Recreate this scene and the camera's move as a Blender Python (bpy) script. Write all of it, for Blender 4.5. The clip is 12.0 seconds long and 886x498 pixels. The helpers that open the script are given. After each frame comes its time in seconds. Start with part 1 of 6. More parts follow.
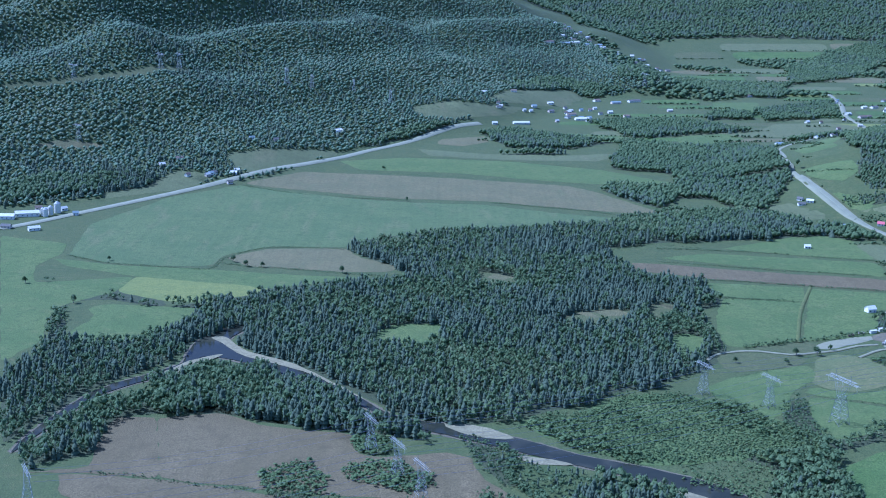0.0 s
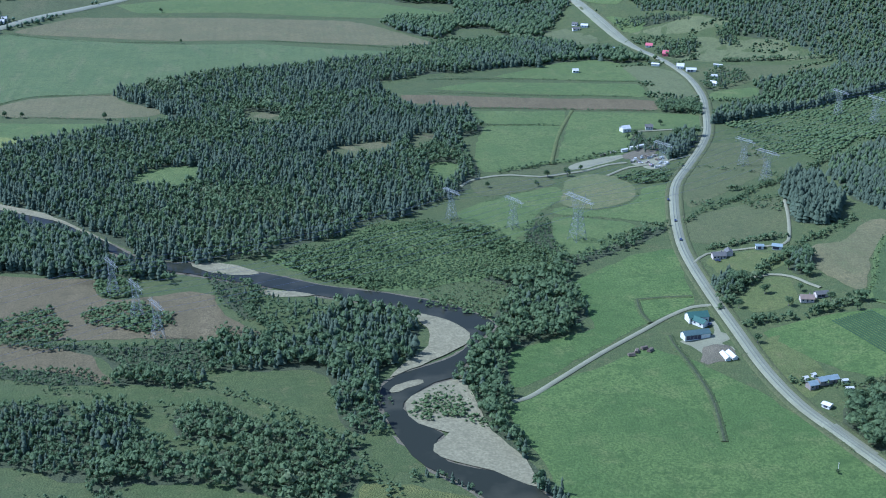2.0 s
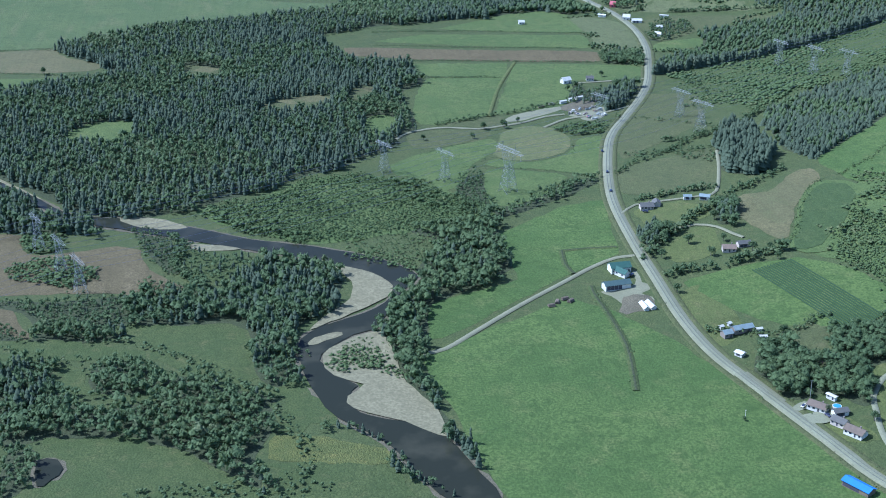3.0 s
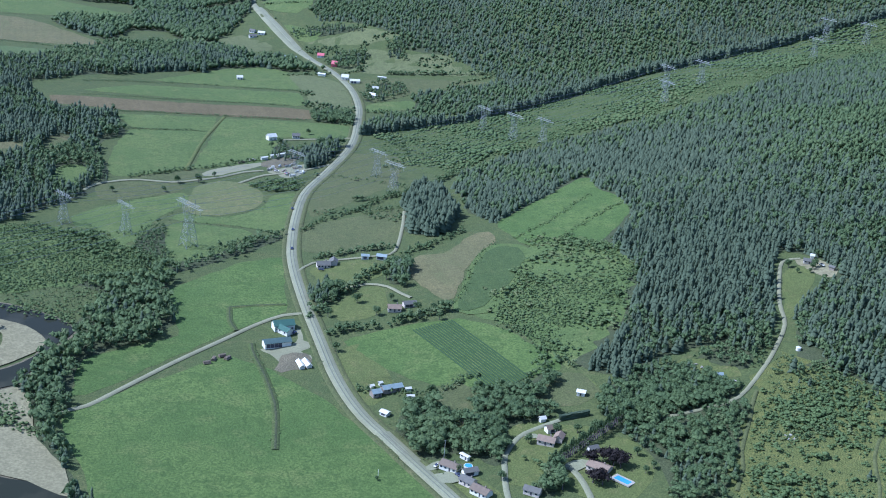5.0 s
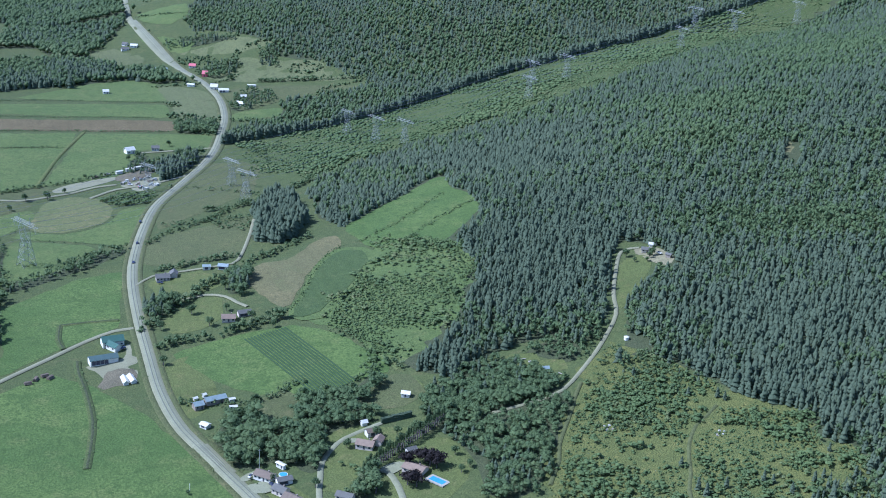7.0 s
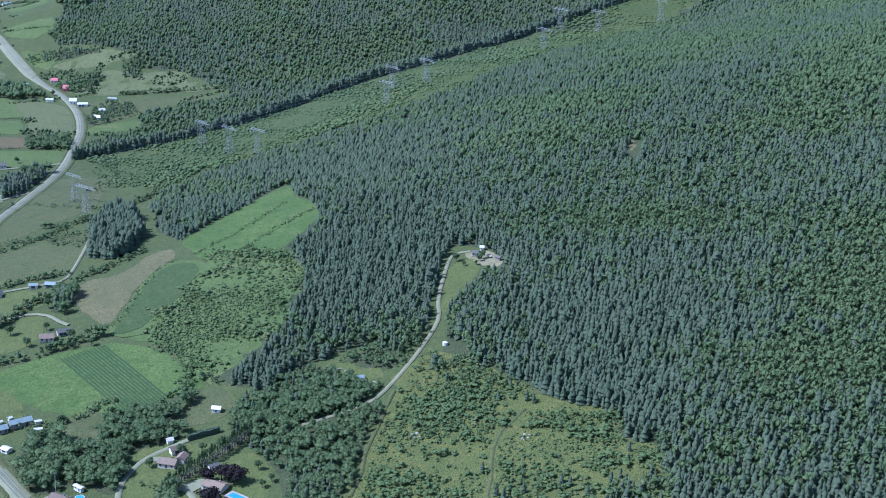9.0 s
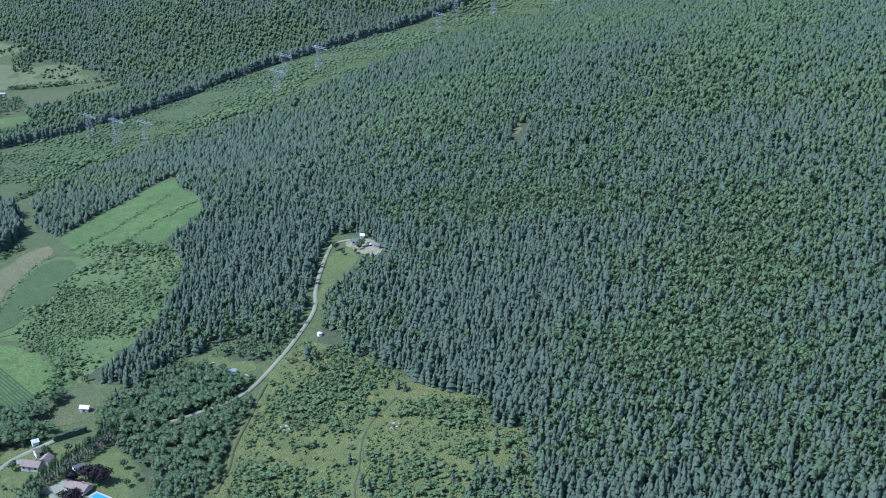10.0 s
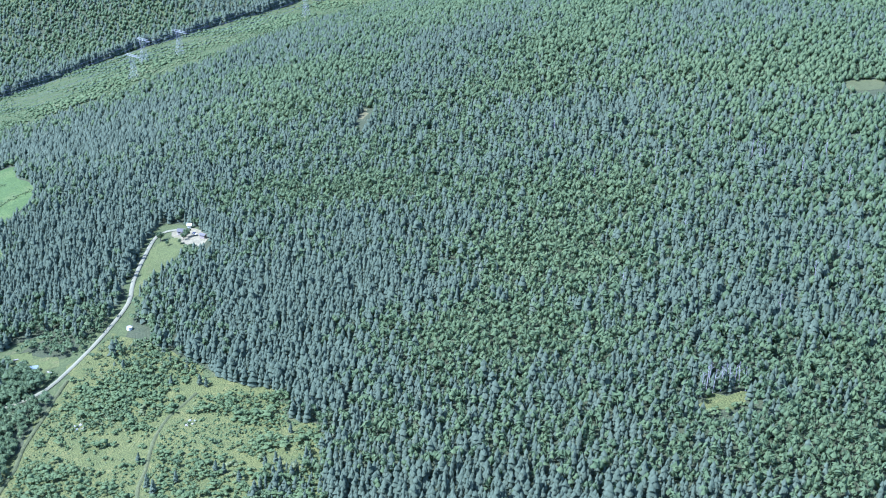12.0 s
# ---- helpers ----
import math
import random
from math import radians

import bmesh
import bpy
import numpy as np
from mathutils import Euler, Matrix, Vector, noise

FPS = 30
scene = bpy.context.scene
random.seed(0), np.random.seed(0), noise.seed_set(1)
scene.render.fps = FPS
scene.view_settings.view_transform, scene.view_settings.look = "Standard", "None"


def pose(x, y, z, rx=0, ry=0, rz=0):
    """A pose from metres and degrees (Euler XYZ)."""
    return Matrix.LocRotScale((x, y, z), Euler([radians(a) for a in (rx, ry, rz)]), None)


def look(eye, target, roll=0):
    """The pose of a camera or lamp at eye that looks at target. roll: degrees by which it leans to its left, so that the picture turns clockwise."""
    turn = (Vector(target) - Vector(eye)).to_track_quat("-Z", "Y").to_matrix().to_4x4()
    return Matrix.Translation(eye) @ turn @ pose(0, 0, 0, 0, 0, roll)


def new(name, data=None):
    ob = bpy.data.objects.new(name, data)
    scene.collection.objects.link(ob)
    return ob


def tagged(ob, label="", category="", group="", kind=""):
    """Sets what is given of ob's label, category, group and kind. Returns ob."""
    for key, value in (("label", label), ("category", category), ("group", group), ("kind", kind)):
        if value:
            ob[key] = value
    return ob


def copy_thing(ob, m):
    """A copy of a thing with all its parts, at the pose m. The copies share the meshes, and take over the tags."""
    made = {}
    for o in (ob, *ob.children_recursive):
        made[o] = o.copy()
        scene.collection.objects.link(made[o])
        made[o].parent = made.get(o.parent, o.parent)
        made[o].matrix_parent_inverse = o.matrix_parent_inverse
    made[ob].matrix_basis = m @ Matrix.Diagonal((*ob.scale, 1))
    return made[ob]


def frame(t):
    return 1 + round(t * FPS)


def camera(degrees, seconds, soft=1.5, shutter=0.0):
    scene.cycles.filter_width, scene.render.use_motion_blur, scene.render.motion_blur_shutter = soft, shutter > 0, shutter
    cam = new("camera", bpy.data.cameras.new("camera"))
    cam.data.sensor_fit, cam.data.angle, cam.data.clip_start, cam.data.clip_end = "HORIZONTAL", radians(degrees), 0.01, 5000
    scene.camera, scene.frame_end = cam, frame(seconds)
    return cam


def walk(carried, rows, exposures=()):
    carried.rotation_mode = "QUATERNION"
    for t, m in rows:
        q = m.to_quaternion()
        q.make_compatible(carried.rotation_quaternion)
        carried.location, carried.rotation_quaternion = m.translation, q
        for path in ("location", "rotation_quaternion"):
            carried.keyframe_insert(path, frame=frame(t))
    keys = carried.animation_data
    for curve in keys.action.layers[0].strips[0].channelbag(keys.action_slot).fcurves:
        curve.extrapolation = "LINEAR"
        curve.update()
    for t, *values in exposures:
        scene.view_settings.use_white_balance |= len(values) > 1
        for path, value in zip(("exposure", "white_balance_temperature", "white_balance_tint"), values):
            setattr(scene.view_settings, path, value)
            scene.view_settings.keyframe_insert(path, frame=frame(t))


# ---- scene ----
EXPOSURES = [(0, 1.12, 4060, 40), (1.5, 1.0, 4310, 35), (3, 1.08, 4510, 33), (6, 1.09, 4570, 36), (9.5, 1.14, 4490, 37), (10.5, 1.36, 4480, 38), (12, 2.04, 4470, 42)]
cam = camera(35.97, 12.0, soft=1.0)


def aim(x, y, z, turn, tilt, lean):
    """A camera pose: heading, tilt up from straight down, lean, in degrees."""
    return pose(x, y, z, 0, 0, turn) @ pose(0, 0, 0, tilt) @ pose(0, 0, 0, 0, 0, lean)


walk(cam, [
    (0, aim(-76.6, 16.9, 379.9, 0.00, 76.08, 1.47)),
    (0.5, aim(-57.4, 12.6, 379.8, -1.44, 73.75, 1.20)),
    (1, aim(-38.1, 8.2, 379.7, -4.78, 71.94, 0.47)),
    (1.5, aim(-19.0, 4.1, 379.8, -6.65, 70.69, 0.30)),
    (2, aim(-0.0, -0.0, 380.0, -7.04, 69.48, 0.42)),
    (2.5, aim(19.0, -3.9, 380.3, -7.71, 68.78, 0.56)),
    (3, aim(37.9, -7.6, 380.6, -8.00, 67.53, 0.31)),
    (3.5, aim(57.2, -11.1, 381.2, -10.21, 69.15, 2.01)),
    (3.7, aim(64.9, -12.5, 381.4, -11.89, 69.99, 3.17)),
    (5.3, aim(126.9, -23.3, 383.9, -18.31, 70.33, 5.15)),
    (5.5, aim(134.6, -24.8, 384.0, -18.55, 70.35, 5.12)),
    (6, aim(153.8, -28.4, 384.2, -19.02, 70.52, 4.62)),
    (6.5, aim(172.8, -32.1, 384.3, -19.84, 70.64, 3.88)),
    (7, aim(191.8, -35.8, 384.2, -20.37, 70.73, 3.27)),
    (7.2, aim(199.4, -37.3, 384.2, -20.46, 70.69, 3.13)),
    (8.8, aim(259.5, -49.4, 383.9, -23.21, 71.25, 2.34)),
    (9, aim(266.9, -51.1, 383.9, -23.36, 71.15, 2.32)),
    (9.5, aim(285.6, -55.3, 383.7, -24.11, 70.83, 1.95)),
    (10, aim(304.2, -59.6, 383.6, -26.41, 70.67, 1.66)),
    (10.5, aim(322.6, -63.8, 383.5, -27.42, 70.52, 1.81)),
    (11, aim(341.0, -67.8, 383.3, -28.40, 70.56, 1.84)),
    (11.5, aim(359.3, -71.8, 383.3, -29.11, 70.23, 1.93)),
    (12, aim(377.6, -75.7, 383.3, -29.46, 70.03, 2.03)),
], EXPOSURES)

# ---- daylight ----
SUN_FROM = Vector((-0.94, 0.30, 1.10)).normalized()
world = bpy.data.worlds.new("sky")
scene.world = world
world.use_nodes = True
sky = world.node_tree.nodes.new("ShaderNodeTexSky")
sky.sky_type, sky.sun_disc = "NISHITA", False
sky.sun_elevation = math.asin(SUN_FROM.z)
sky.sun_rotation = math.atan2(SUN_FROM.x, SUN_FROM.y)
back = world.node_tree.nodes["Background"]
back.inputs["Strength"].default_value = 0.10
world.node_tree.links.new(sky.outputs["Color"], back.inputs["Color"])
sun = new("sun", bpy.data.lights.new("sun", "SUN"))
sun.data.energy, sun.data.angle, sun.data.color = 3.4, radians(0.6), (1.0, 0.95, 0.87)
sun.matrix_world = look(SUN_FROM * 3000, (0, 0, 0))


# ---- materials ----
def shader(name, rough=0.9, metal=0.0):
    m = bpy.data.materials.new(name)
    m.use_nodes = True
    p = m.node_tree.nodes["Principled BSDF"]
    p.inputs["Roughness"].default_value, p.inputs["Metallic"].default_value = rough, metal
    return m, m.node_tree.nodes, m.node_tree.links, p


def blend(nodes, links, factor, a, b, kind="MIX"):
    mix = nodes.new("ShaderNodeMix")
    mix.data_type, mix.blend_type = "RGBA", kind
    for value, socket in ((factor, mix.inputs[0]), (a, mix.inputs[6]), (b, mix.inputs[7])):
        if hasattr(value, "links"):
            links.new(value, socket)
        elif isinstance(value, (int, float)):
            socket.default_value = value
        else:
            socket.default_value = (*value, 1)
    return mix.outputs[2]


def speckle(nodes, links, size, low=0.35, high=0.65, detail=4.0, stretch=None):
    """Noise of that size in metres, as a 0 to 1 factor."""
    geo = nodes.new("ShaderNodeNewGeometry")
    source = geo.outputs["Position"]
    if stretch:
        turn = nodes.new("ShaderNodeMapping")
        turn.inputs["Rotation"].default_value = (0, 0, radians(stretch[0]))
        turn.inputs["Scale"].default_value = (1, stretch[1], 1)
        links.new(source, turn.inputs["Vector"])
        source = turn.outputs["Vector"]
    n = nodes.new("ShaderNodeTexNoise")
    n.inputs["Scale"].default_value, n.inputs["Detail"].default_value = 1 / size, detail
    links.new(source, n.inputs["Vector"])
    r = nodes.new("ShaderNodeMapRange")
    r.inputs["From Min"].default_value, r.inputs["From Max"].default_value = low, high
    links.new(n.outputs["Fac"], r.inputs["Value"])
    return r.outputs["Result"]


def relief(nodes, links, p, height, strength, distance):
    b = nodes.new("ShaderNodeBump")
    b.inputs["Strength"].default_value, b.inputs["Distance"].default_value = strength, distance
    links.new(height, b.inputs["Height"])
    links.new(b.outputs["Normal"], p.inputs["Normal"])


def turf(name, a, b, c, patch=60, fine=4, row=None, bump=0.5):
    """Grass or soil: two broad tones, a third in worn patches, tufts, a fine grain, and the faint lines of machines where row gives their bearing."""
    m, nodes, links, p = shader(name, 0.95)
    p.inputs["Specular IOR Level"].default_value = 0.15
    col = blend(nodes, links, speckle(nodes, links, patch, 0.36, 0.64, 6), a, b)
    worn = speckle(nodes, links, patch * 0.34, 0.54, 0.80, 7, stretch=(row, 0.3) if row is not None else None)
    col = blend(nodes, links, worn, col, c)
    col = blend(nodes, links, speckle(nodes, links, patch * 0.2, 0.52, 0.74, 6), col, [v * 0.78 for v in a])
    tufts = speckle(nodes, links, fine * 0.9, 0.55, 0.70, 3)
    col = blend(nodes, links, tufts, col, [v * 0.72 for v in a])
    small = speckle(nodes, links, fine * 0.32, 0.3, 0.7, 5)
    col = blend(nodes, links, small, col, [v * 0.70 for v in a])
    if row is not None:
        lines = speckle(nodes, links, 5, 0.42, 0.66, 2, stretch=(row, 0.02))
        col = blend(nodes, links, lines, col, (0.93, 0.94, 0.92), "MULTIPLY")
    links.new(col, p.inputs["Base Color"])
    relief(nodes, links, p, small, bump, 0.6)
    return m


def foliage(name, a, b, c, gloss=0.25):
    """Leaves: each plant its own tone between a and b, some of them c, mottled within the crown."""
    m, nodes, links, p = shader(name, 0.75)
    p.inputs["Specular IOR Level"].default_value = gloss
    tone = nodes.new("ShaderNodeAttribute")
    tone.attribute_name = "tint"
    col = blend(nodes, links, tone.outputs["Fac"], a, b)
    rare = nodes.new("ShaderNodeMapRange")
    rare.inputs["From Min"].default_value, rare.inputs["From Max"].default_value = 0.90, 1.0
    links.new(tone.outputs["Fac"], rare.inputs["Value"])
    col = blend(nodes, links, rare.outputs["Result"], col, c)
    fine = speckle(nodes, links, 1.1, 0.3, 0.7, 3)
    col = blend(nodes, links, fine, col, [v * 0.82 for v in a])
    links.new(col, p.inputs["Base Color"])
    relief(nodes, links, p, fine, 0.45, 0.5)
    # light that comes through the leaves
    thin = nodes.new("ShaderNodeBsdfTranslucent")
    links.new(col, thin.inputs["Color"])
    both = nodes.new("ShaderNodeMixShader")
    both.inputs[0].default_value = 0.30
    links.new(p.outputs[0], both.inputs[1])
    links.new(thin.outputs[0], both.inputs[2])
    links.new(both.outputs[0], nodes["Material Output"].inputs[0])
    return m


ROUGH_GRASS = turf("rough_grass", (0.070, 0.096, 0.024), (0.090, 0.110, 0.027), (0.128, 0.125, 0.039), 28, 4)
# woodland floor, toned dark to paint in shade below trees; ditch beds share it
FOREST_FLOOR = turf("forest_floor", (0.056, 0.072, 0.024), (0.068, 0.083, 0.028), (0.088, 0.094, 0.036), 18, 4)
FIELD_LOOKS = {
    "green": turf("pasture", (0.067, 0.114, 0.021), (0.108, 0.156, 0.030), (0.142, 0.162, 0.040), 60, 5),
    "fresh": turf("young_grass", (0.084, 0.126, 0.027), (0.117, 0.153, 0.034), (0.152, 0.160, 0.045), 50, 5),
    "lawn": turf("lawn", (0.092, 0.118, 0.026), (0.115, 0.135, 0.030), (0.154, 0.142, 0.045), 25, 4),
    "pale": turf("hayfield", (0.108, 0.130, 0.040), (0.130, 0.148, 0.046), (0.168, 0.156, 0.058), 110, 6, row=38),
    "olive": turf("rough_pasture", (0.084, 0.102, 0.029), (0.104, 0.118, 0.033), (0.142, 0.131, 0.047), 30, 4),
    "tan": turf("stubble", (0.124, 0.126, 0.042), (0.160, 0.146, 0.050), (0.096, 0.122, 0.034), 40, 5, row=20),
    "brown": turf("bare_soil", (0.120, 0.104, 0.038), (0.148, 0.127, 0.048), (0.196, 0.166, 0.066), 70, 4, row=60),
    "meadow": turf("cut_meadow", (0.088, 0.128, 0.034), (0.118, 0.152, 0.041), (0.176, 0.166, 0.062), 60, 5, row=38),
    "dry": turf("drying_grass", (0.112, 0.136, 0.038), (0.148, 0.150, 0.046), (0.205, 0.168, 0.060), 34, 5),
    "rough": turf("tussock_grass", (0.064, 0.092, 0.021), (0.084, 0.108, 0.025), (0.124, 0.124, 0.036), 30, 4),
    "yellow": turf("mustard_crop", (0.145, 0.180, 0.036), (0.175, 0.195, 0.038), (0.105, 0.150, 0.040), 60, 5),
    "flower": turf("flowering_meadow", (0.102, 0.126, 0.027), (0.146, 0.156, 0.032), (0.205, 0.190, 0.042), 15, 3, bump=0.9),
    "dark": turf("dark_crop", (0.060, 0.094, 0.022), (0.072, 0.106, 0.025), (0.094, 0.116, 0.030), 22, 4, row=55),
}
SAND = turf("river_sand", (0.202, 0.194, 0.084), (0.246, 0.234, 0.103), (0.130, 0.126, 0.057), 16, 5, bump=0.15)
CONIFER = foliage("conifer_needles", (0.090, 0.126, 0.059), (0.124, 0.164, 0.076), (0.152, 0.180, 0.080), 0.10)
BROADLEAF = foliage("broad_leaves", (0.092, 0.143, 0.047), (0.148, 0.204, 0.058), (0.200, 0.230, 0.082), 0.13)
SCRUB = foliage("scrub_leaves", (0.104, 0.160, 0.046), (0.162, 0.222, 0.062), (0.220, 0.244, 0.078), 0.12)
# mountain leaves: haze put into the base colour, lighter and bluer than scrub
HAZED_LEAF = foliage("haze_paled_leaves", (0.128, 0.200, 0.080), (0.182, 0.252, 0.098), (0.236, 0.262, 0.112))
PURPLE = foliage("purple_leaves", (0.030, 0.027, 0.019), (0.044, 0.036, 0.025), (0.052, 0.042, 0.028), 0.1)


def paved(name, a, b, rough=0.9):
    m, nodes, links, p = shader(name, rough)
    col = blend(nodes, links, speckle(nodes, links, 12, 0.35, 0.65), a, b)
    col = blend(nodes, links, speckle(nodes, links, 1.0, 0.4, 0.8), col, [v * 0.8 for v in a])
    links.new(col, p.inputs["Base Color"])
    return m


ASPHALT = paved("worn_asphalt", (0.158, 0.170, 0.072), (0.192, 0.206, 0.090))
GRAVEL = paved("pale_gravel", (0.158, 0.164, 0.066), (0.196, 0.202, 0.084))
MUD = turf("muddy_bank", (0.130, 0.122, 0.058), (0.162, 0.148, 0.072), (0.092, 0.100, 0.042), 12, 3)
m, nodes, links, p = shader("river_water", 0.12)
links.new(blend(nodes, links, speckle(nodes, links, 28, 0.5, 0.75), (0.024, 0.028, 0.015), (0.052, 0.054, 0.028)), p.inputs["Base Color"])
p.inputs["IOR"].default_value = 1.22
p.inputs["Specular IOR Level"].default_value = 0.07
relief(nodes, links, p, speckle(nodes, links, 5, 0.2, 0.8), 0.12, 0.4)
WATER = m

# ---- the lie of the land ----
SWELLS = [[-1.8, -2.8, 2.7, -0.9, 0.7, 2.9, 2.0], [-0.7, -7.8, 0.6, -0.7, -13.8, -18.0, -7.5], [6.8, 7.8, 4.4, -3.0, 0.5, -10.7, -5.5], [-1.4, -1.6, -2.5, -4.0, 8.6, -8.1, -2.8], [-1.4, 4.9, 22.1, 20.5, 3.3, -20.2, -13.5]]

RIDGES = (
    ([(-900, 2090, 96), (-792, 2196, 92), (-685, 2305, 89), (-543, 2457, 95), (-422, 2459, 69), (-325, 2403, 39), (-263, 2256, 12)], 0.27, 0.36, 30),
    ([(-900, 1890, 52), (-720, 1915, 42), (-600, 1950, 33), (-500, 2060, 36), (-430, 2150, 30), (-370, 2180, 16)], 0.19, 0.2, 20),
    ([(-430, 2754, 55), (-354, 2904, 93), (-311, 2958, 110), (-244, 2862, 71), (-192, 2774, 25)], 0.36, 0.5, 30),
    ([(-1303, 3080, 436), (-1116, 3254, 408), (-786, 3546, 352), (-519, 3690, 301), (-295, 3690, 233), (-99, 3597, 156), (71, 3414, 96), (200, 3250, 47), (315, 3095, 41), (440, 3033, 14)], 0.31, 0.31, 50),
    ([(570, 2120, 18), (610, 2096, 36), (653, 2070, 60), (697, 2023, 78), (735, 2013, 92), (787, 2002, 106), (950, 2000, 135), (1300, 2050, 190)], 0.28, 0.25, 30),
)

def ramp(u, w):
    """0 below zero and u above it, rounded over w metres."""
    return w * np.logaddexp(0, np.asarray(u, float) / w)


def ridges(x, y):
    """Wooded ridges in the north, rounded along their crests."""
    x, y = np.asarray(x, float), np.asarray(y, float)
    total = np.ones_like(x * y)
    for crest, front, rear, soft in RIDGES:
        for (x0, y0, z0), (x1, y1, z1) in zip(crest, crest[1:]):
            t = np.clip(((x - x0) * (x1 - x0) + (y - y0) * (y1 - y0)) / ((x1 - x0) ** 2 + (y1 - y0) ** 2), 0, 1)
            d = np.hypot(x - x0 - t * (x1 - x0), y - y0 - t * (y1 - y0))
            fall = np.where((x - x0) * (y1 - y0) > (y - y0) * (x1 - x0), front, rear)
            total = total + np.exp((z0 + t * (z1 - z0) - fall * (np.hypot(d, soft) - soft)) / 3)
    rise = 3 * np.log(total)
    return rise * (1 + 0.09 * np.sin(x / 61 + 1.5 * np.sin(y / 97)) + 0.07 * np.sin(x / 37 - y / 53))


def height(x, y):
    """The lie of the land: a flat valley, a wooded slope in the east, wooded ridges in the north-west."""
    x, y = np.asarray(x, float), np.asarray(y, float)
    back = 0.8 * ramp(y - 1555, 104)
    z = 0.1483 * ramp(x - 285 - back, 35) + 0.0083 * ramp(x - 691 - back, 52)
    for i, row in enumerate(SWELLS):
        for j, a in enumerate(row):
            z = z + a * np.exp(-((x - 345 - 207.3 * i) ** 2 + (y - 363 - 207.3 * j) ** 2) / 53852)
    return z + ridges(x, y) + 0.12 * ramp(y - 3670, 69)


ROAD_PLAN = {
    "route_s": [(314, 680), (324, 643)],
    "route": [(427, 417), (376, 503), (346, 555), (339, 582), (332, 608), (323, 641), (313, 678), (305, 711), (301, 758), (302, 822), (304, 884), (309, 955), (317, 1008), (334, 1081), (354, 1146), (383, 1203), (416, 1269), (440, 1329), (463, 1410), (477, 1470), (485, 1548), (481, 1640), (469, 1717), (457, 1807), (444, 1900), (438, 1968)],
    "route_n": [(476, 1678), (456, 1779), (440, 1889), (435, 1994), (445, 2120), (453, 2166), (491, 2233), (546, 2301)],
    "route_nn": [(785, 3105), (762, 2916), (725, 2746), (719, 2598), (716, 2496)],
    "highway": [(-603, 1591), (-566, 1639), (-529, 1694), (-445, 1810), (-370, 1915), (-317, 2000), (-242, 2115), (-203, 2186), (-142, 2282), (-66, 2419), (-15, 2479)],
    "lane": [(130, 737), (145, 742), (169, 765), (204, 799), (241, 831), (265, 851), (284, 862), (298, 862)],
    "drive": [(481, 643), (506, 643), (528, 647), (556, 671), (577, 693), (599, 721), (611, 750), (629, 784), (649, 816), (663, 815)],
    "track": [(317, 1425), (284, 1333), (255, 1228)],
    "side": [(159, 1165), (170, 1182), (190, 1193), (211, 1197), (239, 1190), (262, 1197), (286, 1206), (308, 1220), (328, 1224)],
    "res_lane": [(362, 580), (363, 593), (366, 607), (370, 620), (375, 635), (388, 651), (400, 657), (418, 662)],
    "pool_lane": [(405, 574), (407, 593), (406, 609), (401, 613)],
    "house_a_lane": [(310, 944), (325, 960), (352, 960), (379, 959), (392, 965), (412, 1019), (426, 1066)],
    "farm_link": [(438, 1336), (386, 1333), (362, 1332)],
    "yard_link": [(395, 1236), (355, 1215), (326, 1208), (299, 1185)],
    "shrub_path": [(541, 649), (532, 637), (526, 627), (515, 611), (502, 592), (495, 576), (487, 565), (481, 556)],
    "ditch": [(256, 819), (255, 803), (257, 770), (257, 730), (253, 701), (248, 674)],
    "ditch_b": [(250, 884), (247, 860), (249, 842)],
    "ditch_c": [(250, 884), (268, 884), (290, 881)],
    "garden_lane": [(338, 899), (355, 902), (368, 892), (374, 876), (379, 865)],
    "meadow_path": [(536, 497), (542, 515), (550, 528), (558, 545), (565, 557), (576, 570), (586, 576), (596, 583)],
}
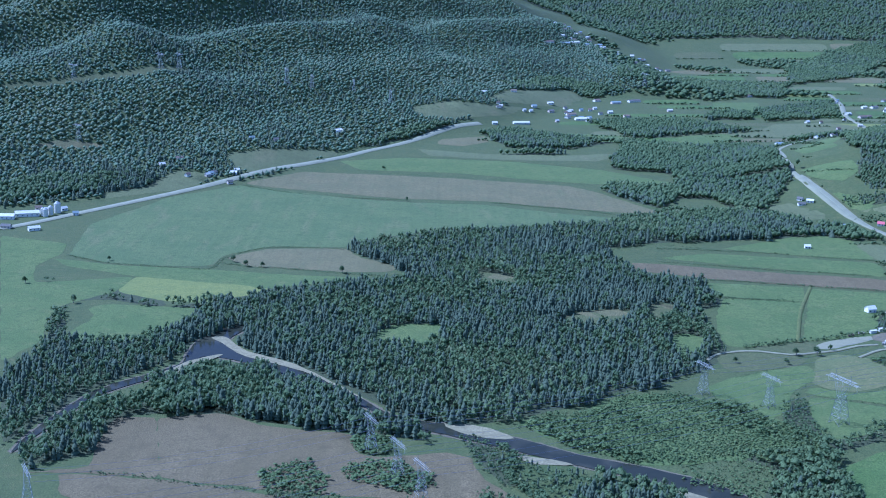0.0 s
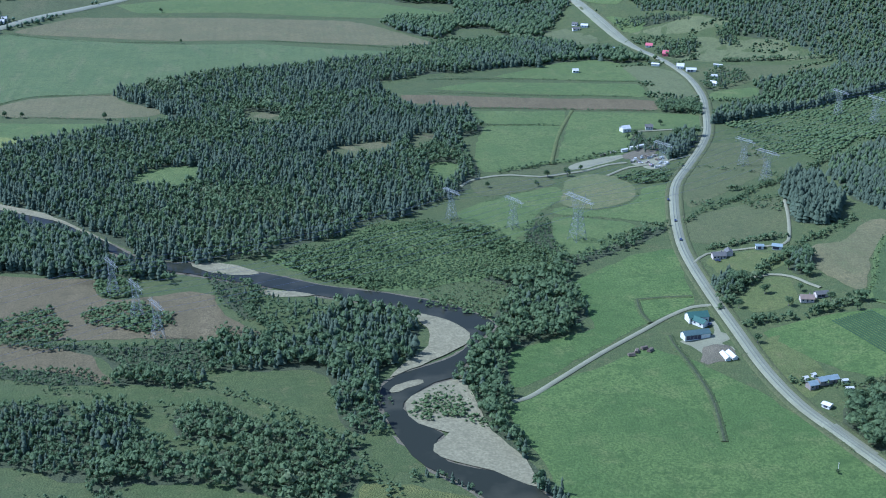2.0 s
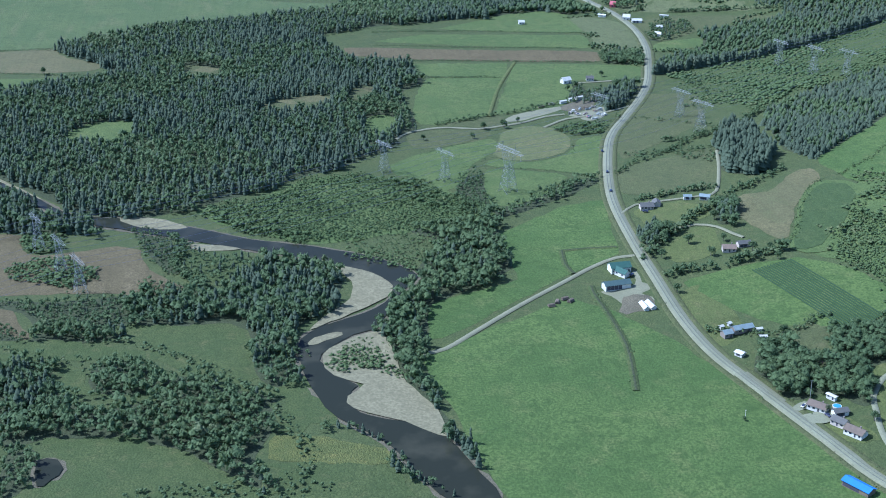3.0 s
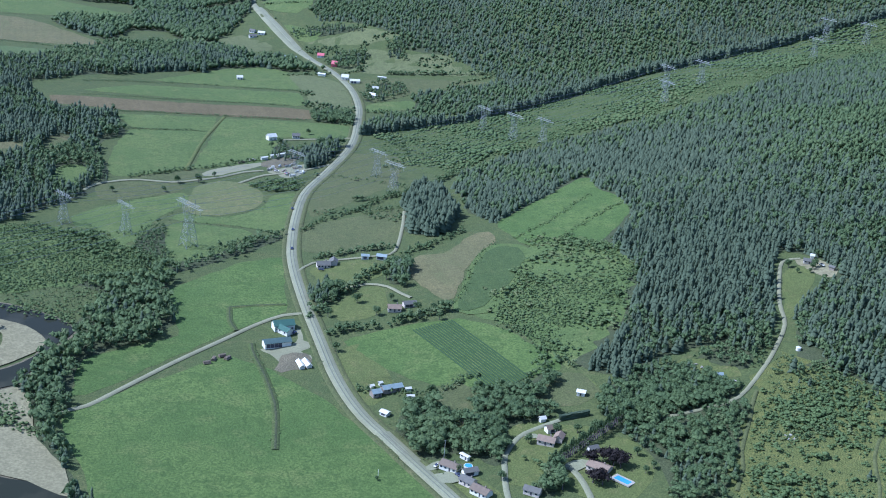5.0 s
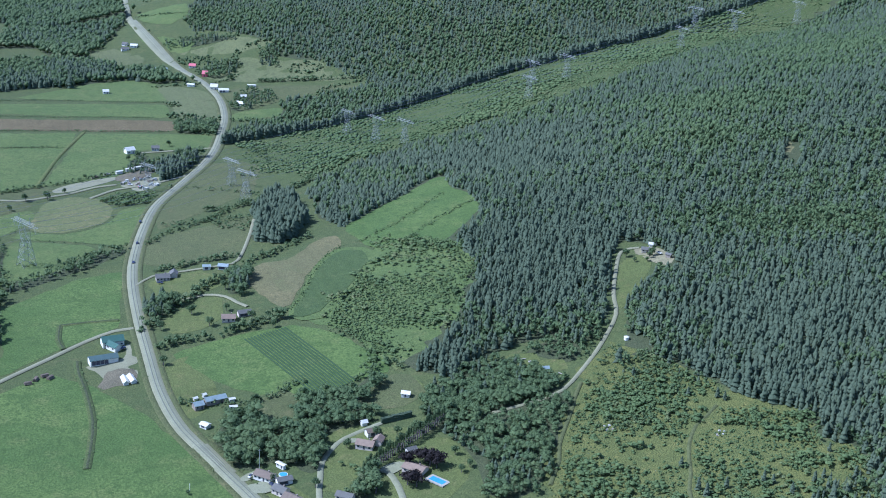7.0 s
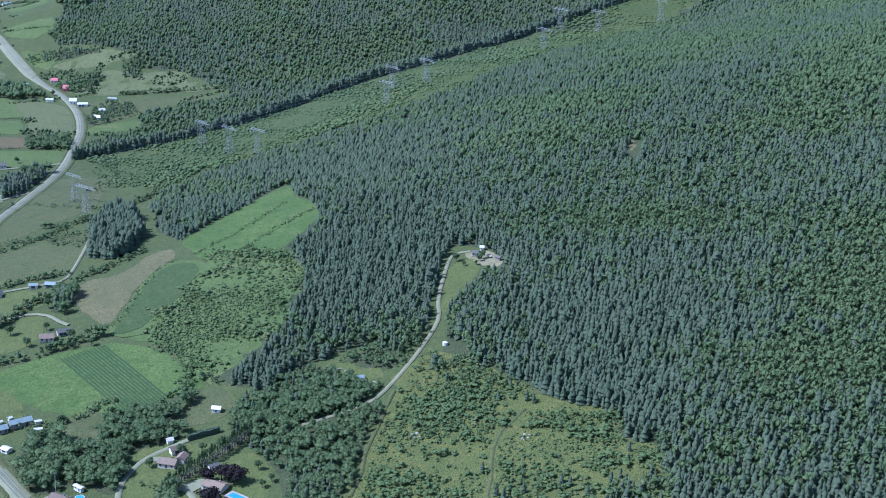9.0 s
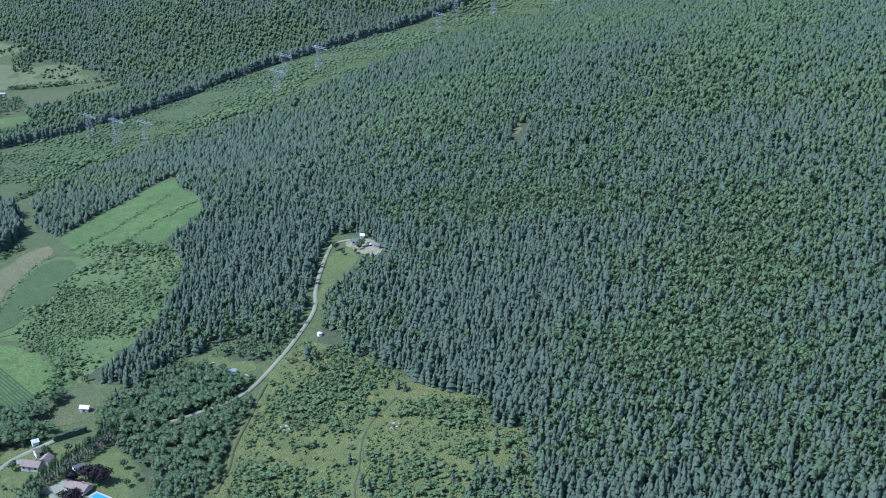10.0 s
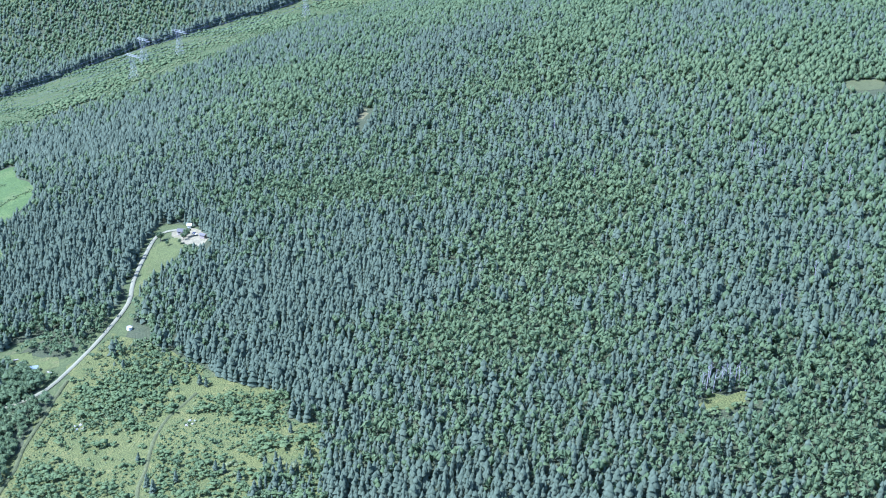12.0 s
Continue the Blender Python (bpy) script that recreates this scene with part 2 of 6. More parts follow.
FIELD_PLAN = {
    "brown_a": [(-291, 994), (-239, 1005), (-214, 983), (-162, 972), (-139, 971), (-139, 940), (-127, 926), (-101, 929), (-69, 941), (-53, 929), (-44, 892), (-21, 861), (-3, 840), (-52, 849), (-79, 856), (-150, 859), (-196, 868), (-266, 879)],
    "brown_aw": [(-367, 883), (-316, 895), (-321, 921), (-322, 993), (-291, 994), (-266, 879), (-314, 886)],
    "big_green": [(-491, 1478), (-505, 1630), (-442, 1794), (-362, 1884), (-188, 1815), (-127, 1804), (-21, 1799), (81, 1754), (159, 1732), (47, 1684), (-80, 1649), (-173, 1579), (-190, 1544), (-274, 1541), (-319, 1496), (-329, 1445), (-371, 1441), (-434, 1446)],
    "tan_far": [(-359, 1893), (-283, 1998), (-199, 1996), (-66, 1980), (97, 1946), (134, 1909), (210, 1780), (178, 1765), (84, 1789), (-13, 1822), (-143, 1828)],
    "tan_near": [(-317, 1483), (-279, 1527), (-190, 1542), (-168, 1499), (-122, 1461), (-133, 1440), (-188, 1435), (-287, 1449)],
    "strip_green": [(-506, 1464), (-432, 1439), (-327, 1433), (-246, 1418), (-162, 1414), (-251, 1361), (-398, 1396), (-478, 1430)],
    "yellow": [(-404, 1336), (-398, 1396), (-300, 1378), (-252, 1365), (-265, 1339), (-311, 1304), (-356, 1310)],
    "west": [(-592, 1559), (-505, 1529), (-499, 1485), (-513, 1426), (-494, 1360), (-398, 1396), (-404, 1336), (-432, 1303), (-446, 1272), (-443, 1226), (-431, 1175), (-448, 1111)],
    "nook": [(-417, 1275), (-405, 1291), (-302, 1285), (-313, 1228), (-345, 1182), (-402, 1169), (-417, 1193), (-403, 1244)],
    "clearing": [(-137, 1217), (-120, 1248), (-69, 1253), (-79, 1222), (-97, 1203)],
    "far_a": [(-241, 2094), (-137, 2142), (23, 2132), (159, 2079), (265, 1981), (251, 1945), (99, 1971), (-66, 2024), (-201, 2027)],
    "meadow": [(489, 1005), (549, 1055), (602, 1105), (613, 1099), (601, 1064), (610, 1034), (602, 985), (579, 953), (540, 913), (519, 919), (491, 936), (488, 979)],
    "brown_pasture": [(387, 926), (407, 951), (428, 944), (457, 979), (479, 989), (474, 956), (435, 910), (414, 864), (401, 847), (391, 896)],
    "crop": [(315, 810), (363, 821), (402, 820), (424, 795), (445, 733), (441, 718), (423, 723), (402, 713), (359, 728), (330, 767)],
    "near_green": [(130, 736), (168, 759), (235, 804), (251, 795), (266, 770), (278, 751), (289, 730), (302, 689), (323, 630), (338, 581), (383, 521), (428, 451), (195, 481), (157, 561), (145, 611), (142, 660), (131, 708)],
    "mid_green": [(145, 810), (211, 840), (210, 925), (274, 978), (307, 983), (294, 910), (290, 868), (242, 840), (171, 777), (135, 752)],
    "s_a": [(250, 1585), (304, 1624), (355, 1665), (401, 1679), (425, 1653), (425, 1550), (343, 1570)],
    "s_b": [(169, 1529), (233, 1560), (340, 1556), (421, 1536), (417, 1474), (328, 1495), (233, 1513)],
    "s_y": [(417, 1638), (451, 1627), (469, 1573), (477, 1515), (472, 1459), (456, 1405), (419, 1448), (427, 1541)],
    "s_tan": [(135, 1506), (230, 1490), (357, 1476), (418, 1458), (410, 1412), (316, 1432), (211, 1445), (138, 1469)],
    "past_n": [(203, 1428), (311, 1425), (297, 1367), (214, 1377), (206, 1405)],
    "past_w": [(214, 1371), (296, 1368), (289, 1340), (272, 1285), (255, 1232), (220, 1214), (194, 1205), (184, 1218), (185, 1255), (196, 1313)],
    "past_e": [(314, 1422), (404, 1403), (452, 1389), (438, 1336), (364, 1343), (337, 1255), (260, 1231), (299, 1363)],
    "fallow": [(170, 1180), (198, 1194), (247, 1186), (249, 1170), (242, 1160), (228, 1155), (199, 1140), (175, 1134), (170, 1151)],
    "oval": [(256, 1169), (261, 1186), (284, 1196), (310, 1184), (316, 1159), (315, 1136), (309, 1117), (293, 1104), (268, 1092), (251, 1096), (239, 1110), (241, 1125)],
    "g_oval": [(145, 1096), (170, 1117), (193, 1134), (219, 1149), (247, 1163), (250, 1144), (248, 1128), (228, 1106), (214, 1084), (207, 1056), (192, 1029), (184, 1033), (170, 1052), (163, 1065), (149, 1068)],
    "g_two": [(226, 1094), (238, 1104), (266, 1086), (294, 1098), (311, 1115), (323, 1145), (347, 1151), (341, 1117), (317, 1042), (299, 1049), (283, 1064), (257, 1075), (227, 1085)],
    "g_three": [(227, 1079), (255, 1069), (284, 1056), (293, 1045), (280, 1030), (264, 1003), (242, 989), (217, 980), (215, 1000), (219, 1040)],
    "rough_a": [(-66, 798), (-22, 801), (10, 791), (28, 767), (24, 739), (29, 715), (11, 711), (-13, 733), (-34, 754), (-38, 774)],
    "rough_b": [(40, 701), (54, 712), (64, 714), (72, 680), (77, 660), (55, 657), (41, 649), (45, 681)],
    "rough_c": [(-87, 661), (-49, 658), (-31, 651), (-9, 638), (12, 613), (26, 599), (28, 588), (-95, 603), (-85, 614), (-71, 623), (-68, 639), (-78, 649)],
    "rough_d": [(32, 624), (59, 617), (83, 616), (100, 610), (104, 596), (108, 578), (35, 587), (39, 603)],
    "rough_e": [(-26, 927), (6, 932), (34, 889), (18, 861), (-13, 869), (-21, 895)],
    "past_road_a": [(428, 1279), (478, 1265), (446, 1159), (394, 1114), (345, 1072), (350, 1126), (381, 1210)],
    "past_road_b": [(332, 1052), (404, 1071), (431, 1079), (405, 990), (381, 970), (346, 976), (321, 988)],
    "lawn_a": [(316, 861), (348, 898), (365, 897), (361, 853), (340, 840), (320, 839)],
    "lawn_b": [(319, 951), (360, 957), (381, 928), (363, 910), (324, 903)],
    "rough_f": [(350, 720), (383, 732), (395, 720), (377, 698), (363, 675), (353, 687), (354, 705)],
    "yard_grass": [(413, 697), (435, 717), (453, 715), (455, 683), (438, 674), (415, 679)],
    "lawn_c": [(382, 665), (407, 667), (415, 658), (434, 651), (438, 639), (406, 631), (385, 601), (364, 602), (373, 636), (388, 651)],
    "lawn_d": [(409, 622), (434, 633), (448, 632), (454, 600), (445, 584), (428, 566), (405, 574), (397, 596)],
    "lawn_e": [(331, 617), (355, 622), (361, 596), (359, 591), (342, 596)],
    "hill_lawn": [(642, 801), (660, 806), (661, 788), (637, 757), (613, 729), (603, 727), (622, 766)],
    "flower_meadow": [(536, 642), (548, 665), (563, 676), (583, 685), (585, 674), (588, 660), (599, 640), (608, 611), (611, 590), (622, 570), (632, 548), (623, 524), (635, 508), (630, 486), (615, 467), (615, 448), (552, 414), (449, 405), (478, 556), (502, 595)],
    "clear_b": [(515, 703), (529, 701), (532, 691), (538, 680), (545, 680), (543, 669), (532, 665), (526, 674), (515, 688)],
    "n_past": [(485, 1577), (537, 1594), (607, 1561), (662, 1526), (599, 1527), (547, 1512), (514, 1485), (490, 1493)],
    "n_past_b": [(471, 1788), (507, 1782), (553, 1781), (594, 1722), (549, 1724), (490, 1766)],
    "n_past_c": [(489, 1655), (518, 1715), (540, 1716), (590, 1671), (634, 1639), (635, 1612), (668, 1546), (612, 1578), (521, 1620)],
    "n_green": [(482, 1469), (501, 1484), (548, 1486), (540, 1451), (480, 1444)],
    "n_green_b": [(464, 1312), (507, 1331), (504, 1307), (471, 1298)],
    "fb": [(-122, 2227), (-11, 2194), (117, 2197), (218, 2239), (167, 2153), (23, 2142), (-102, 2164)],
    "fc": [(-85, 2328), (-7, 2375), (-2, 2317), (-47, 2264), (-94, 2281)],
    "fd": [(136, 2431), (235, 2416), (236, 2343), (168, 2350)],
    "fe": [(-2, 2629), (47, 2765), (188, 2940), (215, 2895), (162, 2759), (43, 2656)],
    "ff": [(-139, 2480), (-67, 2566), (-2, 2592), (77, 2662), (40, 2574), (-66, 2459), (-127, 2431)],
    "fg": [(337, 2427), (437, 2476), (455, 2416), (382, 2343), (322, 2333)],
    "fh": [(548, 2604), (656, 2644), (728, 2592), (688, 2492), (561, 2440), (480, 2484)],
    "fi": [(465, 2123), (564, 2260), (568, 2208), (529, 2133), (524, 2080), (470, 2073)],
    "fj": [(457, 3441), (610, 3574), (674, 3531), (566, 3415)],
    "fk": [(484, 2896), (584, 2917), (569, 2796), (473, 2777)],
    "fn": [(389, 1873), (423, 1823), (442, 1782), (376, 1756), (356, 1832)],
    "nw_a": [(-401, 2006), (-350, 2063), (-280, 2130), (-247, 2157), (-244, 2134), (-331, 1982), (-366, 1940), (-386, 1964)],
    "nw_b": [(-457, 1909), (-391, 1916), (-435, 1836), (-525, 1760), (-530, 1784), (-479, 1831)],
    "nw_cut": [(-756, 2085), (-687, 2149), (-595, 2245), (-522, 2346), (-510, 2333), (-581, 2223), (-682, 2128), (-751, 2069)],
    "nw_clear": [(-659, 1924), (-629, 1962), (-578, 1982), (-572, 1965), (-643, 1922)],
    "flower_b": [(414, 820), (431, 841), (455, 871), (479, 906), (500, 943), (527, 944), (554, 911), (552, 859), (527, 816), (510, 784), (488, 759), (464, 738), (449, 721), (441, 743), (434, 785), (422, 804)],
    "flower_c": [(-14, 1001), (27, 1018), (67, 1062), (106, 1074), (156, 1057), (187, 1028), (212, 975), (202, 951), (157, 943), (87, 925), (39, 945)],
    "tan_scar": [(869, 947), (879, 957), (885, 954), (870, 937), (845, 909), (844, 912)],
    "tan_clear": [(1145, 679), (1180, 661), (1163, 644), (1141, 662)],
    "clear_e": [(133, 1217), (143, 1238), (160, 1241), (168, 1229), (159, 1207), (142, 1199)],
    "brown_c": [(-337, 885), (-266, 877), (-227, 870), (-187, 859), (-149, 846), (-125, 834), (-124, 815), (-109, 789), (-115, 788), (-134, 804), (-160, 814), (-182, 820), (-212, 832), (-256, 835), (-326, 847)],
    "flower_d": [(783, 392), (796, 396), (808, 392), (818, 386), (812, 381), (800, 384), (788, 387)],
    "weedy_strip": [(36, 653), (64, 647), (84, 635), (101, 630), (100, 613), (71, 617), (32, 626)],
    "glade_near": [(-87, 754), (-73, 744), (-70, 715), (-40, 697), (-47, 709), (-86, 711), (-91, 739)],
    "glade_west": [(-130, 790), (-98, 785), (-77, 784), (-75, 758), (-94, 755), (-106, 771), (-128, 778)],
    "glade_south": [(-204, 798), (-171, 786), (-132, 773), (-87, 766), (-64, 775), (-36, 761), (-39, 750), (-87, 757), (-148, 766), (-198, 770)],
    "barn_grass": [(308, 793), (304, 717), (317, 713), (333, 731), (335, 761), (328, 806)],
    "strip_margin": [(397, 835), (411, 857), (427, 887), (444, 926), (464, 948), (482, 949), (493, 930), (492, 904), (474, 877), (454, 855), (435, 833), (425, 817), (409, 821)],
    "dark_strip": [(401, 835), (414, 855), (429, 883), (444, 917), (462, 939), (480, 943), (486, 925), (481, 907), (467, 883), (453, 863), (436, 846), (423, 828), (410, 826)],
    "n_new_e": [(422, 1628), (467, 1608), (486, 1558), (474, 1480), (426, 1481), (428, 1558)],
    "n_green_c": [(447, 2008), (519, 1989), (513, 1929), (480, 1897), (447, 1944)],
    "n_green_d": [(433, 1874), (466, 1859), (504, 1808), (485, 1781), (455, 1809)],
    "cabin_plot": [(414, 693), (426, 703), (448, 712), (456, 700), (454, 687), (438, 681), (424, 679)],
    "rough_g": [(211, 1207), (245, 1220), (269, 1229), (268, 1205), (254, 1194), (212, 1199)],
    "flower_e": [(460, 1328), (566, 1415), (681, 1412), (796, 1434), (923, 1463), (1104, 1517), (1253, 1501), (1276, 1457), (1041, 1396), (853, 1298), (740, 1274), (636, 1256), (540, 1214), (494, 1173), (471, 1225)],
}
FOREST_PLAN = {
    "hill_main": [(615, 448), (615, 467), (630, 486), (635, 508), (623, 524), (632, 548), (622, 570), (611, 590), (608, 611), (599, 640), (588, 660), (585, 674), (596, 689), (624, 728), (648, 754), (670, 774), (677, 809), (659, 841), (639, 814), (611, 761), (599, 732), (579, 702), (566, 693), (544, 718), (512, 713), (474, 695), (454, 716), (450, 744), (466, 762), (499, 769), (518, 809), (529, 877), (522, 914), (540, 913), (579, 953), (602, 985), (610, 1034), (601, 1064), (613, 1099), (602, 1105), (549, 1055), (489, 1005), (475, 1040), (496, 1145), (537, 1203), (595, 1230), (633, 1244), (687, 1263), (737, 1266), (847, 1284), (1029, 1373), (1283, 1467), (1554, 1468), (1554, 215), (604, 215)],
    "hill_north": [(453, 1350), (515, 1369), (574, 1380), (658, 1400), (734, 1425), (815, 1452), (893, 1465), (1068, 1504), (1228, 1498), (1310, 1434), (1899, 2500), (800, 2600), (526, 1982), (507, 1918), (506, 1866), (556, 1798), (579, 1739), (579, 1706), (591, 1676), (637, 1637), (636, 1617), (665, 1561), (666, 1528), (722, 1512), (720, 1518), (653, 1519), (562, 1517), (539, 1448), (465, 1396)],
    "copse": [(412, 1008), (418, 1048), (448, 1120), (466, 1132), (471, 1097), (458, 1024), (445, 997), (424, 989)],
    "river_wood": [(-187, 1556), (-139, 1631), (-2, 1685), (57, 1721), (160, 1726), (226, 1777), (340, 1779), (394, 1747), (364, 1681), (321, 1647), (216, 1612), (159, 1598), (101, 1558), (117, 1516), (130, 1464), (202, 1438), (211, 1348), (179, 1327), (179, 1258), (186, 1204), (161, 1146), (132, 1124), (98, 1088), (68, 1076), (28, 1037), (-18, 1008), (-53, 991), (-88, 994), (-125, 1033), (-160, 1082), (-192, 1117), (-257, 1169), (-258, 1219), (-295, 1188), (-324, 1142), (-350, 1259), (-308, 1313), (-261, 1361), (-183, 1379), (-103, 1408), (-124, 1455), (-170, 1508)],
    "bank_wood": [(-310, 1077), (-271, 1110), (-233, 1110), (-193, 1084), (-157, 1048), (-127, 1008), (-87, 972), (-78, 964), (-142, 973), (-215, 989), (-239, 1009), (-292, 996)],
    "west_wood": [(-389, 927), (-439, 1083), (-422, 1168), (-359, 1224), (-341, 1291), (-296, 1315), (-268, 1241), (-302, 1170), (-311, 1114), (-357, 1054), (-382, 955)],
    "west_bank": [(-323, 921), (-369, 887), (-373, 928), (-342, 1010), (-299, 1059), (-259, 1119), (-156, 1043), (-136, 1001), (-151, 976), (-216, 989), (-241, 1008), (-317, 1000), (-318, 932)],
    "south_wood": [(-44, 849), (0, 837), (47, 848), (80, 869), (90, 854), (72, 810), (50, 771), (27, 796), (-16, 799), (-72, 779), (-107, 773), (-115, 798), (-52, 802)],
    "near_wood": [(-116, 701), (-98, 709), (-75, 699), (-55, 690), (-40, 697), (-21, 699), (1, 696), (21, 689), (40, 688), (36, 650), (24, 628), (32, 604), (28, 588), (23, 603), (12, 615), (-9, 639), (-31, 652), (-56, 660), (-92, 663), (-108, 650)],
    "near_wood_b": [(-47, 847), (5, 833), (18, 874), (37, 898), (80, 883), (91, 853), (78, 817), (56, 785), (39, 739), (25, 748), (31, 787), (-8, 808), (-46, 829)],
    "bank_east": [(143, 867), (166, 930), (133, 944), (206, 974), (219, 890), (210, 860), (178, 829), (145, 810), (130, 737), (114, 703), (136, 661), (145, 611), (135, 625), (130, 668), (117, 739), (116, 795)],
    "grove_road": [(419, 1448), (443, 1452), (465, 1415), (454, 1395), (411, 1405)],
    "grove_dark": [(371, 1254), (412, 1317), (423, 1304), (400, 1252), (370, 1228)],
    "creek": [(201, 1060), (220, 1072), (217, 1022), (216, 969), (192, 960), (190, 1012)],
    "hedge_trees": [(208, 968), (243, 994), (276, 1020), (302, 1035), (316, 1034), (309, 1018), (292, 1006), (259, 986), (222, 956)],
    "grove_a": [(320, 682), (336, 709), (352, 702), (360, 683), (355, 673), (359, 670), (352, 646), (342, 644), (330, 644), (325, 656)],
    "grove_b": [(359, 670), (371, 683), (378, 698), (383, 709), (393, 707), (407, 712), (415, 708), (430, 723), (434, 715), (422, 701), (412, 687), (417, 674), (416, 666), (404, 667), (390, 666), (380, 661), (382, 648), (377, 633), (365, 623), (359, 639), (353, 648)],
    "grove_d": [(459, 681), (505, 683), (532, 645), (530, 628), (512, 608), (472, 548), (443, 560), (457, 599), (449, 635), (443, 658)],
    "grove_e": [(385, 610), (396, 621), (398, 613), (392, 589), (383, 582), (378, 593)],
    "bush_island_a": [(-201, 892), (-189, 911), (-168, 915), (-153, 889), (-150, 860), (-173, 859), (-196, 868)],
    "bush_island_b": [(-144, 903), (-132, 915), (-105, 916), (-80, 894), (-79, 873), (-98, 866), (-134, 883)],
    "bush_island_c": [(-140, 962), (-129, 972), (-107, 962), (-106, 935), (-125, 926), (-138, 934)],
    "far_a": [(-16, 2403), (36, 2456), (132, 2381), (227, 2354), (122, 2257), (28, 2265)],
    "far_b": [(227, 2354), (318, 2310), (437, 2330), (449, 2170), (430, 1985), (386, 1862), (325, 1870), (248, 1877), (213, 1798), (168, 1866), (143, 1923), (200, 1994), (273, 1982), (262, 2070), (177, 2081)],
    "far_c": [(196, 1736), (313, 1806), (379, 1769), (399, 1731), (375, 1666), (242, 1624), (143, 1656), (164, 1716)],
    "far_d": [(552, 2185), (674, 2320), (562, 1958), (536, 2033)],
    "far_e": [(-214, 2220), (-144, 2352), (-86, 2430), (-56, 2429), (-144, 2304), (-187, 2230)],
    "far_f": [(189, 2567), (368, 2619), (484, 2504), (338, 2433), (251, 2388)],
    "far_g": [(478, 3304), (597, 3221), (737, 3250), (648, 2983), (529, 3006), (434, 3030)],
    "far_h": [(542, 2775), (752, 2957), (704, 2719), (546, 2639)],
    "foot_a": [(-636, 1698), (-584, 1766), (-545, 1879), (-433, 1866), (-526, 1767), (-573, 1781), (-605, 1737), (-638, 1703)],
    "far_i": [(397, 3419), (459, 3360), (381, 3018), (307, 3026), (306, 3239)],
    "far_j": [(454, 2734), (537, 2750), (516, 2656), (425, 2639)],
    "far_k": [(807, 3602), (1012, 3875), (1204, 4049), (1111, 3737), (912, 3398), (737, 3250)],
    "far_l": [(50, 2833), (183, 3031), (300, 2964), (221, 2899), (189, 2950), (48, 2779)],
    "far_m": [(361, 1694), (429, 1734), (466, 1647), (407, 1653)],
    "far_n": [(292, 1903), (352, 1886), (392, 1821), (313, 1806)],
    "far_o": [(-12, 2178), (82, 2229), (118, 2213), (25, 2183)],
    "far_p": [(512, 2401), (582, 2443), (616, 2346), (551, 2359)],
    "far_q": [(-654, 1753), (-600, 1824), (-522, 1814), (-569, 1762), (-605, 1733), (-640, 1707)],
    "near_mix": [(-125, 759), (-73, 744), (-26, 735), (18, 704), (40, 694), (32, 627), (-10, 650), (-109, 656)],
    "near_mix_b": [(-53, 934), (-20, 932), (42, 886), (78, 855), (56, 794), (29, 813), (-30, 834), (-60, 864)],
    "far_hills": [(120, 4000), (478, 3960), (790, 4030), (1254, 4020), (1640, 3195), (2000, 3600), (1900, 4900), (-300, 4900), (-150, 4250)],
    "grove_c": [(470, 693), (489, 702), (513, 702), (515, 687), (525, 670), (531, 657), (522, 649), (505, 643), (485, 644), (464, 653), (447, 663), (455, 692)],
    "bank_line": [(110, 779), (132, 804), (126, 726), (124, 694), (135, 655), (142, 626), (146, 604), (136, 612), (133, 643), (119, 677), (113, 709), (109, 748)],
    "near_line": [(61, 650), (79, 645), (100, 635), (100, 639), (79, 652), (63, 659)],
    "hamlet_grove": [(481, 1498), (508, 1560), (532, 1574), (553, 1548), (546, 1509), (522, 1497), (498, 1483)],
    "edge_mix": [(583, 668), (597, 636), (607, 607), (602, 601), (590, 619), (573, 640), (558, 649), (560, 663)],
    "drive_trees": [(632, 749), (656, 769), (648, 740), (608, 684), (580, 648), (568, 654), (594, 692), (609, 721)],
    "hamlet_wood": [(480, 1685), (503, 1714), (526, 1717), (539, 1692), (518, 1657), (491, 1647)],
    "hamlet_trees": [(566, 1713), (590, 1705), (582, 1656), (563, 1673)],
    "hamlet_row": [(459, 1836), (507, 1826), (554, 1785), (555, 1770), (509, 1792), (466, 1806)],
    "grove_f": [(375, 920), (385, 936), (391, 924), (385, 895), (376, 889), (371, 898)],
    "grove_g": [(305, 867), (314, 901), (327, 909), (336, 902), (331, 886), (318, 874), (309, 861)],
    "drive_wood": [(525, 704), (541, 709), (563, 714), (567, 701), (557, 681), (546, 676), (538, 682), (533, 695)],
    "edge_low": [(555, 683), (576, 704), (588, 705), (578, 666), (567, 657), (553, 660)],
    "near_wood_c": [(-73, 744), (-57, 750), (-30, 746), (-24, 710), (-41, 705), (-66, 708)],
    "belt": [(-192, 865), (-150, 855), (-119, 846), (-79, 844), (-49, 850), (-48, 873), (-31, 867), (-4, 852), (-1, 809), (-33, 804), (-65, 799), (-60, 774), (-111, 795), (-113, 821), (-129, 836), (-189, 848)],
    "belt_b": [(-62, 965), (-45, 969), (-28, 927), (-15, 884), (-31, 876), (-44, 918)],
    "yard_trees": [(343, 1279), (357, 1324), (370, 1322), (365, 1288), (385, 1306), (379, 1263), (359, 1251), (346, 1262)],
    "west_line": [(-507, 1347), (-502, 1368), (-477, 1366), (-462, 1320), (-450, 1346), (-411, 1350), (-347, 1310), (-345, 1281), (-401, 1309), (-438, 1302), (-440, 1272), (-410, 1177), (-424, 1176), (-459, 1271), (-481, 1318), (-495, 1317)],
    "near_wood_d": [(-125, 759), (-104, 756), (-89, 739), (-73, 716), (-72, 699), (-98, 709), (-116, 701)],
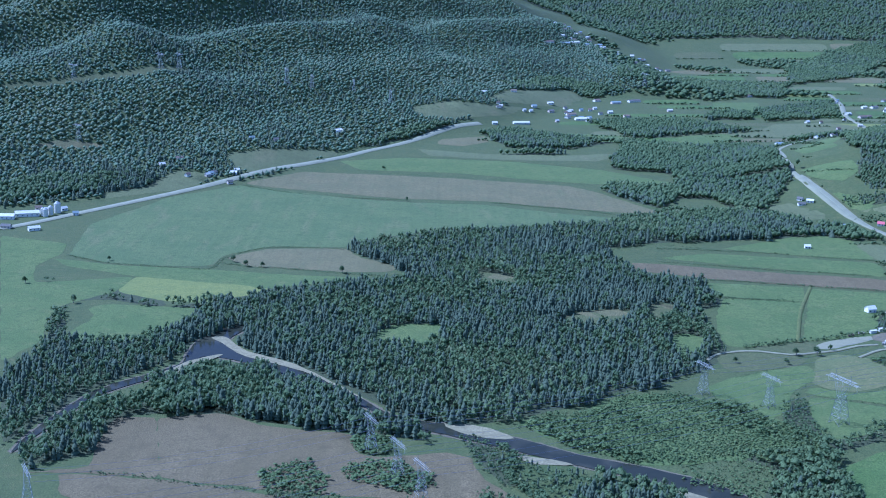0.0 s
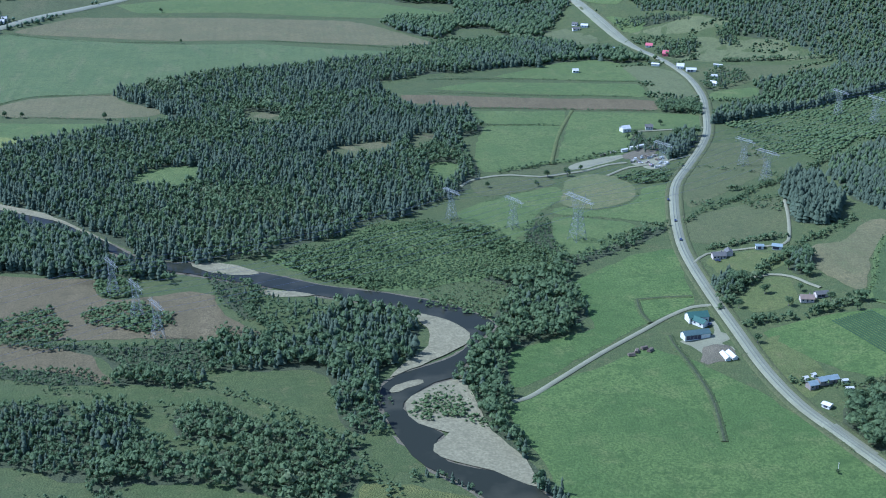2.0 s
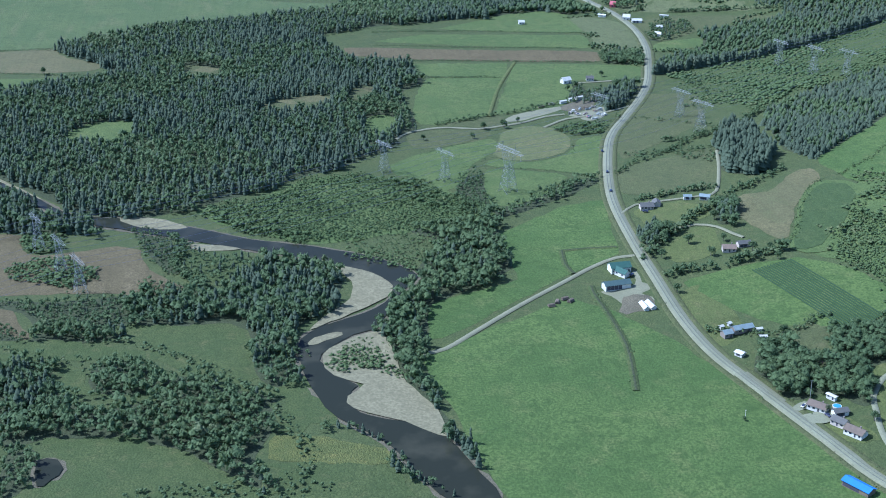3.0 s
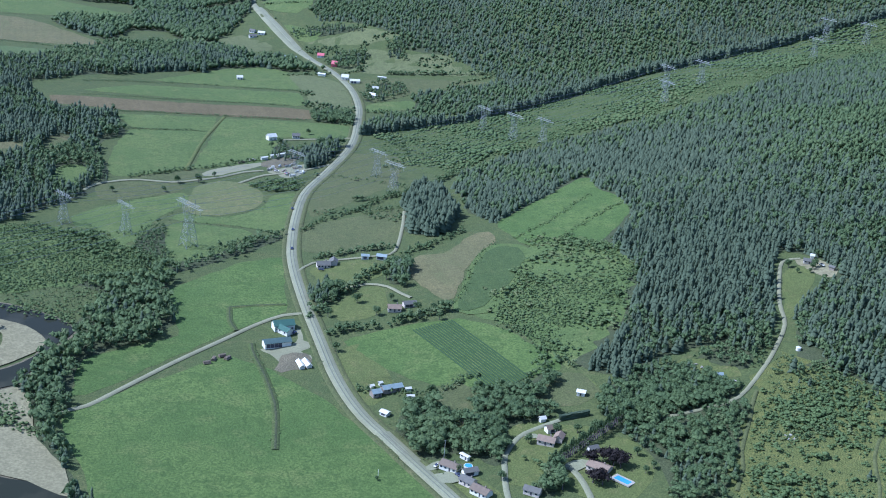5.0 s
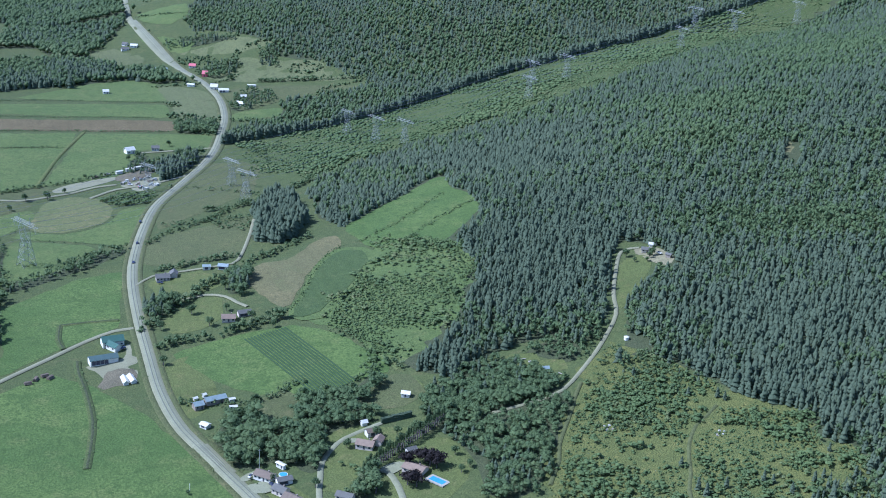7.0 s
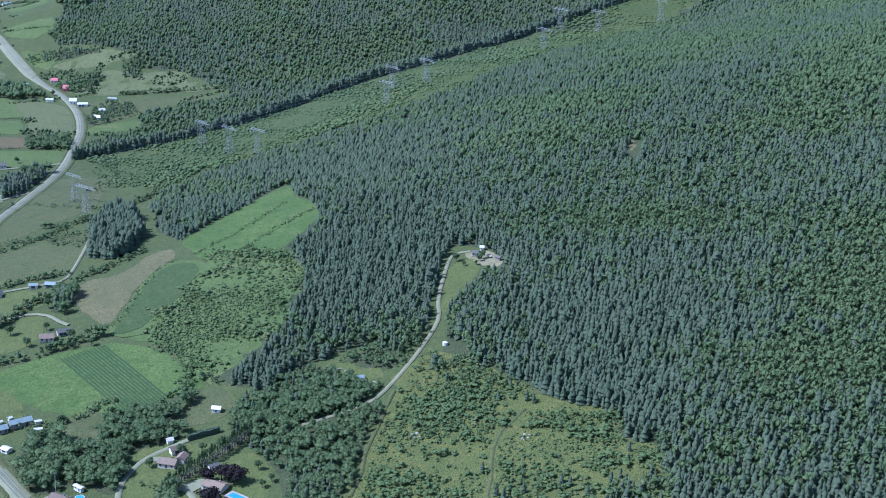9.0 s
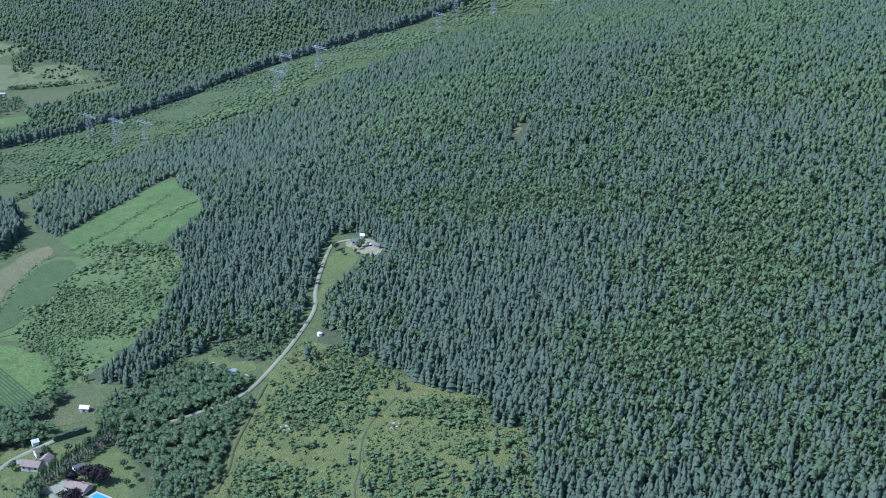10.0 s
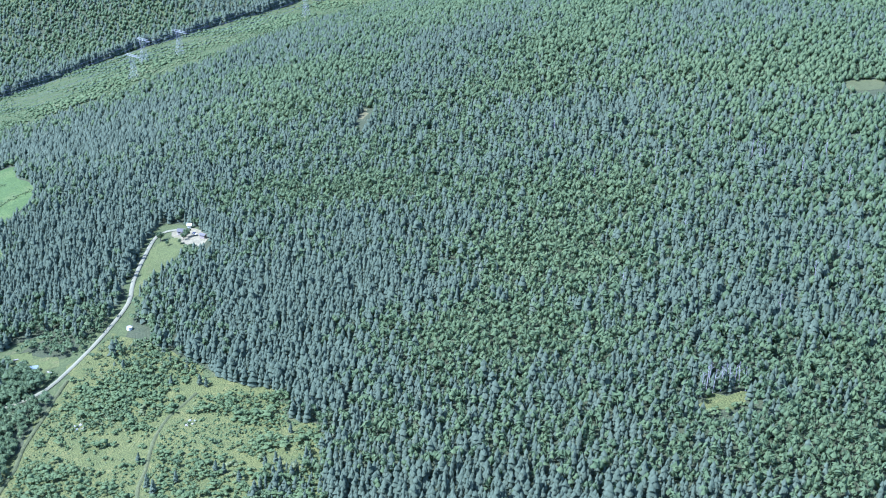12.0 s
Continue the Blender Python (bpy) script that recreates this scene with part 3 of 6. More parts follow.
    "near_mix_c": [(-322, 833), (-263, 815), (-206, 796), (-155, 785), (-113, 782), (-112, 767), (-302, 763)],
    "near_wood_e": [(-26, 731), (-6, 725), (18, 704), (43, 694), (37, 682), (5, 692), (-21, 699)],
    "near_wood_f": [(24, 725), (35, 753), (51, 736), (57, 713), (44, 701), (37, 709)],
    "near_pond": [(-108, 650), (-92, 654), (-85, 640), (-86, 619), (-95, 603), (-101, 604)],
    "near_row": [(100, 642), (108, 629), (114, 600), (122, 577), (114, 578), (107, 601), (100, 624)],
    "near_wood_g": [(-194, 748), (-162, 752), (-128, 741), (-98, 734), (-84, 715), (-85, 682), (-184, 692)],
    "near_mix_d": [(-198, 769), (-148, 766), (-87, 757), (-36, 738), (-29, 710), (-84, 715), (-99, 738), (-195, 752)],
    "belt_c": [(-216, 821), (-185, 821), (-145, 811), (-134, 809), (-114, 793), (-114, 786), (-146, 789), (-180, 805), (-209, 815)],
    "near_wood_h": [(-169, 736), (-140, 712), (-114, 702), (-103, 665), (-128, 669), (-133, 683), (-161, 688)],
    "near_wood_i": [(-245, 784), (-204, 783), (-158, 776), (-130, 765), (-125, 717), (-231, 725)],
    "bush_a": [(541, 642), (572, 619), (568, 602), (555, 593), (541, 601), (529, 616), (530, 633)],
    "bush_b": [(567, 607), (579, 592), (597, 583), (590, 570), (575, 566), (567, 580)],
    "bush_c": [(596, 580), (632, 548), (623, 526), (607, 533), (597, 552), (592, 565)],
    "bush_d": [(552, 582), (563, 570), (560, 561), (551, 571)],
    "bush_e": [(510, 602), (519, 595), (517, 582), (504, 585)],
    "bush_f": [(521, 582), (533, 571), (541, 566), (544, 557), (528, 565), (519, 577)],
    "bush_g": [(493, 576), (514, 563), (529, 535), (533, 511), (515, 496), (479, 530)],
    "bush_h": [(598, 511), (616, 505), (615, 496), (598, 494), (592, 502)],
    "bush_i": [(560, 540), (568, 527), (565, 522), (559, 532)],
    "bush_j": [(549, 506), (575, 494), (587, 473), (607, 469), (615, 448), (575, 431), (532, 465)],
    "bush_k": [(604, 541), (623, 524), (616, 516), (603, 531)],
    "bush_l": [(625, 511), (636, 504), (627, 485), (616, 485), (616, 498)],
    "bush_m": [(534, 662), (552, 651), (541, 641), (532, 645)],
    "bush_yard": [(310, 1184), (331, 1192), (355, 1180), (352, 1158), (327, 1156), (317, 1166)],
    "edge_front": [(583, 474), (603, 480), (617, 484), (631, 485), (615, 448), (593, 415), (568, 436)],
    "bush_garden": [(383, 632), (391, 630), (391, 621), (388, 617), (383, 623)],
}
SCRUB_PLAN = {
    "corridor_low": [(-14, 1001), (27, 1018), (67, 1062), (106, 1074), (156, 1057), (187, 1028), (212, 975), (202, 951), (157, 943), (87, 925), (39, 945)],
    "corridor_up": [(460, 1328), (566, 1415), (681, 1412), (796, 1434), (923, 1463), (1104, 1517), (1253, 1501), (1276, 1457), (1041, 1396), (853, 1298), (740, 1274), (636, 1256), (540, 1214), (494, 1173), (471, 1225)],
    "hill_scrub": [(414, 820), (431, 841), (455, 871), (479, 906), (500, 943), (527, 944), (554, 911), (552, 859), (527, 816), (510, 784), (488, 759), (464, 738), (449, 721), (441, 743), (434, 785), (422, 804)],
    "bushes": [(536, 642), (548, 665), (563, 676), (583, 685), (585, 674), (588, 660), (599, 640), (608, 611), (611, 590), (622, 570), (632, 548), (623, 524), (635, 508), (630, 486), (615, 467), (615, 448), (552, 414), (449, 405), (478, 556), (502, 595)],
    "hedge_bank": [(77, 751), (87, 766), (105, 766), (105, 755), (96, 752), (106, 741), (105, 724), (116, 714), (114, 708), (94, 716), (91, 726), (81, 742)],
    "hill_glade": [(783, 392), (796, 396), (808, 392), (818, 386), (812, 381), (800, 384), (788, 387)],
    "corridor_bank": [(42, 955), (68, 942), (99, 923), (120, 895), (136, 860), (148, 891), (166, 945), (137, 972), (93, 969), (49, 966)],
}
WATER_PLAN = {
    "river": [(-78, 997), (-18, 969), (25, 940), (65, 922), (105, 900), (128, 879), (142, 855), (130, 834), (123, 821), (112, 791), (105, 775), (91, 769), (73, 751), (68, 736), (75, 717), (87, 702), (81, 689), (83, 676), (92, 665), (110, 656), (130, 638), (140, 611), (150, 575), (125, 575), (106, 615), (99, 633), (88, 648), (73, 666), (63, 691), (57, 723), (54, 753), (63, 776), (77, 787), (100, 801), (115, 813), (122, 835), (120, 850), (104, 871), (86, 880), (65, 898), (25, 918), (-24, 946), (-76, 976)],
    "river_up": [(-71, 991), (-110, 1009), (-138, 1044), (-179, 1096), (-221, 1129), (-255, 1160), (-268, 1185), (-254, 1232), (-270, 1228), (-293, 1185), (-297, 1150), (-296, 1122), (-312, 1098), (-352, 1046), (-375, 961), (-378, 917), (-369, 955), (-345, 1038), (-303, 1090), (-288, 1112), (-283, 1138), (-262, 1136), (-225, 1112), (-187, 1081), (-147, 1040), (-110, 997), (-71, 973)],
    "pond": [(-87, 639), (-77, 639), (-73, 629), (-77, 619), (-84, 614)],
}
SAND_PLAN = {
    "bar_a": [(86, 880), (104, 871), (120, 850), (122, 833), (108, 814), (77, 789), (63, 780), (78, 804), (92, 824), (95, 852)],
    "bar_b": [(68, 736), (73, 751), (90, 765), (109, 771), (112, 739), (117, 702), (130, 668), (132, 637), (110, 656), (83, 674), (81, 689), (91, 702), (75, 716)],
    "bar_c": [(-72, 996), (-45, 991), (-20, 969), (-40, 967), (-62, 978)],
    "bar_d": [(-20, 934), (6, 929), (20, 920), (-6, 919)],
    "bar_e": [(-283, 1192), (-272, 1196), (-246, 1158), (-203, 1127), (-161, 1077), (-134, 1041), (-152, 1062), (-192, 1107), (-246, 1143), (-268, 1172)],
    "gravel_pit": [(36, 1283), (61, 1305), (93, 1319), (118, 1310), (94, 1291), (63, 1279)],
    "gravel_pit_b": [(-40, 1441), (-28, 1451), (5, 1426), (3, 1406), (-27, 1419)],
    "bare_plot": [(268, 1218), (280, 1231), (306, 1245), (331, 1257), (331, 1241), (307, 1226), (288, 1214), (270, 1207)],
    "yard_b": [(327, 1220), (347, 1231), (374, 1246), (373, 1223), (358, 1201), (343, 1195), (341, 1213)],
    "farm_yard": [(261, 812), (284, 812), (289, 819), (288, 836), (293, 838), (291, 816), (296, 812), (294, 805), (284, 801), (292, 793), (291, 785), (279, 783), (269, 777), (270, 794), (260, 807)],
    "hill_yard": [(656, 816), (671, 813), (676, 801), (677, 781), (662, 769), (658, 790)],
    "apron_a": [(328, 627), (337, 628), (345, 622), (342, 615), (334, 616), (330, 620)],
    "apron_b": [(402, 616), (416, 617), (419, 612), (412, 606), (404, 606)],
    "apron_c": [(391, 653), (401, 652), (400, 645), (394, 648)],
    "bar_f": [(61, 758), (63, 764), (69, 769), (80, 774), (84, 769), (74, 763), (67, 758)],
    "apron_d": [(326, 636), (338, 642), (340, 635), (329, 630)],
    "apron_e": [(327, 623), (337, 629), (349, 625), (347, 620), (336, 618), (329, 614)],
    "soil_yard": [(269, 786), (274, 800), (286, 799), (291, 789), (288, 777), (278, 775), (268, 772)],
    "bar_g": [(-299, 1079), (-286, 1112), (-269, 1137), (-266, 1147), (-291, 1126), (-303, 1102), (-318, 1084)],
    "gravel_pit_c": [(129, 1331), (143, 1344), (155, 1341), (157, 1326), (146, 1317), (141, 1301), (133, 1306)],
    "soil_lot": [(331, 1251), (357, 1270), (373, 1276), (367, 1258), (348, 1235), (332, 1235)],
}
HEDGE_PLAN = {
    "h1": [(174, 1574), (242, 1576), (309, 1574), (375, 1560), (427, 1546)],
    "h2": [(168, 1511), (231, 1503), (295, 1494), (347, 1490), (397, 1477)],
    "h3": [(198, 1441), (285, 1436), (346, 1426), (406, 1412)],
    "h4": [(202, 1376), (243, 1370), (291, 1368)],
    "h5": [(201, 1207), (224, 1217), (260, 1233), (308, 1250), (347, 1270)],
    "h6": [(242, 1180), (262, 1189), (282, 1208), (306, 1217)],
    "h7": [(393, 1111), (424, 1113), (468, 1141), (505, 1173), (522, 1183)],
    "h8": [(330, 1037), (353, 1062), (386, 1080), (412, 1105)],
    "h9": [(390, 948), (406, 958), (428, 972), (457, 992)],
    "h10": [(348, 907), (367, 925), (386, 936)],
    "h11": [(308, 821), (325, 825), (348, 822), (370, 829), (391, 834), (400, 832)],
    "h12": [(-314, 886), (-283, 883), (-258, 875), (-226, 868), (-199, 864)],
    "h13": [(-491, 1478), (-447, 1452), (-370, 1436), (-328, 1435), (-317, 1483), (-274, 1535), (-189, 1536)],
    "h14": [(-357, 1882), (-250, 1833), (-127, 1815)],
    "h15": [(-13, 1814), (54, 1793), (127, 1769), (161, 1742)],
    "h16": [(-111, 2147), (23, 2132), (143, 2090)],
    "h18": [(-319, 1458), (-287, 1449), (-237, 1442), (-187, 1430), (-133, 1422)],
    "h19": [(256, 809), (257, 770), (257, 730), (253, 701), (248, 674)],
    "h20": [(226, 1097), (239, 1107), (251, 1093), (267, 1087), (293, 1099), (309, 1115)],
    "h21": [(207, 1084), (226, 1083), (256, 1073), (283, 1061), (299, 1049), (314, 1040)],
    "h24": [(302, 852), (318, 874), (334, 891), (349, 903)],
    "h25": [(308, 741), (327, 729), (358, 719), (379, 731), (390, 731)],
    "h26": [(-31, 950), (-22, 927), (-25, 895), (-13, 866), (-2, 853)],
    "f1": [(343, 2466), (400, 2444), (484, 2504)],
    "f2": [(359, 2328), (435, 2318), (486, 2292)],
    "f3": [(-128, 2492), (-66, 2502), (40, 2571)],
    "f4": [(0, 2662), (89, 2680), (196, 2758)],
    "f5": [(105, 1564), (169, 1593), (234, 1581), (294, 1552)],
    "f6": [(-201, 2014), (-99, 1997), (17, 1978), (130, 1959)],
    "f7": [(202, 1371), (242, 1371), (284, 1373)],
    "f8": [(76, 2647), (157, 2703), (246, 2696)],
    "h28": [(326, 969), (350, 973), (369, 975), (392, 974)],
    "h29": [(546, 1609), (594, 1590), (637, 1570), (672, 1551)],
    "h30": [(399, 620), (423, 633), (445, 646)],
    "h22": [(406, 843), (418, 865), (428, 884), (448, 924), (461, 943), (473, 955)],
    "h23": [(490, 958), (528, 986), (561, 1020), (590, 1046)],
    "h31": [(519, 938), (551, 967), (579, 991), (602, 1008)],
    "h33": [(432, 822), (453, 852), (472, 879), (489, 900)],
    "h34": [(417, 720), (433, 727), (446, 730), (452, 717)],
    "h35": [(170, 1117), (202, 1139), (219, 1150), (228, 1158)],
    "h36": [(314, 1133), (313, 1116), (306, 1098)],
}


def at(x, y, lift=0.0):
    return Vector((x, y, float(height(x, y)) + lift))


def curve(points, step, closed=False):
    """A smooth line through plan points, sampled about every step metres."""
    q = np.array(points, float)
    n = len(q)
    out = []
    for i in range(n if closed else n - 1):
        p1, p2 = q[i], q[(i + 1) % n]
        p0 = q[i - 1] if closed or i else 2 * p1 - p2
        p3 = q[(i + 2) % n] if closed or i + 2 < n else 2 * p2 - p1
        k = max(2, int(np.hypot(*(p2 - p1)) / step))
        for t in np.arange(k) / k:
            out.append(0.5 * (2 * p1 + (p2 - p0) * t + (2 * p0 - 5 * p1 + 4 * p2 - p3) * t * t + (3 * p1 - p0 - 3 * p2 + p3) * t ** 3))
    if not closed:
        out.append(q[-1])
    return np.array(out)


def edge(points, step):
    """A closed outline with straight sides, sampled about every step metres, its corners a little eased."""
    q = np.array(points, float)
    out = []
    for a, b in zip(q, np.roll(q, -1, 0)):
        k = max(2, int(np.hypot(*(b - a)) / step))
        out.append(a + (b - a) * (np.arange(k) / k)[:, None])
    c = np.concatenate(out)
    return (np.roll(c, 1, 0) + 2 * c + np.roll(c, -1, 0)) / 4


def inside(px, py, poly):
    """Which of the points lie in the outline."""
    hit = np.zeros(len(px), bool)
    a = np.asarray(poly, float)
    b = np.roll(a, -1, 0)
    for (x0, y0), (x1, y1) in zip(a, b):
        if y0 != y1:
            hit ^= ((y0 > py) != (y1 > py)) & (px < (x1 - x0) * (py - y0) / (y1 - y0) + x0)
    return hit


def sheet(name, verts, faces, material, smooth=True):
    me = bpy.data.meshes.new(name)
    me.from_pydata([tuple(v) for v in verts], [], [tuple(f) for f in faces])
    if smooth:
        me.shade_smooth()
    me.materials.append(material)
    return new(name, me)


def patch(name, outline, material, lift, step=9, cell=30, rag=0.9, bent=False, flat=False):
    """A piece of ground cover that follows the land, with a slightly ragged edge."""
    from mathutils.geometry import delaunay_2d_cdt
    rim = curve(outline, step, True) if bent else edge(outline, step)
    rim += np.random.default_rng(len(outline)).normal(0, rag, rim.shape)
    lo, hi = rim.min(0), rim.max(0)
    gx, gy = np.meshgrid(np.arange(lo[0], hi[0], cell), np.arange(lo[1], hi[1], cell))
    gx, gy = gx.ravel(), gy.ravel()
    keep = inside(gx, gy, rim)
    pts = np.concatenate([rim, np.stack([gx[keep], gy[keep]], 1)])
    n = len(rim)
    v, _, f, origin, *_ = delaunay_2d_cdt([Vector(p) for p in pts], [(i, (i + 1) % n) for i in range(n)], [], 1, 0.01)
    v = np.array([tuple(p) for p in v])
    rimmed = np.array([any(k < n for k in o) for o in origin])
    z = height(v[:, 0], v[:, 1]) + np.where(rimmed & (not flat), min(lift, 0.12), lift)
    return sheet(name, np.column_stack([v, z]), f, material)


def ribbon(name, line, width, material, lift, step=10, skirt=0.7):
    """A road or path along a line on the land."""
    c = curve(line, step)
    d = np.gradient(c, axis=0)
    d /= np.linalg.norm(d, axis=1)[:, None]
    side = np.column_stack([-d[:, 1], d[:, 0]])
    rows = []
    for k in (-width / 2 - skirt, -width / 2, width / 2, width / 2 + skirt):
        p = c + side * k
        rows.append(np.column_stack([p, height(p[:, 0], p[:, 1]) + (lift if abs(k) <= width / 2 else lift - 0.5)]))
    n = len(c)
    v = np.concatenate(rows)
    f = [(j * n + i, j * n + i + 1, (j + 1) * n + i + 1, (j + 1) * n + i) for j in range(3) for i in range(n - 1)]
    return sheet(name, v, [q[::-1] for q in f], material)


# one sheet of ground out past the horizon
gx = np.unique(np.concatenate([[-9000, -5000, -3500], np.arange(-2400, 2600, 25), [2600, 3500, 5000, 9000]]))
gy = np.unique(np.concatenate([[-6000, -2500, -1200], np.arange(-600, 5200, 25), [5500, 7000, 11000]]))
GX, GY = np.meshgrid(gx, gy)
GZ = height(GX, np.minimum(GY, 6000))
nx, ny = len(gx), len(gy)
idx = np.arange(nx * ny).reshape(ny, nx)
quads = np.stack([idx[:-1, :-1], idx[:-1, 1:], idx[1:, 1:], idx[1:, :-1]], -1).reshape(-1, 4)
ground = sheet("ground", np.column_stack([GX.ravel(), GY.ravel(), GZ.ravel()]), quads.tolist(), ROUGH_GRASS)
tagged(ground, "rough green grassland of a wide river valley", "ground", kind="structure")

FIELD_KIND = {}
for look_of, keys in {
    "brown": "brown_c s_tan brown_a brown_aw", "tan": "tan_scar nw_clear tan_far tan_near fc fj brown_pasture", "dry": "oval",
    "meadow": "big_green", "rough": "flower_e glade_south glade_near glade_west rough_a rough_b rough_c rough_d rough_e", "pale": "n_new_e n_past_b n_past_c s_y fb ff fe fn nw_a nw_b fh ", "yellow": "yellow", "dark": "dark_strip",
    "fresh": "n_green n_green_c n_green_d flower_c strip_green west far_a nook clear_e flower_b strip_margin past_n past_w past_e s_a s_b g_oval g_two g_three fd fg fi fk clearing",
    "olive": "tan_clear rough_g n_past nw_cut fallow past_road_a past_road_b rough_f yard_grass",
    "lawn": "cabin_plot barn_grass lawn_a lawn_b lawn_c lawn_d lawn_e hill_lawn clear_b", "flower": "flower_meadow flower_d weedy_strip",
}.items():
    FIELD_KIND.update({key: look_of for key in keys.split()})
FIELD_WORDS = {
    "green": "bright green pasture with faint mottling", "fresh": "fresh green grass field with lighter patches", "meadow": "green hay meadow with dry yellow patches", "pale": "pale green hayfield with faded streaks", "tan": "dry tan stubble field with worn streaks",
    "brown": "bare brown ploughed field", "dry": "drying grass with orange-tan patches", "rough": "rough tussocky grass between woods", "yellow": "yellow-green field of flowering crop", "dark": "dark green strip of dense crop",
    "olive": "rough olive pasture with dry patches", "lawn": "mown green lawn round houses", "flower": "rough meadow with yellow flowering weeds",
}
# narrow fields, side by side, up the far valley
strips = np.random.default_rng(11)
STRIP_HEDGES = []
yy = 2330
while yy < 3850:
    deep = strips.uniform(35, 85) * max(1, (yy - 2200) / 800)
    x0 = -20 + 0.2 * max(0, yy - 2600)
    while x0 < 1300:
        long = strips.uniform(110, 330)
        if strips.uniform() < 0.72 and max(ridges(x0, yy), ridges(x0 + 60, yy + deep), ridges(x0, yy + deep)) < 3:
            tilt = 0.12
            q = [(x0, yy + tilt * x0), (x0 + long, yy + tilt * (x0 + long)), (x0 + long + 12, yy + deep + tilt * (x0 + long)), (x0 + 8, yy + deep + tilt * x0)]
            look_of = ("green", "pale", "olive", "tan", "pale", "green", "yellow")[int(strips.integers(7))]
            tagged(patch("field", q, FIELD_LOOKS[look_of], 0.24, 25, 60), FIELD_WORDS[look_of], "field", kind="structure")
            if strips.uniform() < 0.75:
                STRIP_HEDGES.append((q[0], q[1]))
        x0 += long + strips.uniform(6, 40)
    yy += deep + strips.uniform(4, 22)
for i, (key, line) in enumerate(FIELD_PLAN.items()):
    look_of = FIELD_KIND.get(key, "green")
    wild = key.startswith(("rough", "flower", "clear_b"))
    tagged(patch("field", line, FIELD_LOOKS[look_of], 0.62 if key == "dark_strip" else 0.42 if key == "strip_margin" else 0.3 + 0.004 * i, 6 if wild else 9, rag=2.6 if wild else 0.9, bent=wild, cell=12 if key in ("dark_strip", "strip_margin", "brown_pasture") else 30, flat=key in ("dark_strip", "strip_margin")), FIELD_WORDS[look_of], "field", kind="structure")
for i, (key, line) in enumerate(WATER_PLAN.items()):
    # a muddy bank a few metres wide, all round the water
    c = curve(line, 8, True)
    along = np.roll(c, -1, 0) - np.roll(c, 1, 0)
    out = np.column_stack([along[:, 1], -along[:, 0]]) / np.linalg.norm(along, axis=1)[:, None]
    area = np.sum(c[:, 0] * np.roll(c[:, 1], -1) - c[:, 1] * np.roll(c[:, 0], -1))
    tagged(patch("river_bank", c + out * (2.4 if area > 0 else -2.4), MUD, 0.6 + 0.005 * i, 8, 40, 0.6), "bare muddy river bank", "river bank", kind="structure")
    tagged(patch("water", line, WATER, 0.62 + 0.01 * i, 10, 40, 0.4, True, True), "dark slow river water", "river", kind="structure")
for i, (key, line) in enumerate(SAND_PLAN.items()):
    if key.startswith("apron"):
        tagged(patch("drive", line, ASPHALT, 0.74 + 0.004 * i, 6, 8, 0.2, flat=True), "grey asphalt drive beside houses", "drive", kind="structure")
    elif key.startswith("soil"):
        tagged(patch("bare_earth", line, MUD, 0.72, 5, 8, 1.2, True), "bare brown trampled earth beside the farm", "bare earth", kind="structure")
    else:
        bar = key.startswith("bar_")
        tagged(patch("sandbar" if bar else "gravel_yard", line, SAND if bar or key == "hill_yard" else FIELD_LOOKS["tan"] if key.startswith("gravel_pit") else GRAVEL, 0.66 + 0.01 * i, 8, 25, 0.5, bar, bar), "pale sand and gravel bar beside the river" if bar else "bare pale gravel and earth", "sandbar" if bar else "gravel", kind="structure")


def hull(points):
    """The convex outline round plan points."""
    q = sorted(set(map(tuple, points)))
    out = []
    for run in (q, q[::-1]):
        side = []
        for p in run:
            while len(side) > 1 and (side[-1][0] - side[-2][0]) * (p[1] - side[-2][1]) - (side[-1][1] - side[-2][1]) * (p[0] - side[-2][0]) <= 0:
                side.pop()
            side.append(p)
        out += side[:-1]
    return out


# open grass in front of the gravel pits and glades in the river wood
for i, key in enumerate(("clearing", "clear_e", "gravel_pit", "gravel_pit_b", "gravel_pit_c")):
    line = {**SAND_PLAN, **FIELD_PLAN}[key]
    look_of = "fresh" if i < 2 else "olive"
    tagged(patch("field", hull(list(line) + [(x - 4, y - 26) for x, y in line]), FIELD_LOOKS[look_of], 0.26 + 0.004 * i, rag=3.0, bent=True), FIELD_WORDS[look_of], "field", kind="structure")
ROAD_WIDTH = {"route": 5.8, "route_s": 5.8, "route_n": 6, "route_nn": 9, "highway": 12, "lane": 2.7, "drive": 1.5, "ditch": 1.4, "ditch_b": 0.9, "ditch_c": 0.8, "track": 2.4, "side": 2.2,
              "res_lane": 2.1, "pool_lane": 2.4, "house_a_lane": 1.5, "farm_link": 2, "yard_link": 2.2, "shrub_path": 1.1, "meadow_path": 0.9, "garden_lane": 1.8}
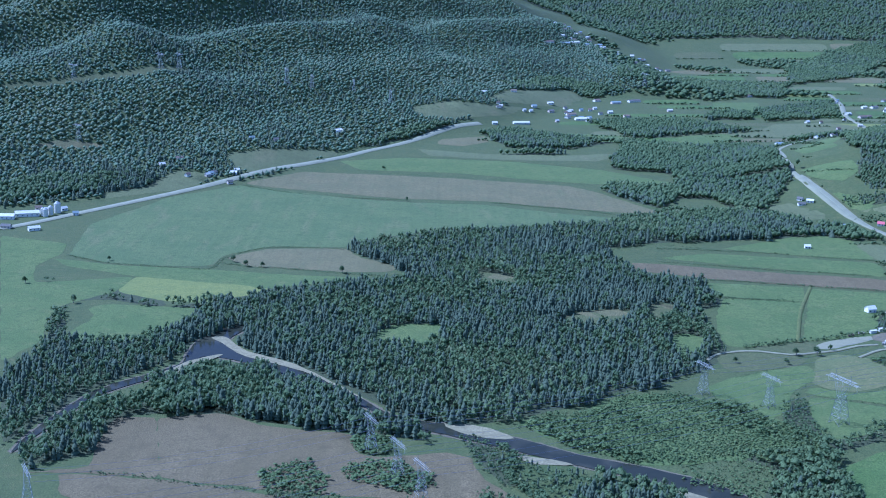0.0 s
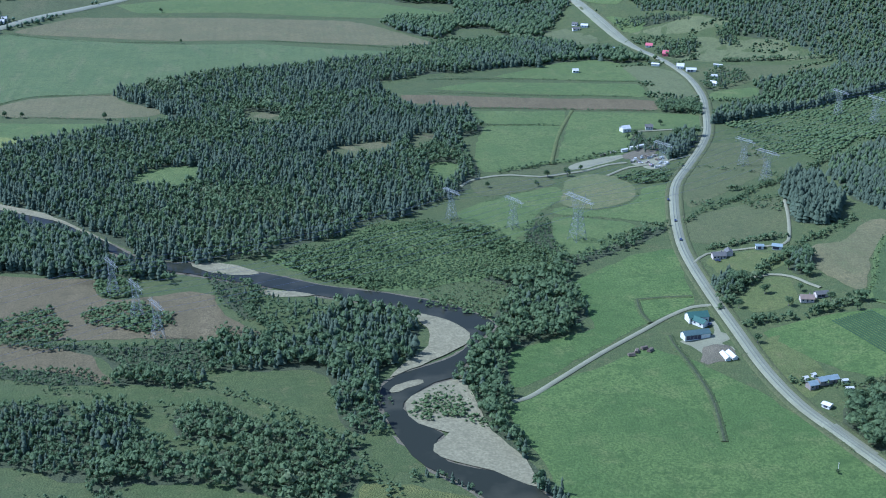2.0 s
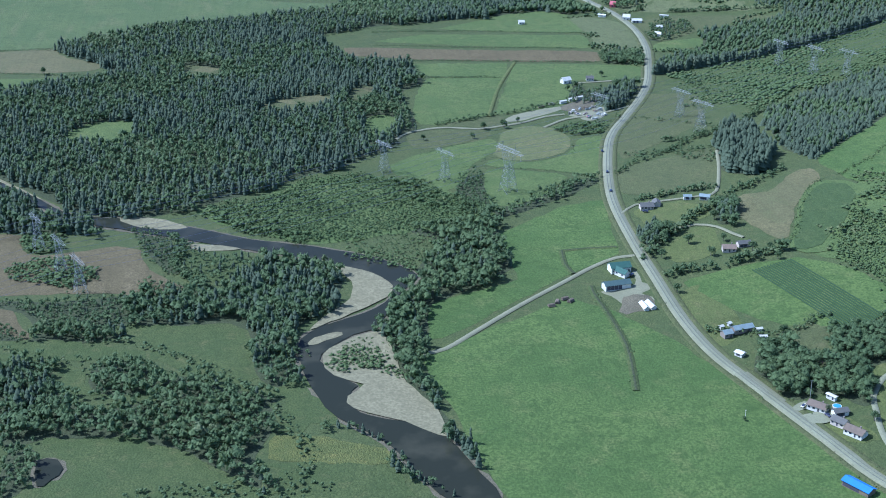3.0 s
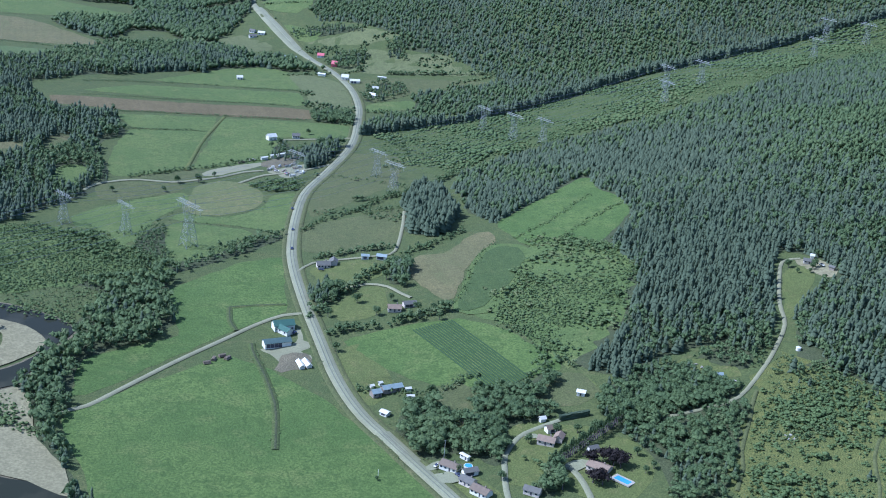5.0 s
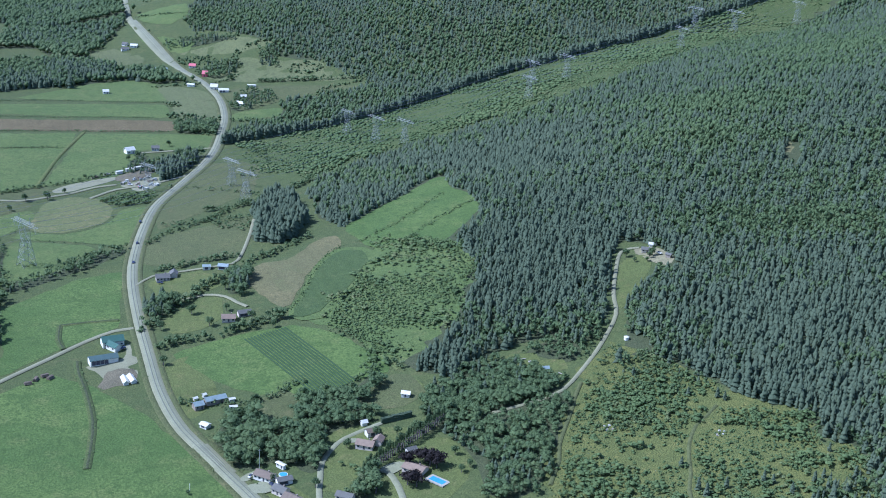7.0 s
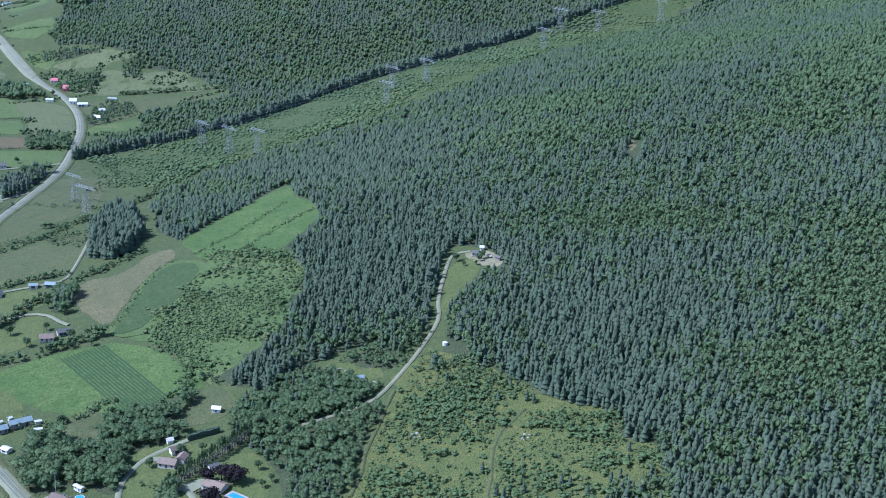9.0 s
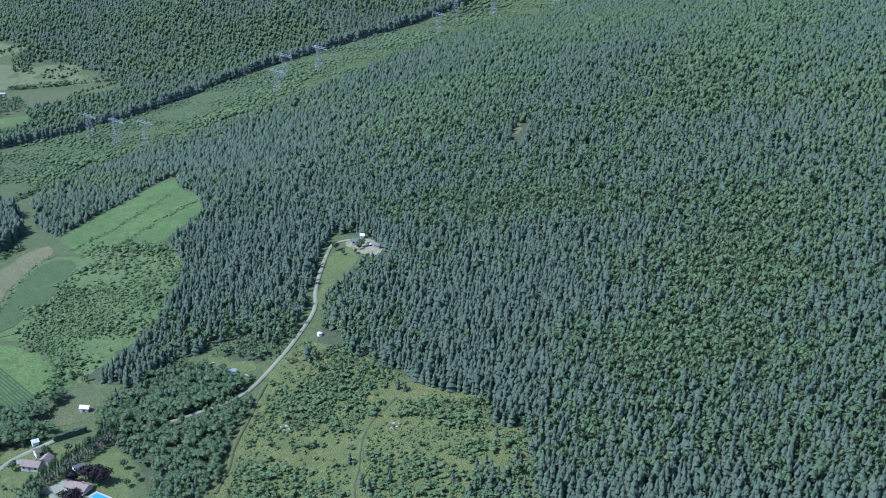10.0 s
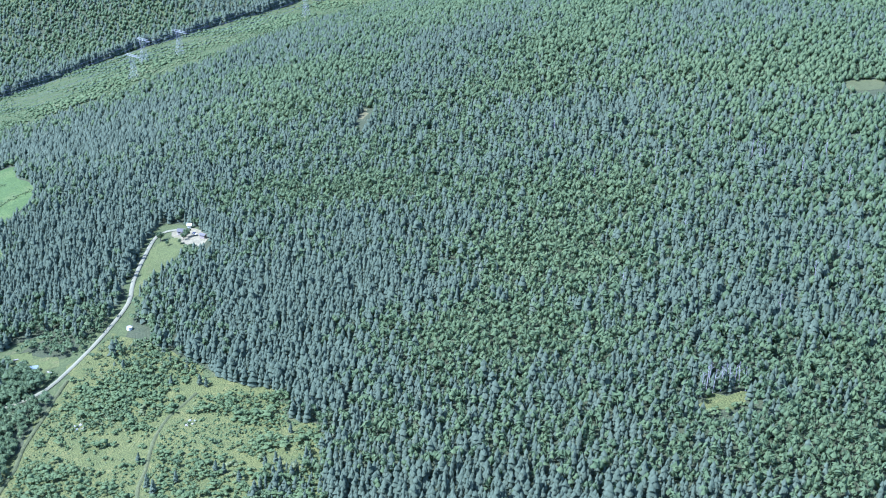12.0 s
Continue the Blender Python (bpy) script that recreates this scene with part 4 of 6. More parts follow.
for i, (key, line) in enumerate(ROAD_PLAN.items()):
    hard = key.startswith(("route", "highway", "res", "pool"))
    if key in ("route", "route_s", "route_n"):
        tagged(ribbon("road_shoulder", line, ROAD_WIDTH[key] + 1.5, GRAVEL, 0.72 + 0.01 * i), "pale gravel road shoulder", "road shoulder", kind="structure")
    if key.startswith("ditch"):
        tagged(ribbon("ditch_bank", line, ROAD_WIDTH[key] + 2.2, FIELD_LOOKS["rough"], 0.7 + 0.01 * i), "rough weedy bank of a field ditch", "ditch bank", kind="structure")
    tagged(ribbon("road", line, ROAD_WIDTH[key], ASPHALT if hard else FIELD_LOOKS["lawn"] if key == "track" else FIELD_LOOKS["olive"] if key in ("shrub_path", "meadow_path") else FOREST_FLOOR if key.startswith("ditch") else GRAVEL, 0.8 + 0.01 * i),
           "pale worn asphalt road" if hard else "trodden grass path" if key in ("shrub_path", "meadow_path", "track") else "dark overgrown drainage ditch" if key.startswith("ditch") else "pale gravel farm lane", "road", kind="structure")


# darker wheel tracks worn into the main road, and weeds along its ditches
TRACK_GREY = paved("worn_wheel_track", (0.134, 0.146, 0.070), (0.160, 0.173, 0.084))
VERGE = []
for key in ("route_s", "route"):
    c = curve(ROAD_PLAN[key], 8)
    d = np.gradient(c, axis=0)
    d /= np.linalg.norm(d, axis=1)[:, None]
    side = np.column_stack([-d[:, 1], d[:, 0]])
    for k in (-1.15, 1.15):
        tagged(ribbon("wheel_track", (c + side * k)[::3].tolist(), 0.8, TRACK_GREY, 0.86, skirt=0.02), "darker worn wheel track on asphalt", "wheel track", kind="structure")
    for k in (-1, 1):
        tagged(ribbon("road_verge", (c + side * k * 5.9)[::3].tolist(), 2.6, FIELD_LOOKS["olive"], 0.66), "rough weedy verge beside the road", "verge", kind="structure")
        VERGE.append(c + side * k * 6.8)


# ---- woods ----
def conifer_shape(rng, sides, tiers, wide=0.24):
    """A spruce or fir: ragged skirts of boughs, one over another, rounding in to the tip. 1 m high."""
    v, f = [], []
    for t in range(tiers):
        low, high = 0.08 + 0.86 * t / tiers, min(1.0, 0.08 + 0.86 * (t + 1.75) / tiers)
        r = wide * (1 - 0.75 * (t / tiers) ** 1.6)
        top = len(v)
        v.append((rng.normal(0, 0.008), rng.normal(0, 0.008), high))
        turn = rng.uniform(0, 6.3)
        for s in range(sides):
            a = turn + 6.2832 * s / sides
            k = r * rng.uniform(0.55, 1.25)
            v.append((k * math.cos(a), k * math.sin(a), low + rng.uniform(-0.06, 0.07)))
        f += [(top, top + 1 + s, top + 1 + (s + 1) % sides) for s in range(sides)]
    return np.array(v), np.array(f)


def broadleaf_shape(rng, leaves, wide=0.36, lobes=1, fine=1.0):
    """A leafy crown: one or more lumpy lobes and many loose sprays of leaves round them. 1 m high."""
    octa = np.array([(1, 0, 0), (0, 1, 0), (-1, 0, 0), (0, -1, 0), (0, 0, 1), (0, 0, -1)], float)
    sides = np.array([(0, 1, 4), (1, 2, 4), (2, 3, 4), (3, 0, 4), (1, 0, 5), (2, 1, 5), (3, 2, 5), (0, 3, 5)])
    tv, tf, seats = [], [], []
    n = 0
    for k in range(lobes):
        a = rng.uniform(0, 6.2832) if lobes > 1 else 0
        out = rng.uniform(0.35, 0.62) if k else rng.uniform(0, 0.2)
        r = rng.uniform(0.46, 0.66) if lobes > 1 else 1.0
        mid = np.array([out * wide * math.cos(a), out * wide * math.sin(a), 0.56 + (rng.uniform(-0.2, 0.16) if k else 0.08)]) if lobes > 1 else np.array([0, 0, 0.56])
        size = np.array([wide, wide, 0.42]) * r
        turn = rng.uniform(0, 1.57)
        v = octa * rng.uniform(0.78, 1.12, (6, 1)) * (1.05 if leaves < 8 else 0.95)
        v = np.column_stack([v[:, 0] * math.cos(turn) - v[:, 1] * math.sin(turn), v[:, 0] * math.sin(turn) + v[:, 1] * math.cos(turn), v[:, 2]])
        tv.append(v * size * 0.9 + mid)
        tf.append((sides if k == 0 else sides[:4]) + n)
        n += 6
        seats.append((mid, size))
    for _ in range(leaves):
        mid, size = seats[rng.integers(lobes)]
        d = rng.normal(0, 1, 3)
        d[2] += 0.35
        d /= np.linalg.norm(d)
        c = d * size * rng.uniform(0.78, 1.06) + mid
        tri = rng.normal(0, 1, (3, 3))
        tri -= tri.mean(0)
        tri -= 0.6 * (tri @ d)[:, None] * d
        tri *= rng.uniform(0.10, 0.16) * min(1.0, 1.6 * wide / 0.36) * (0.72 if leaves > 60 else 0.8 if leaves > 30 else 0.9 if leaves > 16 else 1.15) * fine / np.abs(tri).max()
        tv.append(c + tri)
        tf.append(np.array([[n, n + 1, n + 2]]))
        n += 3
    return np.concatenate(tv), np.concatenate(tf)


def clump_shape(rng):
    """A far tree: a rough eight-sided crown. 1 m high."""
    v = np.array([(1, 0, 0), (0, 1, 0), (-1, 0, 0), (0, -1, 0), (0, 0, 1), (0, 0, -1)]) * rng.uniform(0.75, 1.2, (6, 1)) * (0.42, 0.42, 0.45) + (0, 0, 0.52)
    f = np.array([(0, 1, 4), (1, 2, 4), (2, 3, 4), (3, 0, 4), (1, 0, 5), (2, 1, 5), (3, 2, 5), (0, 3, 5)])
    return v + rng.normal(0, 0.03, v.shape), f


def scatter(poly, gap, rng, keep_out=(), loose=0.42, ragged=5.0, clear=(0, 9, 18)):
    """Plan points all over an outline with an uneven edge, roughly gap metres apart, clear of other outlines and of a strip south of them."""
    rim = np.array(poly, float)
    lo, hi = rim.min(0) - 2 * ragged, rim.max(0) + 2 * ragged
    gx, gy = np.meshgrid(np.arange(lo[0], hi[0], gap), np.arange(lo[1], hi[1], gap * 0.87))
    gx[::2] += gap / 2
    px = gx.ravel() + rng.uniform(-loose, loose, gx.size) * gap
    py = gy.ravel() + rng.uniform(-loose, loose, gx.size) * gap
    wx = ragged * (np.sin(py / 9 + px / 31) + np.sin(py / 23 - px / 17)) + rng.normal(0, ragged / 2, len(px))
    wy = ragged * (np.sin(px / 8 - py / 37) + np.sin(px / 21 + py / 19)) + rng.normal(0, ragged / 2, len(px))
    ok = inside(px + wx, py + wy, rim)
    px, py = px[ok], py[ok]
    for other in keep_out:
        a, b = other.min(0) - 25, other.max(0) + 5
        box_in = np.where((px > a[0]) & (px < b[0]) & (py > a[1]) & (py < b[1]))[0]
        hit = np.zeros(len(box_in), bool)
        for d in clear:
            hit |= inside(px[box_in] + 0.2 * d, py[box_in] + 0.98 * d, other)
        ok = np.ones(len(px), bool)
        ok[box_in[hit]] = False
        px, py = px[ok], py[ok]
    return px, py


def plant(name, px, py, shapes, material, tall, rng, spread=(0.85, 1.2), tint=None, sink=0.3, vary=(0.68, 1.18), grow=1.0):
    """All the plants of one kind in a stand, joined."""
    n = len(px)
    if n == 0:
        return None
    z = height(px, py) - sink
    h = rng.uniform(*tall, n) * rng.uniform(*vary, n) * grow
    w = h * rng.uniform(*spread, n)
    a = rng.uniform(0, 6.2832, n)
    tone = rng.uniform(0, 1, n) if tint is None else tint
    which = rng.integers(len(shapes), size=n)
    V, F, T = [], [], []
    base = 0
    for k, (sv, sf) in enumerate(shapes):
        m = which == k
        c, s = np.cos(a[m])[:, None], np.sin(a[m])[:, None]
        x = (sv[:, 0] * c - sv[:, 1] * s) * w[m][:, None] + px[m][:, None]
        y = (sv[:, 0] * s + sv[:, 1] * c) * w[m][:, None] + py[m][:, None]
        zz = sv[:, 2] * h[m][:, None] + z[m][:, None]
        V.append(np.stack([x, y, zz], -1).reshape(-1, 3))
        F.append((sf[None] + (base + np.arange(m.sum()) * len(sv))[:, None, None]).reshape(-1, 3))
        T.append(np.repeat(tone[m], len(sv)))
        base += m.sum() * len(sv)
    V, F, T = np.concatenate(V), np.concatenate(F), np.concatenate(T)
    me = bpy.data.meshes.new(name)
    me.vertices.add(len(V))
    me.vertices.foreach_set("co", V.ravel().astype(np.float32))
    me.loops.add(F.size)
    me.loops.foreach_set("vertex_index", F.ravel().astype(np.int32))
    me.polygons.add(len(F))
    me.polygons.foreach_set("loop_start", np.arange(0, F.size, 3, dtype=np.int32))
    me.update(calc_edges=True)
    att = me.attributes.new("tint", "FLOAT", "POINT")
    att.data.foreach_set("value", T.astype(np.float32))
    me.materials.append(material)
    return new(name, me)


def stand(x, y):
    """Slow change of the woods over the land, -1 to 1: where conifers give way to leaf trees."""
    return np.clip(0.5 * np.sin(x / 47 + 1.3 * np.sin(y / 61)) + 0.4 * np.sin(y / 39 - x / 83) + 0.35 * np.sin((x + y) / 23), -1, 1)


rng = np.random.default_rng(7)
SPRUCE = [conifer_shape(rng, 6, 4, w) for w in (0.18, 0.21, 0.24, 0.27) * 2]
SPRUCE_FAR = [conifer_shape(rng, 6, 2, w) for w in (0.30, 0.36, 0.42) * 2]
SPRUCE_HILL = [conifer_shape(rng, 5, 2, w) for w in (0.25, 0.28, 0.32, 0.36) * 2]
MAPLE = [broadleaf_shape(rng, 14, w, 3, 0.9) for w in (0.30, 0.34, 0.38, 0.42) * 3]
MAPLE_HILL = [broadleaf_shape(rng, 4, w) for w in (0.26, 0.30, 0.34) * 2]
MAPLE_TALL = [broadleaf_shape(rng, 8, w, 2) for w in (0.28, 0.32, 0.36) * 3]
MAPLE_NEAR = [broadleaf_shape(rng, 170, w, 7, 0.62) for w in (0.36, 0.40, 0.44, 0.48) * 3]
MAPLE_FAR = [broadleaf_shape(rng, 4, 0.40) for _ in range(6)]
CLUMP = [clump_shape(rng) for _ in range(6)]
BUSH = [broadleaf_shape(rng, 9, w, 3, 0.85) for w in (0.42, 0.52, 0.62) * 5]

road_strips = []
for key, line in ROAD_PLAN.items():
    c = curve(line, 15)
    d = np.gradient(c, axis=0)
    d /= np.linalg.norm(d, axis=1)[:, None]
    s = np.column_stack([-d[:, 1], d[:, 0]]) * (ROAD_WIDTH[key] / 2 + 2)
    road_strips.append(np.concatenate([c + s, (c - s)[::-1]]))
# the tank at the wood's edge stands clear
road_strips.append(np.array([(580, 668), (598, 668), (598, 692), (580, 692)], float))
TENDED = [edge(l, 15) for plan in (FIELD_PLAN, WATER_PLAN, SAND_PLAN) for key, l in plan.items() if key not in ("rough_a", "rough_b", "rough_e")] + road_strips
OPEN = [edge(l, 15) for key, plan in (("f", FIELD_PLAN), ("w", WATER_PLAN), ("s", SAND_PLAN)) for l in plan.values()] + road_strips
# stand: gap between trees, share of conifers, range of heights, far
WOODS = {
    "hill_main": (4.1, 0.5, (8.5, 12.5), False), "hill_north": (5.6, 0.45, (7, 10.5), True), "copse": (3.6, 1.0, (13, 17), False),
    "grove_dark": (4.0, 0.9, (10, 14), False), "grove_a": (5.5, 0.0, (8, 13), False), "grove_b": (5.5, 0.0, (8, 12), False),
    "grove_d": (4.6, 0.15, (5, 9), False), "grove_e": (4.5, 0.0, (8, 12), False), "river_wood": (4.7, 0.46, (8, 13.5), False), "bank_east": (4.6, 0.08, (8, 13), False), "near_wood": (5.0, 0.06, (7, 12), False), "near_wood_b": (4.8, 0.1, (8, 13), False), "south_wood": (4.8, 0.08, (7, 11), False),
    "hedge_trees": (5.0, 0.1, (6, 9), False), "creek": (4.5, 0.05, (4, 7), False), "grove_road": (5.0, 0.1, (7, 10), False),
    "drive_trees": (3.8, 0.6, (6, 10), False), "edge_mix": (4.6, 0.22, (2.5, 6.5), False), "drive_wood": (4, 0.3, (5, 8), False), "edge_low": (4.4, 0.15, (2.5, 5.5), False), "yard_trees": (5.5, 0.3, (5, 9), False), "west_line": (4.6, 0.05, (5, 9), False), "near_mix_c": (5.2, 0.08, (2.5, 7), False), "near_wood_d": (4.9, 0.08, (7, 11), False), "belt": (3.6, 0.05, (2.5, 6.5), False), "belt_b": (3.4, 0.0, (2, 5), False), "near_wood_c": (4.6, 0.1, (6, 11), False), "near_wood_i": (4.6, 0.06, (4, 8.5), False), "near_wood_g": (4.5, 0.08, (5, 10), False), "near_wood_h": (4.6, 0.08, (5, 9), False), "near_mix_d": (4.8, 0.05, (2.5, 7), False), "belt_c": (3.2, 0.0, (2.5, 5.5), False), "near_wood_e": (4.6, 0.05, (6, 10), False), "near_wood_f": (4.4, 0.1, (6, 10), False), "near_pond": (4.4, 0.05, (5, 9), False), "near_row": (3.8, 0.2, (5, 9), False), "near_mix": (5.2, 0.12, (2.5, 8), False), "near_mix_b": (5.2, 0.12, (2.5, 8), False), "grove_c": (4.4, 0.2, (5, 9), False),
    "bank_line": (4.2, 0.15, (6, 11), False), "near_line": (3.8, 0.4, (5, 9), False), "hamlet_grove": (6, 0.2, (6, 9), False), "hamlet_wood": (5, 0.4, (7, 11), False), "hamlet_trees": (5.5, 0.4, (7, 11), False), "hamlet_row": (5.5, 0.3, (6, 10), False), "far_hills": (13, 0.3, (12, 17), True),
    "edge_front": (4.2, 0.55, (5, 9), False), "bank_wood": (4.6, 0.35, (9, 14), False), "west_bank": (4.8, 0.35, (9, 14), False), "bush_island_a": (2.9, 0.0, (2.2, 5), False), "bush_island_b": (2.9, 0.0, (2.2, 5), False), "bush_island_c": (2.9, 0.0, (2.2, 5), False),
}
BIG = ("hill_main", "hill_north")
for key, line in FOREST_PLAN.items():
    gap, share, tall, far = WOODS.get(key, (3.0, 0.0, (1.6, 5.6), False) if key.startswith("bush") else (6.2, 0.12, (8, 12), True) if key.startswith("far") else (5.0, 0.42, (8, 13), False))
    rim = np.array(line)
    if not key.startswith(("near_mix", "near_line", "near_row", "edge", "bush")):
        # dark floor sheet: shade in the gaps between trees is partly its colour
        tagged(patch("forest_floor", line, FOREST_FLOOR, 0.09, 20, 30), "woodland floor coloured dark to deepen the shade under trees", "forest floor", kind="structure")
    free = key.startswith(("yard", "belt", "hamlet", "edge", "drive", "bush", "grove", "creek", "hedge"))
    px, py = scatter(rim, gap, rng, road_strips if free else TENDED if key.startswith("near") else OPEN, ragged=2.0 if free or key in ("copse", "hill_main") else 4.0, clear=(0, 7) if free else (0,) if far or key.startswith("near") or key in ("bank_wood", "west_bank", "west_wood", "bank_east", "south_wood", "bank_line") else (0, 9, 18, 27) if key == "river_wood" else (0, 9, 18))
    if key == "river_wood":
        # open ground on the sunny side of the gravel and the clearing
        for name in ("gravel_pit", "gravel_pit_b", "clearing", "clear_e"):
            other = edge({**SAND_PLAN, **FIELD_PLAN}[name], 15)
            shut = np.zeros(len(px), bool)
            for d in (27,):
                shut |= inside(px + 0.1 * d, py + 0.98 * d, other)
            px, py = px[~shut], py[~shut]
    if key.startswith("near_mix"):
        # open glades between clumps
        glade = stand(px * 1.3 + 40, py * 1.3) + rng.normal(0, 0.25, len(px)) > -0.08
        px, py = px[glade], py[glade]
    if key == "hill_main":
        # the upper slope: larger, fewer crowns
        up = np.clip(np.maximum((py - 760) / 500, (px - 780) / 500), 0, 1)
        keep = rng.uniform(0, 1, len(px)) > 0.22 * up
        px, py, up = px[keep], py[keep], up[keep]
    remote = rng.uniform(0, 1, len(px)) < np.clip(1.6 * up, 0, 1) if key == "hill_main" else np.full(len(px), far)
    patchy = stand(px, py)
    if key == "hill_main":
        # an old spruce stand round the hillside house, mixed woods above and beyond it
        share = 0.40 - 0.10 * up + 0.48 / (1 + np.exp((px - 660 - 0.25 * (py - 500) + 60 * stand(px / 2, py / 2)) / 45))
    pick = rng.uniform(0, 1, len(px)) < np.clip(share + 0.45 * patchy * ((np.asarray(share) > 0.05) & (np.asarray(share) < 0.95)), 0, 1)
    tone = np.clip(0.45 - 0.2 * patchy + 0.18 * stand(px / 2.7 + 90, py / 2.7) + rng.normal(0, 0.18, len(px)), 0, 1)
    if key in BIG:
        # on the slopes the leaf trees are nearly as dark as the spruce
        tone = np.where(pick, tone, np.clip(tone - 0.06, 0, 1))
    for name, part_of, near_shapes, far_shapes, skin, spread in (
            ("conifer_wood", pick, SPRUCE, SPRUCE_HILL if key in BIG else SPRUCE_FAR, CONIFER, (0.86, 1.16)),
            ("leafy_wood", ~pick, MAPLE_NEAR if key.startswith("grove") else BUSH + MAPLE if key.startswith("bush") else MAPLE_TALL if key in ("river_wood", "hill_main", "west_wood", "bank_wood", "west_bank") else MAPLE, MAPLE_HILL if key in BIG else MAPLE_FAR, SCRUB if key.startswith("bush") else BROADLEAF, (1.1, 1.75) if key.startswith("bush") else (0.84, 1.12) if key == "hill_main" else (0.85, 1.2))):
        for is_far, shapes in ((False, near_shapes), (True, far_shapes)):
            sel = part_of & (remote == is_far)
            if sel.any():
                k = 0.9 if is_far and key == "hill_main" else 1
                ob = plant(name, px[sel], py[sel], shapes, skin, (tall[0] * k, tall[1] * k), rng, spread, tone[sel], 2.6 if is_far and key in BIG else 0.3, vary=(0.88, 1.1) if is_far else (0.78, 1.12) if key == "hill_main" else (0.68, 1.18))
                tagged(ob, "dense stand of dark green spruce and fir" if name[0] == "c" else "dense stand of leafy green broadleaf trees", "woodland", kind="stuff")
# a tall dark edge of conifers along the north side of the power-line corridor
rim = curve(FOREST_PLAN["hill_north"][:10], 2.6)
rim = np.concatenate([rim + rng.normal(0, 1.2, rim.shape), rim + (0, 3) + rng.normal(0, 1.5, rim.shape)])
tagged(plant("conifer_edge", rim[:, 0], rim[:, 1], SPRUCE, CONIFER, (11, 15), rng, (0.9, 1.2)), "tall dark edge of spruce along the cleared corridor", "woodland", kind="stuff")
SCRUB_GAP = {"corridor_bank": 3.0, "bushes": 2.9, "hill_scrub": 3.5, "corridor_low": 3.0, "corridor_up": 2.9, "hedge_bank": 2.0, "hill_glade": 3.2}
for key, line in SCRUB_PLAN.items():
    px, py = scatter(line, SCRUB_GAP[key], rng, road_strips, 0.6, 7, (0,))
    thick = stand(px * 2.2, py * 2.2) + 0.5 * stand(px * 0.9, py * 0.9) + {"bushes": -0.12, "hill_scrub": 0.60 + 0.50 * np.clip((px - 480) / 60, -0.5, 1), "hedge_bank": 2.0, "corridor_low": 1.1, "corridor_up": 1.3}.get(key, 0.6)
    keep = rng.uniform(-0.5, 0.5, len(px)) < thick
    px, py, thick = px[keep], py[keep], thick[keep]
    if key == "bushes":
        px, py, thick = np.repeat(px, 2), np.repeat(py, 2), np.repeat(thick, 2)
        px, py = px + rng.normal(0, 1.3, len(px)), py + rng.normal(0, 1.3, len(px))
    tone = np.clip(0.5 - 0.3 * stand(px, py) + rng.normal(0, 0.26, len(px)), 0, 1)
    tall = {"bushes": (0.8, 3.4), "hill_scrub": (1.5, 4.6), "hedge_bank": (1.6, 4.2), "corridor_up": (1.0, 3.2)}.get(key, (0.9, 3.9))
    big = rng.uniform(0, 1, len(px)) < np.clip(0.25 * thick, 0, 0.3) if key in ("bushes", "hill_scrub", "corridor_low") else np.zeros(len(px), bool)
    for sel, shapes, grow in ((~big, CLUMP if key == "corridor_up" else BUSH, 1.0), (big, MAPLE, 1.45)):
        if sel.any():
            spread = (0.85, 1.25) if grow > 1 else (1.2, 2.2) if key == "hill_scrub" else (0.9, 1.6) if key != "corridor_up" else (1.4, 2.2)
            tagged(plant("scrub", px[sel], py[sel], shapes, SCRUB if key != "bushes" or grow < 1.2 else BROADLEAF, (tall[0] * grow * grow, tall[1] * grow), rng, spread, tone[sel], grow=1 + 0.45 * stand(px[sel] * 1.6 + 30, py[sel] * 1.6)), "low bright green scrub and young bushes", "scrub", kind="stuff")

weeds = np.concatenate([np.repeat(v, 5, 0) for v in VERGE])
weeds = weeds + rng.normal(0, 1.3, weeds.shape)
weeds = weeds[rng.uniform(-0.3, 0.7, len(weeds)) < stand(weeds[:, 0] * 2, weeds[:, 1] * 2)]
tagged(plant("verge_weeds", weeds[:, 0], weeds[:, 1], CLUMP, SCRUB, (0.25, 0.7), rng, (1.0, 2.2), sink=-0.5), "tall weeds along the road verge", "weeds", kind="stuff")

for key in ("hill_scrub", "corridor_low"):
    wx, wy = scatter(SCRUB_PLAN[key], 2.1, rng, road_strips, 0.6, 5, (0,))
    keep = rng.uniform(-0.2, 0.6, len(wx)) < stand(wx * 2.2, wy * 2.2) + 0.5 * stand(wx * 0.9, wy * 0.9) + (0.9 if key == "corridor_low" else 0)
    tagged(plant("undergrowth", wx[keep], wy[keep], CLUMP, SCRUB, (0.5, 1.6), rng, (1.3, 2.4), sink=-0.3), "low bright undergrowth between bushes", "undergrowth", kind="stuff")
wx, wy = scatter(FIELD_PLAN["flower_meadow"], 2.3, rng, road_strips, 0.6, 3, (0,))
keep = rng.uniform(-0.3, 0.9, len(wx)) < stand(wx * 3, wy * 3)
tagged(plant("meadow_weeds", wx[keep], wy[keep], CLUMP, SCRUB, (0.3, 0.9), rng, (1.6, 3.0), sink=-0.2), "tall weeds and low growth in the meadow", "weeds", kind="stuff")

